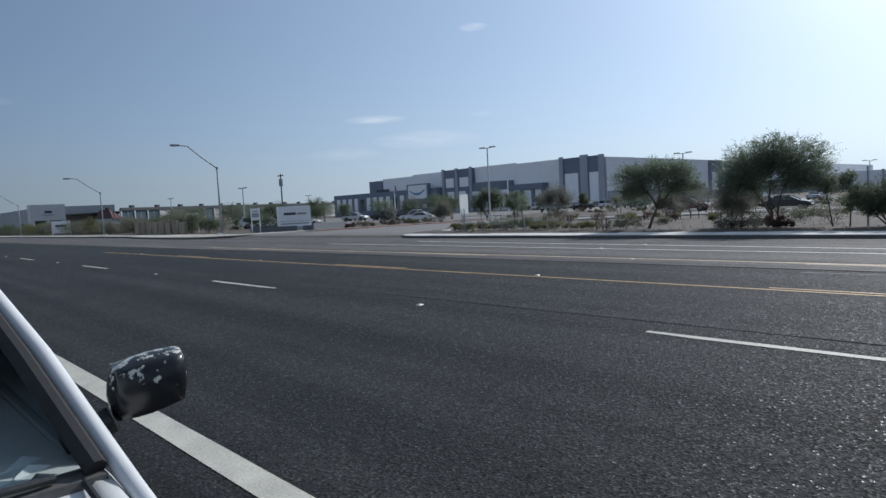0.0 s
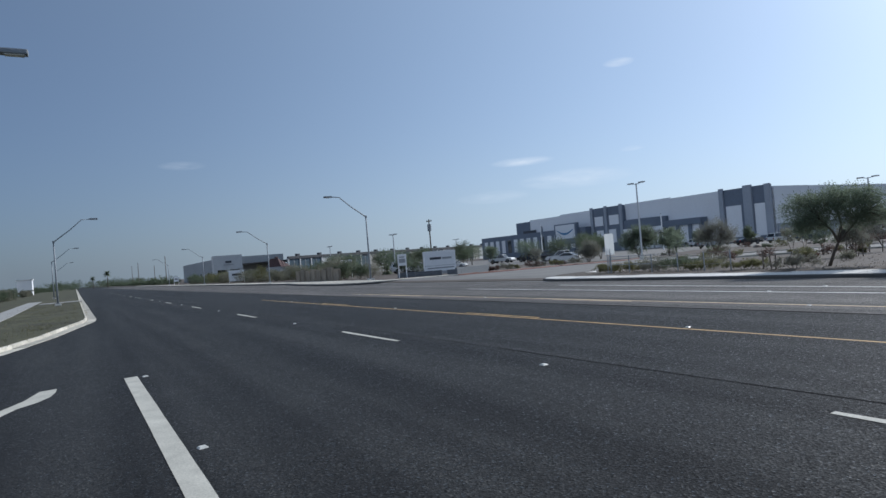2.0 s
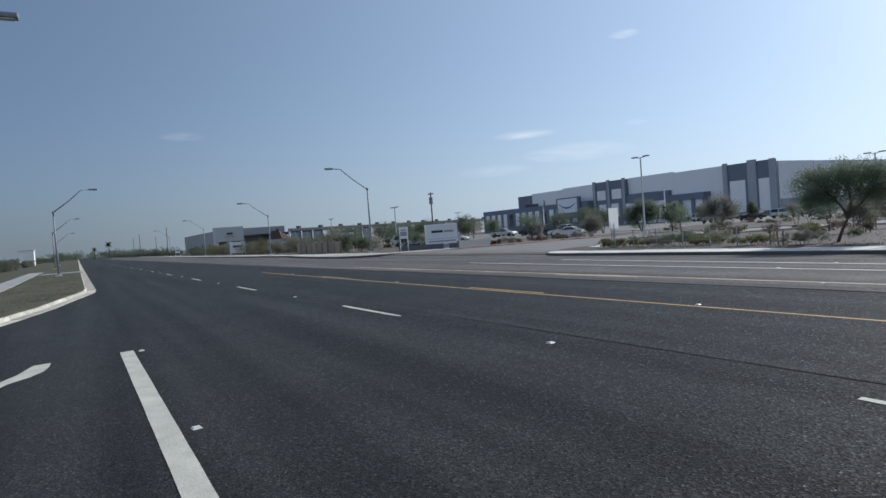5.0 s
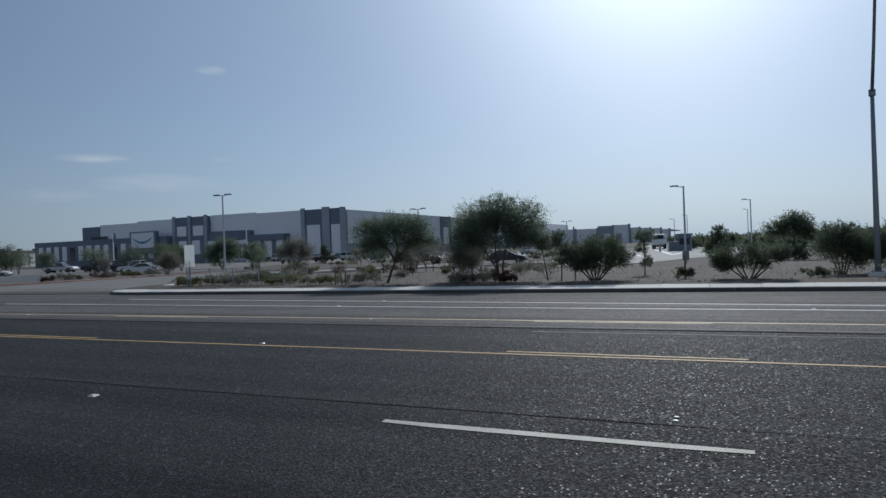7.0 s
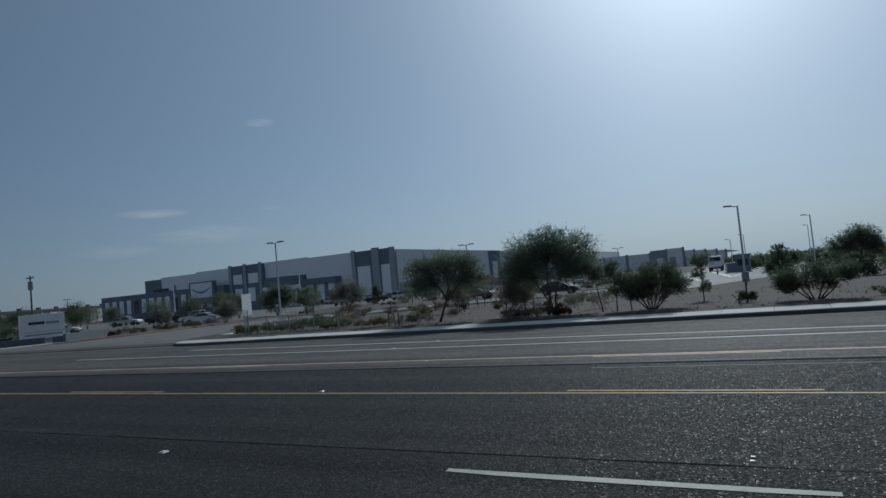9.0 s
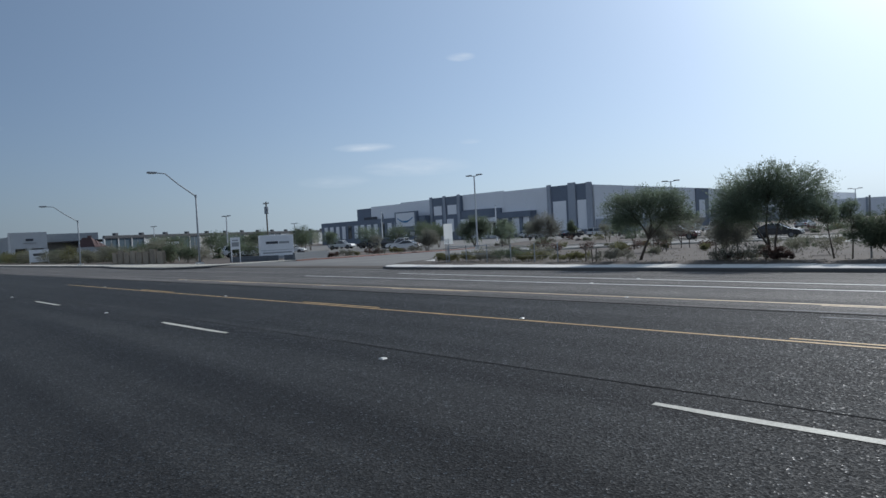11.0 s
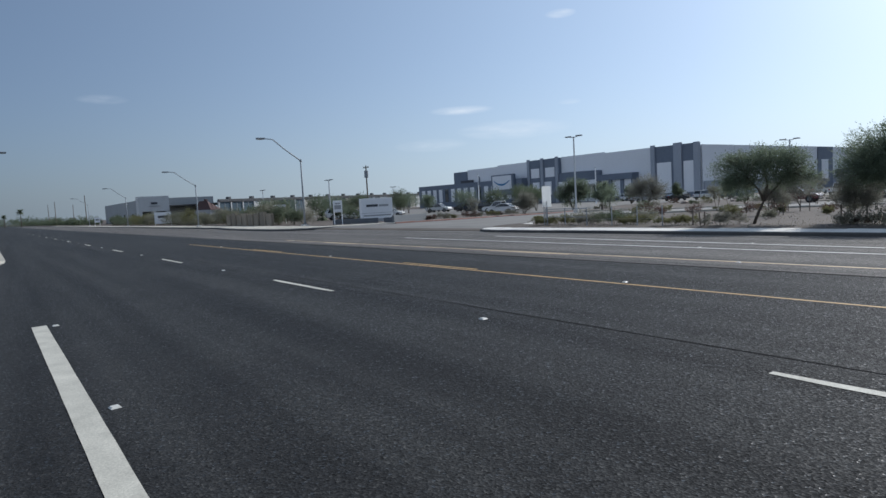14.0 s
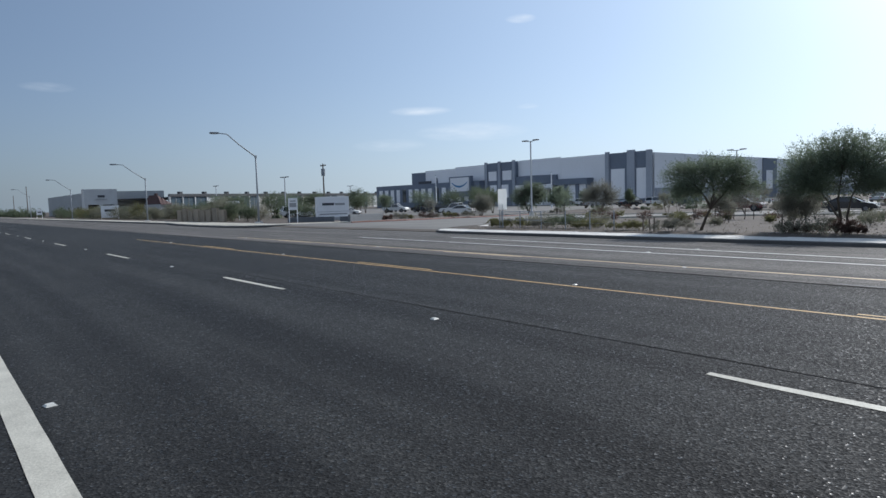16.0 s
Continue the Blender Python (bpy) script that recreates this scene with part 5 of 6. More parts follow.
def lobed(name, x, y, lobes, stems, leaf, size, count, label, category, seed, stem_r=0.06, grain=0.44, up=0.35, clumps=34, face=True):
    """A tree or bush whose crown is a few broad lobes (across, height, half width, half height, depth) over given stems (lists of across, depth, height)."""
    rng = random.Random(seed)
    t = thing(name, pose(x, y, land_z(y), rz=math.degrees(math.atan2(-x, y)) if face else 0), label, category)
    centres, radii = [], []
    for lx, lz, rx, rz, ly in lobes:
        for i in range(max(16, int(clumps * rx * rz))):
            while True:
                u, v, w = rng.uniform(-1, 1), rng.uniform(-1, 1), rng.uniform(-1, 1)
                if 0.12 < u * u + v * v + w * w < 1:
                    break
            if w < -0.6:
                w *= 0.75
            rad = min((rx * rz) ** 0.5, rz * 1.15) * grain * rng.uniform(0.7, 1.35)
            centres.append((lx + u * (rx - rad * 0.6), ly + v * (rx * 0.85 - rad * 0.6), lz + w * (rz - rad * 0.5)))
            radii.append(rad)
        # sprigs that break the outline
        for i in range(max(8, int(clumps * rx * rz * 0.7))):
            a, e = rng.uniform(0, 2 * math.pi), rng.uniform(-0.35, 1.45)
            k = rng.uniform(0.92, 1.10)
            centres.append((lx + math.cos(a) * math.cos(e) * rx * k, ly + math.sin(a) * math.cos(e) * rx * 0.85 * k, lz + math.sin(e) * rz * k))
            radii.append(min(rx, rz) * grain * rng.uniform(0.22, 0.42))
    wood = bmesh.new()
    tips = []
    for stem in stems:
        n = len(stem)
        tube(stem, [stem_r * (1 - 0.62 * i / (n - 1)) for i in range(n)], 8, wood)
        tips += [stem[-1], stem[-1], [(p + q) / 2 for p, q in zip(stem[-1], stem[-2])]]
    for c in centres:
        near = sorted(tips, key=lambda q: sum((q[i] - c[i]) ** 2 for i in range(3)))[:2]
        p = rng.choice(near)
        bend = [(p[i] + c[i]) / 2 + (0.08 if i == 2 else rng.uniform(-0.06, 0.06)) for i in range(3)]
        tube([p, bend, c], [stem_r * 0.24, stem_r * 0.15, stem_r * 0.06], 5, wood, cap=False)
    part("trunk", wood, BARK, t, smooth=True)
    leaf_mesh("crown", centres, radii, count, size, leaf, t, seed, up=up)
    return t


def plant(name, x, y, height, width, crown_base, leaf, size, count, label, category, seed, stems=3, stem_r=0.06, lean=0.0, clumps=26, sparse=1.0, z=None):
    """A tree or shrub: tapered forking stems up into leaf clumps with gaps between them."""
    rng = random.Random(seed)
    z0 = land_z(y) if z is None else z
    t = thing(name, pose(x, y, z0, rz=rng.uniform(0, 360) if lean == 0 else 0), label, category)
    centres, radii = [], []
    rz_, cz = (height - crown_base) / 2, (height + crown_base) / 2
    for i in range(clumps):
        while True:
            u, v, w = rng.uniform(-1, 1), rng.uniform(-1, 1), rng.uniform(-1, 1)
            q = u * u + v * v + w * w
            if 0.10 < q < 1:
                break
        if w < -0.55:
            w = -0.55 + 0.2 * (w + 0.55)
        k = rng.uniform(0.82, 1.08)
        rad = width * rng.uniform(0.10, 0.19) * (1.45 if clumps < 25 else 1.0) * sparse
        centres.append((u * (width / 2 - rad * 0.7) * k + lean * height, v * (width / 2 - rad * 0.7) * k, cz + w * (rz_ - rad * 0.5) * k))
        radii.append(rad)
    if clumps >= 30:
        # loose sprigs that break the outline
        for i in range(clumps):
            a, e = rng.uniform(0, 2 * math.pi), rng.uniform(-0.1, 1.0)
            k = rng.uniform(0.95, 1.10)
            centres.append((math.cos(a) * math.cos(e) * width / 2 * k + lean * height, math.sin(a) * math.cos(e) * width / 2 * k, cz + math.sin(e) * rz_ * k))
            radii.append(width * rng.uniform(0.022, 0.05))
    wood = bmesh.new()
    forks = []
    for s in range(stems):
        a = 2 * math.pi * (s + rng.uniform(-0.2, 0.2)) / stems
        spread = width * 0.16
        top = (math.cos(a) * spread + lean * height * 0.8, math.sin(a) * spread, crown_base + rz_ * 0.55)
        mid = (top[0] * 0.35 + rng.uniform(-0.05, 0.05) * height * 0.3, top[1] * 0.35, crown_base * 0.6)
        foot = (math.cos(a) * stem_r * 0.8, math.sin(a) * stem_r * 0.8, -0.12)
        tube([foot, mid, ((mid[0] + top[0]) / 2 + rng.uniform(-0.05, 0.05), (mid[1] + top[1]) / 2, (mid[2] + top[2]) / 2), top], [stem_r, stem_r * 0.8, stem_r * 0.62, stem_r * 0.4], 7, wood)
        forks.append((mid, top))
    for c in centres:
        mid, top = min(forks, key=lambda f: (f[1][0] - c[0]) ** 2 + (f[1][1] - c[1]) ** 2)
        f = rng.uniform(0.3, 1.0)
        start = [mid[i] + (top[i] - mid[i]) * f for i in range(3)]
        bend = [(start[i] + c[i]) / 2 + (0.06 * height if i == 2 else rng.uniform(-0.04, 0.04) * width) * 0.5 for i in range(3)]
        tube([start, bend, c], [stem_r * 0.36, stem_r * 0.22, stem_r * 0.08], 5, wood, cap=False)
    part("trunk", wood, BARK, t, smooth=True)
    leaf_mesh("crown", centres, radii, count, size, leaf, t, seed)
    return t


lobed("tree", -13.85, 26.0, [(-0.35, 2.1, 1.15, 0.85, 0.1), (1.1, 2.15, 1.15, 0.85, -0.2), (0.5, 2.5, 1.15, 0.66, 0.2), (1.8, 1.8, 0.65, 0.55, 0.1), (-0.55, 1.6, 0.75, 0.5, 0.0)],
      [[(0, 0, -0.12), (0.22, 0, 0.5), (0.42, 0.02, 0.95), (0.9, 0.05, 1.5), (1.3, 0.0, 2.0)], [(0.42, 0.02, 0.95), (0.22, 0.0, 1.4), (-0.2, -0.05, 1.95)], [(0.42, 0.02, 0.92), (0.55, 0.1, 1.6), (0.45, 0.2, 2.3)]],
      LEAF, 0.030, 52000, "small green mesquite tree with a forked leaning trunk", "tree", 11, 0.065)
lobed("tree", -8.6, 27.0, [(-1.05, 2.3, 1.4, 1.12, 0.1), (0.85, 2.38, 1.2, 1.2, -0.1), (-0.1, 2.7, 1.2, 1.05, 0.2), (1.3, 1.8, 0.95, 0.65, 0.1), (-1.3, 1.75, 0.95, 0.7, 0), (-0.3, 1.75, 1.1, 0.6, -0.2), (0.55, 1.8, 0.9, 0.55, -0.3)],
      [[(0, 0, -0.12), (-0.25, 0, 0.5), (-0.62, 0.05, 1.15), (-1.1, 0.1, 1.9)], [(0.02, 0, -0.12), (0.0, 0, 0.6), (0.12, 0.0, 1.3), (0.5, 0.1, 2.1)], [(-0.2, 0.02, 0.45), (-0.3, 0.1, 1.2), (-0.2, 0.2, 2.2)]],
      LEAF, 0.030, 92000, "broad green mesquite tree with slanting stems", "tree", 12, 0.055)
lobed("shrub", -4.4, 25.9, [(-0.5, 0.92, 0.95, 0.58, 0), (0.55, 0.9, 1.05, 0.56, 0.1), (0.1, 1.2, 1.15, 0.6, -0.1), (-0.2, 0.62, 0.9, 0.42, -0.2), (0.4, 0.6, 0.8, 0.38, 0.2)],
      [[(0.02 * k, 0.05 * (k % 3), -0.1), (0.16 * k, 0.08 * (k % 2), 0.35), (0.24 * k, 0.1 * (k % 3), 0.75)] for k in (-3, -2, -1, 0, 1, 2, 3)], LEAF_DARK, 0.026, 52000, "dense dark green desert shrub with many stems", "shrub", 13, 0.035)
lobed("tree", -6.5, 26.3, [(-0.22, 1.75, 0.5, 0.45, 0), (-0.1, 1.4, 0.35, 0.25, 0)], [[(0.1, 0, -0.1), (-0.02, 0, 0.7), (-0.15, 0, 1.6)]], LEAF, 0.030, 5200, "slender young desert tree with a leaning stem", "tree", 14, 0.032, 0.4, clumps=60)
lobed("tree", -5.75, 25.9, [(-0.05, 1.45, 0.45, 0.6, 0), (0.05, 0.95, 0.35, 0.3, 0)], [[(0, 0, -0.1), (0.03, 0, 0.6), (-0.02, 0, 1.6)]], LEAF, 0.030, 5600, "slender young desert tree beside a stake", "tree", 15, 0.03, 0.4, clumps=60)
lobed("shrub", -3.05, 31.0, [(0.1, 0.62, 0.3, 0.3, 0), (-0.1, 1.25, 0.3, 0.32, 0), (0.0, 1.75, 0.55, 0.35, 0)], [[(0, 0, -0.1), (0.02, 0, 0.6), (0.0, 0, 1.5)]], LEAF, 0.032, 5200, "slender young desert tree with thin leaves", "shrub", 35, 0.03, 0.4, clumps=60)
lobed("shrub", 1.1, 25.9, [(-0.6, 0.78, 0.72, 0.5, 0), (0.3, 0.9, 0.95, 0.46, 0), (0.9, 0.85, 0.55, 0.38, 0), (-0.85, 0.5, 0.5, 0.36, 0.2), (0.1, 0.58, 0.8, 0.36, 0.1)],
      [[(0.02 * k, 0.05 * (k % 3), -0.1), (0.18 * k, 0.06 * (k % 2), 0.3), (0.28 * k, 0.1 * (k % 3), 0.75)] for k in (-3, -2, -1, 1, 2, 3)], LEAF_DARK, 0.026, 32000, "wide dark green desert shrub behind the footpath", "shrub", 16, 0.032)
lobed("shrub", -10.35, 26.7, [(0, 0.98, 0.95, 0.62, 0), (0.2, 1.1, 0.7, 0.5, 0.2)], [[(0.02 * k, 0.04 * (k % 2), -0.1), (0.1 * k, 0.05 * (k % 3), 0.4), (0.22 * k, 0.05 * k, 0.9)] for k in (-3, -1, 0, 2, 3)],
      LEAF_DUST, 0.021, 30000, "dense dusty grey desert shrub", "shrub", 17, 0.024, up=0.2)
lobed("shrub", -18.8, 37.9, [(0, 1.25, 0.95, 0.75, 0)], [[(0.03 * k, 0, -0.1), (0.1 * k, 0.02 * k, 0.6), (0.22 * k, 0.1, 1.3)] for k in (-2, 0, 2)], LEAF_DUST, 0.026, 12000, "thin dusty grey shrub behind the mesquite", "shrub", 18, 0.025, 0.4)
lobed("tree", -21.6, 46.7, [(0, 1.75, 1.35, 1.05, 0)], [[(0, 0, -0.1), (0.05, 0, 0.7), (0.1, 0.05, 1.6)], [(0, 0, 0.4), (-0.25, 0, 1.0), (-0.4, 0, 1.7)]], LEAF_DUST, 0.032, 13000, "staked young tree with thin grey leaves", "tree", 19, 0.035, 0.4)
lobed("shrub", 6.5, 29.0, [(-0.9, 0.95, 0.9, 0.85, 0), (0.3, 1.2, 1.1, 1.05, 0.2), (1.5, 0.85, 0.95, 0.8, 0), (0.1, 0.6, 1.5, 0.6, 0.3), (0.4, 2.0, 0.8, 0.55, 0)],
      [[(0.1 * k, 0.05 * (k % 3), -0.1), (0.2 * k, 0.1, 0.4), (0.35 * k, 0.1, 1.0)] for k in (-2, -1, 0, 1, 2)], LEAF_DARK, 0.032, 62000, "tall dark shrub thicket beside the street lamp", "shrub", 20, 0.035, up=0.7)
lobed("shrub", 5.8, 25.85, [(0, 0.36, 0.8, 0.40, 0), (0.1, 0.3, 0.6, 0.3, 0)], [[(0.05 * k, 0, -0.05), (0.15 * k, 0.02, 0.2), (0.25 * k, 0.05, 0.4)] for k in (-3, -1, 1, 3)], LEAF_DUST, 0.018, 20000, "round dry grey shrub by the footpath", "shrub", 21, 0.012, 0.35)
lobed("tree", 9.7, 27.2, [(-1.1, 2.15, 1.0, 0.85, 0), (0.4, 2.5, 1.3, 1.1, 0), (1.7, 2.2, 1.1, 0.9, 0.2), (-0.2, 3.0, 0.9, 0.6, 0), (-0.2, 1.7, 0.9, 0.5, 0)],
      [[(0, 0, -0.1), (-0.15, 0, 0.7), (-0.6, 0, 1.5)], [(0.02, 0, -0.1), (0.2, 0, 0.8), (0.6, 0.1, 1.8)], [(0.05, 0, 0.2), (0.5, 0.1, 0.9), (1.4, 0.1, 1.6)]], LEAF, 0.030, 52000, "green mesquite tree by a dark post", "tree", 22, 0.075)
lobed("tree", 5.5, 62.3, [(-0.9, 2.5, 1.3, 0.9, 0), (0.7, 2.8, 1.5, 1.15, 0), (1.5, 2.1, 1.2, 0.8, 0)], [[(0, 0, -0.1), (-0.1, 0, 1.0), (-0.4, 0, 2.2)], [(0, 0, 0.3), (0.3, 0, 1.2), (0.7, 0, 2.4)]], LEAF_DARK, 0.055, 22000, "round dark green tree beside the gate drive", "tree", 24, 0.09)
lobed("tree", 0.0, 47.8, [(0, 1.2, 0.9, 0.8, 0), (0.05, 2.1, 0.6, 0.6, 0)], [[(0, 0, -0.1), (0.02, 0, 1.0), (0, 0, 2.2)]], LEAF_DARK, 0.045, 10000, "narrow dark green young tree", "tree", 25, 0.05, 0.4)
lobed("tree", -64.6, 70.4, [(-1.2, 2.5, 1.7, 1.3, 0), (1.1, 2.7, 1.8, 1.5, 0), (0.2, 3.4, 1.6, 1.2, 0), (0, 1.4, 2.2, 0.9, 0)], [[(0, 0, -0.1), (-0.3, 0, 0.9), (-0.9, 0, 2.0)], [(0, 0, -0.1), (0.2, 0, 1.0), (0.9, 0, 2.2)]], LEAF, 0.065, 24000, "bushy green tree in the car park", "tree", 28, 0.10)
lobed("tree", -46.3, 62.8, [(-0.7, 2.3, 1.5, 1.2, 0), (1.0, 2.2, 1.5, 1.2, 0), (0.2, 3.1, 1.3, 1.0, 0)], [[(0, 0, -0.1), (-0.2, 0, 0.8), (-0.6, 0, 1.9)], [(0, 0, -0.1), (0.2, 0, 0.8), (0.8, 0, 1.9)]], LEAF_DUST, 0.045, 24000, "dusty grey-green desert tree in the gravel", "tree", 29, 0.07)
lobed("shrub", -59.0, 55.4, [(-0.5, 1.3, 1.2, 0.95, 0), (0.6, 1.5, 1.2, 1.1, 0), (0.1, 2.3, 0.8, 0.7, 0)], [[(0.05 * k, 0, -0.1), (0.15 * k, 0.05, 0.6), (0.35 * k, 0.1, 1.4)] for k in (-2, -1, 0, 1, 2)], LEAF_DUST, 0.045, 16000, "dusty grey desert shrub beside the drive", "shrub", 30, 0.04, up=0.6)
for i, (x, y, h, w) in enumerate(((-10.6, 37.0, 0.62, 1.5), (-7.9, 25.2, 0.3, 1.0), (-1.1, 26.4, 0.45, 0.9), (-8.3, 25.9, 0.5, 1.2), (-9.3, 25.6, 0.35, 1.3), (-41.6, 56.4, 1.1, 2.6), (3.3, 25.8, 0.38, 1.5))):
    lobed("shrub", x, y, [(-w * 0.15, h * 0.5, w * 0.35, h * 0.5, 0), (w * 0.18, h * 0.45, w * 0.32, h * 0.42, 0.05)], [[(0, 0, -0.05), (0.05, 0, h * 0.2), (0.08, 0, h * 0.5)], [(0, 0, -0.05), (-0.06, 0, h * 0.2), (-0.1, 0, h * 0.5)]],
          LEAF_BROWN if i in (1, 3, 4) else LEAF_DARK, 0.022, 5000, "low dark twiggy desert shrub" if i in (1, 3, 4) else "round dark green desert shrub", "shrub", 640 + i, 0.015, 0.4, clumps=50)
lobed("shrub", 4.4, 28.6, [(0, 1.15, 0.95, 0.8, 0), (0.2, 0.7, 0.9, 0.6, 0.1), (-0.2, 1.6, 0.6, 0.45, 0)], [[(0.04 * k, 0, -0.1), (0.12 * k, 0.05, 0.4), (0.25 * k, 0.1, 1.0)] for k in (-2, -1, 0, 1, 2)], LEAF_DARK, 0.030, 26000, "dark green shrub in the gravel", "shrub", 23, 0.03)
plant("shrub", 9.5, 48, 1.7, 4.0, 0.1, LEAF_DARK, 0.08, 5000, "dark shrub thicket in the gravel", "shrub", 26, stems=6, stem_r=0.04, clumps=34)
plant("tree", -50.3, 40.3, 2.2, 1.4, 0.5, LEAF_DUST, 0.04, 3000, "thin dry young tree by the red kerb", "tree", 31, stems=3, stem_r=0.03, clumps=14)
for i, (x, y, h, w) in enumerate(((-108, 52.4, 4.2, 5.5), (-110, 59.8, 4.6, 3.4), (-106, 66.8, 5.0, 3.6), (-107, 73.9, 4.0, 2.6), (-87.4, 74.9, 4.3, 4.4), (-86.2, 80.8, 4.7, 4.2), (-54.8, 65.2, 3.7, 2.0),
                                  (-104, 48, 4.0, 4.0), (-112, 70, 3.8, 3.2), (-98, 76, 4.6, 4.5), (-80, 76, 4.2, 4.0), (-74, 72, 3.6, 3.2), (-121, 78, 4.4, 4.5), (-115, 60, 4.0, 3.6), (-70, 84, 4.0, 3.4), (-74, 96, 3.6, 2.2), (-68, 101, 3.4, 2.0), (-60, 104, 3.2, 2.0))):
    plant("tree", x, y, h, w * 1.25, 1.0, LEAF_DARK if i % 3 else LEAF, 0.075, 7500, "leafy green tree in the car park", "tree", 40 + i, stems=2, stem_r=0.08, clumps=18)

# shrubs along the far verge, at the feet of the trees and left of the drive
ROW = [(-23.8, 27.4, 0.6, 2.0, "g"), (-20.2, 27.4, 0.7, 1.8, "g"),
       (-8.9, 25.1, 0.42, 1.7, "g"), (-10.0, 25.3, 0.35, 1.1, "g"), (-7.4, 30.0, 0.8, 1.4, "g"), (-9.8, 33.5, 0.7, 1.3, "g"), (7.9, 26.2, 0.5, 0.9, "g"), (-16.5, 32.5, 0.4, 0.9, "g")]
for i, (x, y, h, w, k) in enumerate(ROW):
    plant("shrub", x, y, h, w, 0.0, LEAF_OLIVE if k == "o" else LEAF_GREY, 0.035, 1500, "low olive desert shrub" if k == "o" else "low dry grey desert shrub", "shrub", 70 + i, stems=5, stem_r=0.012, clumps=20)
for i, (x, y, h, w, leaf) in enumerate(((-25.3, 25.5, 0.5, 1.9, LEAF_OLIVE), (-24.0, 25.7, 0.58, 2.1, LEAF_OLIVE), (-22.5, 25.8, 0.62, 2.2, LEAF_DUST), (-21.0, 25.9, 0.72, 2.3, LEAF_DARK), (-19.6, 25.6, 0.45, 1.9, LEAF_OLIVE), (-16.9, 25.2, 0.45, 2.1, LEAF_OLIVE), (-14.6, 24.95, 0.55, 2.0, LEAF_DUST))):
    lobed("shrub", x, y, [(-w * 0.22, h * 0.42, w * 0.3, h * 0.42, 0), (w * 0.2, h * 0.45, w * 0.32, h * 0.48, 0.1), (0, h * 0.5, w * 0.34, h * 0.5, -0.1)], [[(0.04 * k, 0, -0.05), (0.1 * k, 0.02, h * 0.3), (0.2 * k, 0.04, h * 0.6)] for k in (-3, -1, 1, 3)],
          leaf, 0.022, 9000, {LEAF_OLIVE: "low dense olive desert shrub by the footpath", LEAF_DUST: "low dusty grey desert shrub by the footpath", LEAF_DARK: "low dark green desert shrub by the fence"}[leaf], "shrub", 660 + i, 0.012, up=0.8, clumps=50)
for i, (x, y, w) in enumerate(((-50.5, 35.0, 1.6), (-51.6, 37.4, 1.9), (-53.4, 39.8, 1.4), (-54.2, 43.0, 2.0), (-56.5, 45.6, 1.6), (-57.6, 49.0, 1.8), (-60.4, 52.0, 1.5), (-62.0, 56.0, 1.9))):
    leaf = (LEAF_BROWN, LEAF_DUST, LEAF_OLIVE)[i % 3]
    lobed("shrub", x, y, [(-w * 0.2, w * 0.2, w * 0.32, w * 0.2, 0), (w * 0.2, w * 0.18, w * 0.3, w * 0.18, 0.1)], [[(0.03 * k, 0, -0.05), (0.1 * k, 0.02, w * 0.1), (0.2 * k, 0.04, w * 0.22)] for k in (-2, 0, 2)], leaf, 0.03, 4000,
          ("low red-brown shrub behind the red kerb", "low dusty shrub behind the red kerb", "low olive shrub behind the red kerb")[i % 3], "shrub", 680 + i, 0.015, clumps=30)
rng = random.Random(31)
for i in range(48):
    x, y = -63 - i * 2.6 + rng.uniform(-1, 1), rng.uniform(25.2, 31)
    k = rng.choice("ggod")
    if -84 < x < -63.5:
        y = max(y, 26.8)
    plant("shrub", x, y, rng.uniform(1.3, 2.7), rng.uniform(2.2, 4.2), 0.1, {"g": LEAF_GREY, "o": LEAF_OLIVE, "d": LEAF_DARK}[k], 0.055, 4200,
          {"g": "dry grey shrub on the far verge", "o": "olive shrub on the far verge", "d": "dark green shrub on the far verge"}[k], "shrub", 100 + i, stems=4, stem_r=0.03, clumps=16)
plant("shrub", -70.5, 27.6, 2.4, 3.4, 0.3, LEAF_GREY, 0.08, 3200, "tall dry grey shrub beside the lamp post", "shrub", 140, stems=5, stem_r=0.04, clumps=24)
plant("shrub", -80, 42, 2.0, 3.0, 0.1, LEAF_DARK, 0.1, 1600, "dark green shrub behind the sign", "shrub", 141, stems=5, stem_r=0.03, clumps=18)


def palm(x, y, h, label="short green fan palm", seed=5, fronds=26, size=1.0, z=None):
    rng = random.Random(seed)
    t = thing("palm", pose(x, y, land_z(y) if z is None else z), label, "palm tree")
    part("trunk", tube([(0, 0, -0.2), (0.05, 0, h * 0.5), (0, 0.05, h)], [0.24, 0.18, 0.15], 9), BARK, t)
    for k in range(fronds):
        a, e = rng.uniform(0, 2 * math.pi), rng.uniform(-0.9, 1.4)
        bm = bmesh.new()
        prev = None
        for i in range(6):
            f = i / 5
            r = size * f * math.cos(e * (1 - 0.4 * f))
            z = h + size * (f * math.sin(e) - 0.35 * f * f)
            w = size * 0.16 * math.sin(math.pi * min(0.95, f + 0.12))
            c = Vector((math.cos(a) * r, math.sin(a) * r, z))
            s = Vector((-math.sin(a), math.cos(a), 0)) * w
            cur = (bm.verts.new(c - s), bm.verts.new(c + Vector((0, 0, w * 0.4))), bm.verts.new(c + s))
            if prev:
                bm.faces.new((prev[0], prev[1], cur[1], cur[0]))
                bm.faces.new((prev[1], prev[2], cur[2], cur[1]))
            prev = cur
        part("frond", bm, LEAF_DARK, t)


palm(-86, 40.3, 0.7, size=1.5)
palm(-400, 15.8, 8.0, "tall thin far palm", 6, 48, 2.3, 0)
palm(-420, 9.0, 6.0, "tall thin far palm", 7, 44, 1.9, 0)


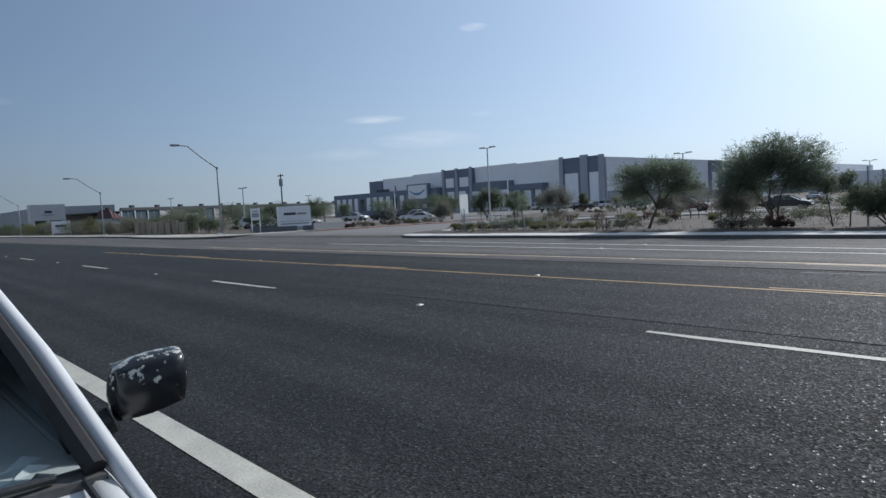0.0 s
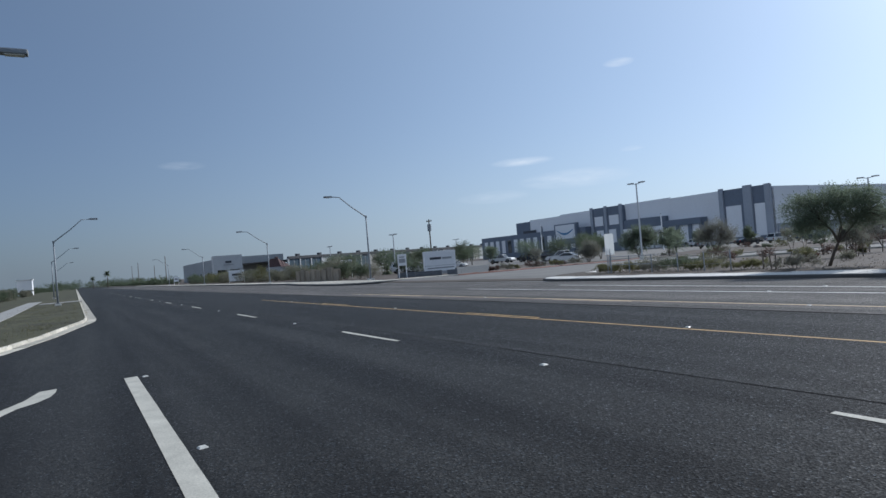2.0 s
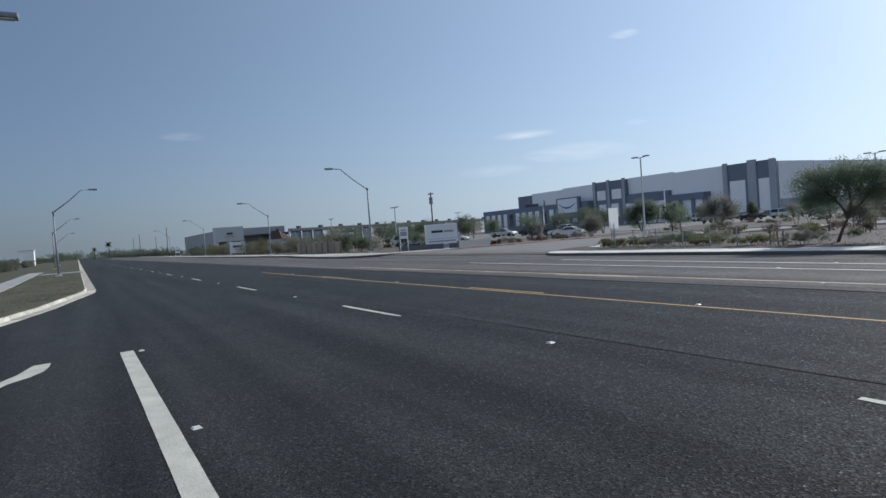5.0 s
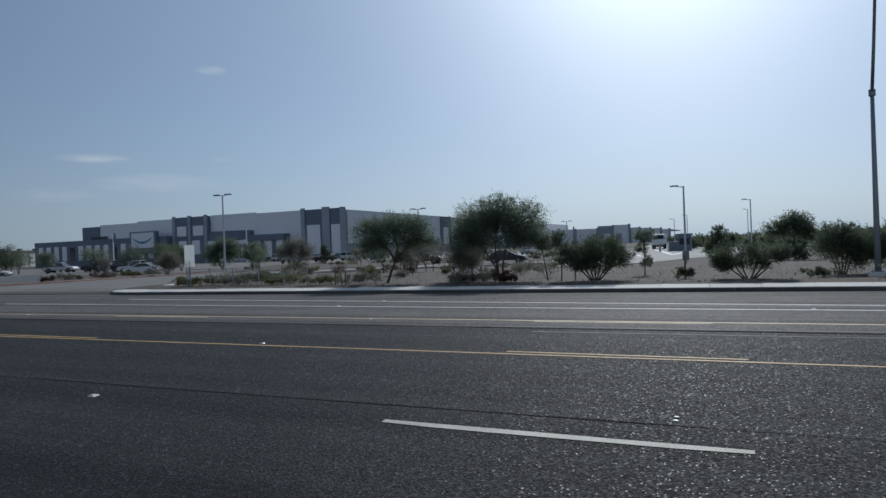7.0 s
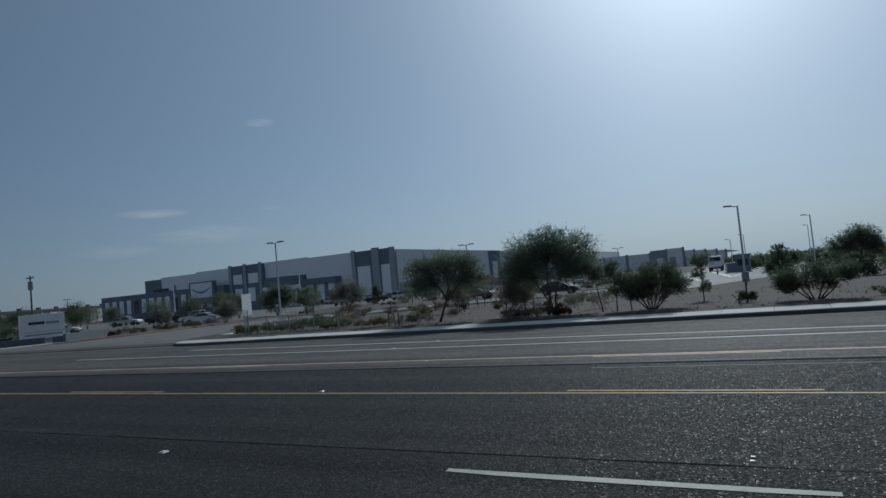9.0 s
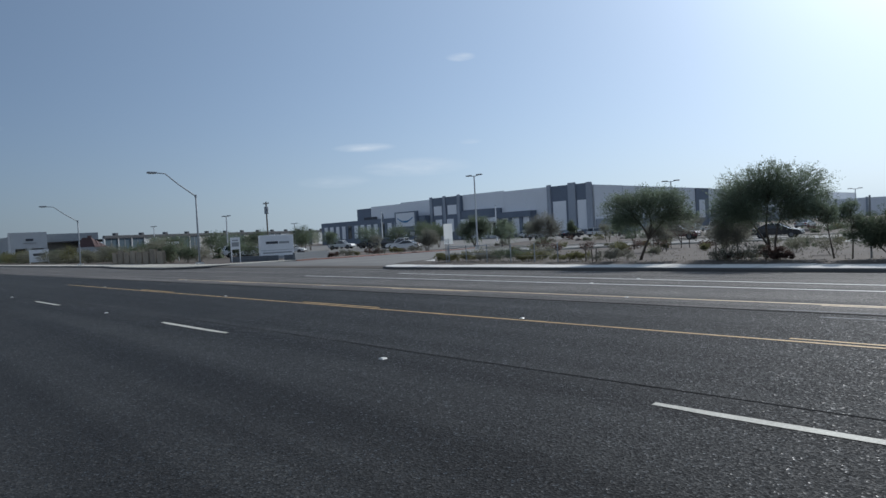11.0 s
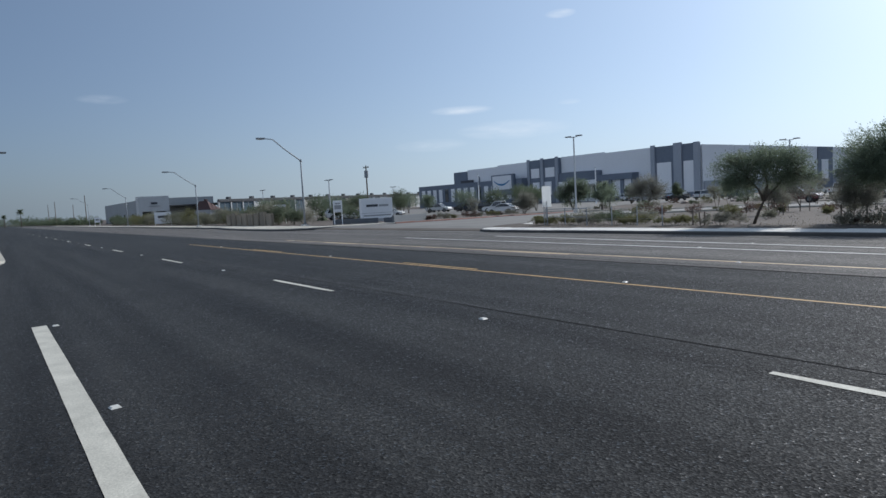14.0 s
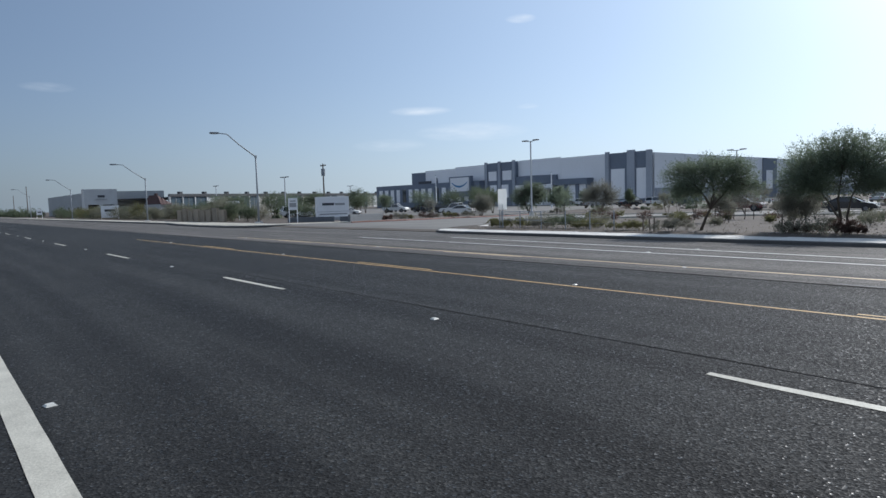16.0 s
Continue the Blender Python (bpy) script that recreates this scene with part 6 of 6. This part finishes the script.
def far_scrub():
    """Hazy belts of scrub and trees at the edge of sight."""
    rng = np.random.default_rng(3)
    belts = [(-700, -260, 26, 40, 1.6, 3.2, 110), (-700, -300, -60, -14, 2.0, 4.5, 90), (-280, -90, -40, -12, 1.2, 2.6, 60), (-6, 70, 115, 160, 1.5, 2.6, 90), (4, 40, 56, 100, 0.8, 1.6, 70), (-20, 200, 250, 400, 2, 4, 90), (-190, -100, 28, 44, 1.0, 2.0, 60), (-760, -480, -20, 60, 5, 8, 70)]
    for i, (xa, xb, ya, yb, h0, h1, n) in enumerate(belts):
        c = np.column_stack([rng.uniform(xa, xb, n), rng.uniform(ya, yb, n), np.zeros(n)])
        h = rng.uniform(h0, h1, n)
        c[:, 2] = np.where(c[:, 1] > 25, -0.6, -0.1) + h * 0.42
        leaf = leaf_mesh("scrub", c, h * 0.75, n * 640, 0.26 if abs(xa) > 250 or i in (3, 5) else 0.16, LEAF_DARK if i in (0, 1, 3, 4, 5, 7) else LEAF_GREY, None, 200 + i, flat=0.62, belt=True, reach=3)
        tagged(leaf, "distant belt of dusty green desert scrub", "scrub", kind="stuff")


far_scrub()


def near_grass():
    """Thin uneven tufts over the near verge."""
    rng = np.random.default_rng(21)
    verts, faces = [], []
    tufts = np.column_stack([rng.uniform(-70, -15, 900), rng.uniform(-9, 0.4, 900)])
    for tx, ty in tufts:
        edge = -4.3 + max(0.0, min(4.3, (-15 - tx) * 0.205))
        if ty > edge or math.sin(tx * 0.9) + math.cos(ty * 1.7 + tx * 0.3) < -0.3 or (tx < -30 and -5.6 < ty < -3.8):
            continue
        for _ in range(16):
            px, py = tx + rng.normal(0, 0.16), ty + rng.normal(0, 0.14)
            h, a, w = rng.uniform(0.03, 0.10), rng.uniform(0, 6.28), rng.uniform(0.004, 0.010)
            lx, ly = rng.normal(0, 0.05, 2)
            b = len(verts)
            verts += [(px - w * math.cos(a), py - w * math.sin(a), -0.12), (px + w * math.cos(a), py + w * math.sin(a), -0.12), (px + lx, py + ly, -0.02 + h)]
            faces.append((b, b + 1, b + 2))
    me = bpy.data.meshes.new("verge_grass")
    me.from_pydata(verts, [], faces)
    me.materials.append(GRASS)
    tagged(new("verge_grass", me), "thin olive grass tufts on the near verge", "grass", kind="stuff")


near_grass()


def scatter():
    """Stones and straw on the gravel."""
    rng = np.random.default_rng(9)
    n = 2600
    x = rng.uniform(-60, 30, n)
    y = 24.3 + 40 * rng.uniform(0, 1, n) ** 2
    keep = ~((x < -28) & (x > -62) & (y < 66))
    x, y = x[keep], y[keep]
    tips, verts, faces = [], [], []
    for px, py in zip(x, y):
        s = rng.uniform(0.02, 0.075)
        z = land_z(py)
        b = len(verts)
        a = rng.uniform(0, 6.28, 5)
        for k in range(5):
            verts.append((px + s * math.cos(k * 1.257 + a[0]) * rng.uniform(0.7, 1.2), py + s * math.sin(k * 1.257 + a[0]) * rng.uniform(0.7, 1.2), z - 0.01))
        verts.append((px + rng.uniform(-0.3, 0.3) * s, py, z + s * rng.uniform(0.5, 0.9)))
        faces += [(b + k, b + (k + 1) % 5, b + 5) for k in range(5)]
    me = bpy.data.meshes.new("gravel_stones")
    me.from_pydata(verts, [], faces)
    me.materials.append(ROCK)
    tagged(new("gravel_stones", me), "loose tan stones strewn over the gravel", "stones", kind="stuff")
    verts, faces = [], []
    for _ in range(6000):
        if rng.uniform() < 0.55:
            px, py = rng.uniform(-27, 24), 24.2 + 14 * rng.uniform() ** 2
            z = land_z(py)
        else:
            px, py, z = rng.uniform(-100, -22), rng.uniform(-4.5, 0.6), -0.02
            edge = -1.7 + (-22 - px) * 0.17
            if px > -37 and py > min(0.5, edge):
                continue
        h, a, w = rng.uniform(0.04, 0.13), rng.uniform(0, 6.28), rng.uniform(0.003, 0.009)
        lx, ly = rng.normal(0, 0.05, 2)
        b = len(verts)
        verts += [(px - w * math.cos(a), py - w * math.sin(a), z - 0.01), (px + w * math.cos(a), py + w * math.sin(a), z - 0.01), (px + lx, py + ly, z + h)]
        faces.append((b, b + 1, b + 2))
    me = bpy.data.meshes.new("dry_grass")
    me.from_pydata(verts, [], faces)
    me.materials.append(STRAW)
    tagged(new("dry_grass", me), "sparse dry straw-coloured grass on the verges", "grass", kind="stuff")


scatter()

# small shrubs over the gravel before the car park
rng = random.Random(77)
for i, (x, y, w) in enumerate(((-28.9, 40.7, 1.3), (-27.9, 43.8, 1.6), (-25.0, 46.6, 1.5), (-23.1, 46.3, 1.4), (-33.6, 45.5, 2.2), (-18.0, 42.7, 1.2), (-20.5, 36.5, 0.9), (-31.0, 38.5, 1.0))):
    plant("shrub", x, y, w * 0.42, w, 0.0, LEAF_BROWN, 0.04, 1300, "low dark red-brown shrub on bare gravel", "shrub", 600 + i, stems=4, stem_r=0.015, clumps=14)
for i in range(46):
    f = rng.uniform(0, 1)
    x, y = -60 + 45 * f + rng.uniform(-3, 3), rng.uniform(79, 99) - (10 if f < 0.25 else 0)
    k, w = rng.choice("bgood"), rng.uniform(0.8, 2.4)
    lobed("shrub", x, y, [(-w * 0.15, w * 0.24, w * 0.36, w * 0.26, 0), (w * 0.2, w * 0.2, w * 0.3, w * 0.22, 0.05)], [[(0, 0, -0.05), (0.05, 0, w * 0.1), (0.1, 0, w * 0.25)]],
          {"b": LEAF_BROWN, "g": LEAF_DUST, "o": LEAF_OLIVE, "d": LEAF_DARK}[k], 0.05, 1500, {"b": "low red-brown shrub on the gravel island", "g": "low dusty grey shrub on the gravel island", "o": "low olive shrub on the gravel island", "d": "low dark green shrub on the gravel island"}[k], "shrub", 700 + i, 0.02, 0.45, clumps=14)
for i in range(30):
    x, y, w = rng.uniform(-56, -16), rng.uniform(78, 98), rng.uniform(0.25, 0.7)
    rock = bmesh.new()
    bmesh.ops.create_icosphere(rock, subdivisions=2, radius=w)
    for v in rock.verts:
        v.co *= rng.uniform(0.82, 1.1)
        v.co.z *= 0.6
    rock = tagged(part("boulder", rock, ROCK), "pale tan boulder on the gravel island", "boulder", "island boulders")
    rock.matrix_world = pose(x, y, land_z(y) + 0.12 + w * 0.25, rz=rng.uniform(0, 360))
for i in range(34):
    x, y = rng.uniform(-52, -2), rng.uniform(29, 60)
    if x < -30 - (y - 22) * 0.45 or (y > 52 and x > -16) or (x > -17 and y < 36):
        continue
    k = rng.choice("ggo")
    w = rng.uniform(0.5, 1.2)
    plant("shrub", x, y, w * rng.uniform(0.4, 0.75), w, 0.0, LEAF_OLIVE if k == "o" else LEAF_GREY, 0.045, 900, "low olive desert shrub on gravel" if k == "o" else "low dry grey desert shrub on gravel", "shrub", 300 + i, stems=4, stem_r=0.015, clumps=14)
for i, (x, y, h, w) in enumerate(((-36, 44, 2.6, 2.0), (-31, 52, 2.4, 1.8), (-24, 44, 2.2, 1.6), (-19, 38, 1.9, 1.5), (-38, 66, 3.2, 2.4), (-29, 66, 3.0, 2.2), (-22, 58, 2.6, 2.2), (-17, 47, 2.0, 1.5))):
    plant("tree", x, y, h, w, 0.7, LEAF_GREY if i % 2 else LEAF, 0.05, 2400, "thin young desert tree in the gravel", "tree", 400 + i, stems=2, stem_r=0.03, clumps=16)

for i, (x, y, w, h) in enumerate(((-290, -39, 16, 15.5), (-282, -33.5, 9, 14.0), (-272, -28.5, 8, 11.5), (-300, -17.0, 8, 6.0))):
    b = thing("house", pose(x, y, -0.1), "low white building beyond the dry verge", "building")
    part("wall", box(-w / 2, w / 2, -2.5, 2.5, 0, h), PANEL_WHITE, b)
    part("roof", box(-w / 2 - 0.3, w / 2 + 0.3, -2.8, 2.8, h, h + 0.3, 0.03), ROOF, b)
    for k in (-1, 1):
        part("window", box(w / 2, w / 2 + 0.04, k * 1.2 - 0.5, k * 1.2 + 0.5, 1.0, 2.0), WINDOW, b)
rng = random.Random(55)
for i in range(20):
    x, y = -62 - i * 6 + rng.uniform(-2, 2), rng.uniform(-13, -7.5) - i * 0.25
    plant("shrub", x, y, rng.uniform(1.2, 2.4), rng.uniform(2.5, 4.5), 0.1, LEAF_DARK if i % 3 else LEAF_OLIVE, 0.08, 2200, "dark green shrub beyond the near footpath", "shrub", 500 + i, stems=4, stem_r=0.03, clumps=18, z=-0.1)
for i, (x, y, h, w) in enumerate(((-96, 38, 3.4, 3.4), (-101, 41, 3.8, 4.0), (-91, 36, 2.4, 2.6), (-118, 44, 4.2, 4.6), (-128, 50, 4.4, 4.6), (-84, 34, 1.8, 2.6), (-108, 38, 2.8, 3.6), (-76, 38, 2.0, 2.4))):
    plant("tree", x, y, h, w, 0.5, LEAF if i % 2 else LEAF_DARK, 0.07, 6500, "leafy green tree behind the far verge", "tree", 540 + i, stems=2, stem_r=0.06, clumps=22)
for x, y, rz, paint, kind, label in ((-88, 44.5, 72, CAR_WHITE, "suv", "white car parked behind the shrubs"), (-94, 51, 70, CAR_BLACK, "sedan", "black saloon parked behind the shrubs"), (-100, 56, 68, CAR_WHITE, "pickup", "white pickup parked behind the shrubs")):
    car(x, y, rz, paint, kind, label)
m = thing("marker_post", pose(-52, -4.6, -0.05), "short white marker post on the verge", "post")
part("post_body", box(-0.06, 0.06, -0.06, 0.06, 0, 1.1, 0.02), SIGN_WHITE, m)
part("post_band", box(-0.065, 0.065, -0.065, 0.065, 0.8, 0.95), SIGN_GREY, m)


# ---- the parked car at the roadside ----
def parked_car():
    c = thing("parked_car", pose(-1.75, -1.38, -0.2), "white car with flaking black door mirrors parked on the roadside", "car")
    hw = 0.90
    side = [(-2.2, 0.4), (-2.25, 0.85), (-2.15, 1.12), (1.0, 1.15), (1.10, 1.15), (2.05, 0.98), (2.2, 0.75), (2.2, 0.4)]
    bm = prism(side, -hw, hw, bevel=0.05)
    for v in bm.verts:
        if v.co.z > 0.8:
            v.co.y *= 0.885
    body = part("body", bm, CAR_WHITE, c)
    # bonnet, gently domed, with a shut line beside the wing
    bm = bmesh.new()
    grid = []
    for i in range(7):
        f = i / 6
        x = 1.09 + 1.05 * f
        row = []
        for k in range(9):
            u = -1 + 2 * k / 8
            row.append(bm.verts.new((x, u * 0.735, 1.178 - 0.18 * f ** 1.6 - 0.035 * u * u)))
        grid.append(row)
    for a, b in zip(grid, grid[1:]):
        for k in range(8):
            bm.faces.new((a[k], a[k + 1], b[k + 1], b[k]))
    hood = part("bonnet", bm, CAR_WHITE, c, smooth=True)
    sol = hood.modifiers.new("thickness", "SOLIDIFY")
    sol.thickness, sol.offset = 0.02, -1
    foot, top = (1.05, 0.832, 1.175), (0.33, 0.69, 1.598)
    # windscreen
    bm = bmesh.new()
    a, b = [], []
    for k in range(9):
        u = -1 + 2 * k / 8
        a.append(bm.verts.new((foot[0] + 0.10 * (1 - u * u), u * (foot[1] - 0.05), foot[2] + 0.005)))
        b.append(bm.verts.new((top[0] + 0.08 * (1 - u * u), u * (top[1] - 0.05), top[2] + 0.02)))
    for k in range(8):
        bm.faces.new((a[k], a[k + 1], b[k + 1], b[k]))
    ws = part("windscreen", bm, SCREEN, c, "clear windscreen", smooth=True)
    ws.visible_shadow = False
    for s in (-1, 1):
        def at(p, dx=0.0, dy=0.0, dz=0.0):
            return (p[0] + dx, s * (p[1] + dy), p[2] + dz)
        pil = part("pillar", tube([at(foot, 0.45, 0.012, -0.115), at(foot, 0.10, 0.006, -0.034), at(foot), at(((foot[0] + top[0]) / 2, (foot[1] + top[1]) / 2 + 0.006, (foot[2] + top[2]) / 2 + 0.015)), at(top), at((-0.3, 0.68, 1.65))], [0.018, 0.021, 0.022, 0.022, 0.024, 0.036], 12), CAR_WHITE, c, "white windscreen pillar", smooth=True)
        part("seal", tube([at(foot, 0.015, -0.05, 0.005), at(((foot[0] + top[0]) / 2, (foot[1] + top[1]) / 2, (foot[2] + top[2]) / 2), 0.02, -0.045, 0.014), at(top, 0.02, -0.045, 0.01)], 0.025, 8), RUBBER, pil, "black rubber seal")
        bm = bmesh.new()
        bm.faces.new([bm.verts.new(v) for v in ((1.0, s * 0.80, 1.10), (-1.9, s * 0.80, 1.10), (-1.7, s * 0.67, 1.60), (0.25, s * 0.67, 1.60))])
        sw = part("side_window", bm, CAR_GLASS, c)
        sw.modifiers.new("thickness", "SOLIDIFY").thickness = 0.012
        part("roof_rail", tube([(0.33, s * 0.69, 1.585), (-0.4, s * 0.70, 1.655), (-1.7, s * 0.70, 1.62), (-2.1, s * 0.74, 1.15)], 0.045, 8), CAR_WHITE, c, smooth=True)
        part("wing_edge", tube([(1.0, s * 0.785, 1.122), (1.5, s * 0.775, 1.085), (2.05, s * 0.73, 0.96)], 0.045, 8), CAR_WHITE, c, smooth=True)
        part("shut_line", tube([(1.07, s * 0.752, 1.163), (1.5, s * 0.745, 1.13), (2.08, s * 0.70, 0.985)], 0.008, 6), TRIM, c)
        for xx in (-1.35, 1.4):
            wheel(c, xx, s * (hw - 0.10), 0.35)
            part("wheel_arch", tube([(xx, s * (hw - 0.03), 0.35), (xx, s * (hw + 0.006), 0.35)], 0.41, 18), TRIM, c)
        part("headlight", box(2.05, 2.19, s * 0.6 - 0.2, s * 0.6 + 0.2, 0.72, 0.9, 0.03), LENS, c)
        part("tail_light", box(-2.26, -2.15, s * 0.72 - 0.12, s * 0.72 + 0.12, 0.8, 1.05, 0.02), RED_LENS, c)
        # mirror: a rounded shell on a short foot
        bm = bmesh.new()
        bmesh.ops.create_cube(bm, size=1)
        bmesh.ops.subdivide_edges(bm, edges=bm.edges, cuts=5, use_grid_fill=True)
        for v in bm.verts:
            p = v.co * 2
            n = Vector((math.copysign(abs(p.x) ** 0.9, p.x), p.y, p.z))
            sph = n.normalized() * max(abs(p.x), abs(p.y), abs(p.z))
            q = p.lerp(sph, 0.52)
            front = 0.5 + 0.5 * q.x
            v.co = Vector((q.x * 0.075, q.y * 0.112 * (1 - 0.10 * front), q.z * 0.092 * (1 - 0.16 * front) + 0.016 * q.y * s))
        shell = part("mirror", bm, FLAKED, c, "flaking black door mirror shell", smooth=True)
        shell.matrix_basis = pose(0.80, s * 0.995, 1.285, rz=s * -8)
        part("mirror_glass", box(-0.074, -0.068, -0.085, 0.085, -0.06, 0.06, 0.003), CHROME, shell, "mirror glass")
        part("mirror_foot", tube([(0.02, -s * 0.10, -0.075), (0.015, -s * 0.17, -0.10), (0.0, -s * 0.20, -0.115)], [0.038, 0.036, 0.05], 10), TRIM, shell, "black mirror foot", smooth=True)
    part("roof", box(-1.75, 0.20, -0.68, 0.68, 1.60, 1.665, 0.03), CAR_WHITE, c)
    part("rear_window", slab([(-2.14, -0.68), (-1.72, -0.66), (-1.72, 0.66), (-2.14, 0.68)], 1.12, 1.2), CAR_GLASS, c)
    part("tailgate", prism([(-2.16, 1.1), (-1.75, 1.62), (-1.70, 1.62), (-2.05, 1.1)], -0.68, 0.68), CAR_GLASS, c)
    part("dashboard", box(0.5, 1.04, -0.74, 0.74, 0.98, 1.10, 0.03), INTERIOR, c, "dark dashboard")
    part("seat", box(-0.5, 0.05, 0.12, 0.62, 0.7, 1.3, 0.08), INTERIOR, c)
    part("seat", box(-0.5, 0.05, -0.62, -0.12, 0.7, 1.3, 0.08), INTERIOR, c)
    bm = bmesh.new()
    prev = None
    for i in range(6):
        x = 0.74 + 0.04 * i
        cur = [bm.verts.new((x, 0.55 + 0.045 * k, 1.118 + 0.016 * ((i * 2 + k * 3) % 4))) for k in range(5)]
        if prev:
            for k in range(4):
                bm.faces.new((prev[k], prev[k + 1], cur[k + 1], cur[k]))
        prev = cur
    part("paper", bm, PAPER, c, "crumpled paper on the dashboard")
    part("cowl", prism([(0.99, 1.12), (1.01, 1.172), (1.085, 1.168), (1.10, 1.12)], -0.80, 0.80), GREY_COWL, c, "dusty grey scuttle panel")
    part("wiper", tube([(1.06, 0.70, 1.182), (1.10, 0.30, 1.206), (1.12, -0.1, 1.21)], 0.010, 6), TRIM, c)
    part("grille", box(2.17, 2.215, -0.45, 0.45, 0.55, 0.85, 0.02), TRIM, c)
    part("bumper", box(2.08, 2.26, -0.86, 0.86, 0.34, 0.60, 0.05), CAR_WHITE, c)
    part("bumper", box(-2.32, -2.12, -0.86, 0.86, 0.36, 0.65, 0.05), CAR_WHITE, c)


parked_car()
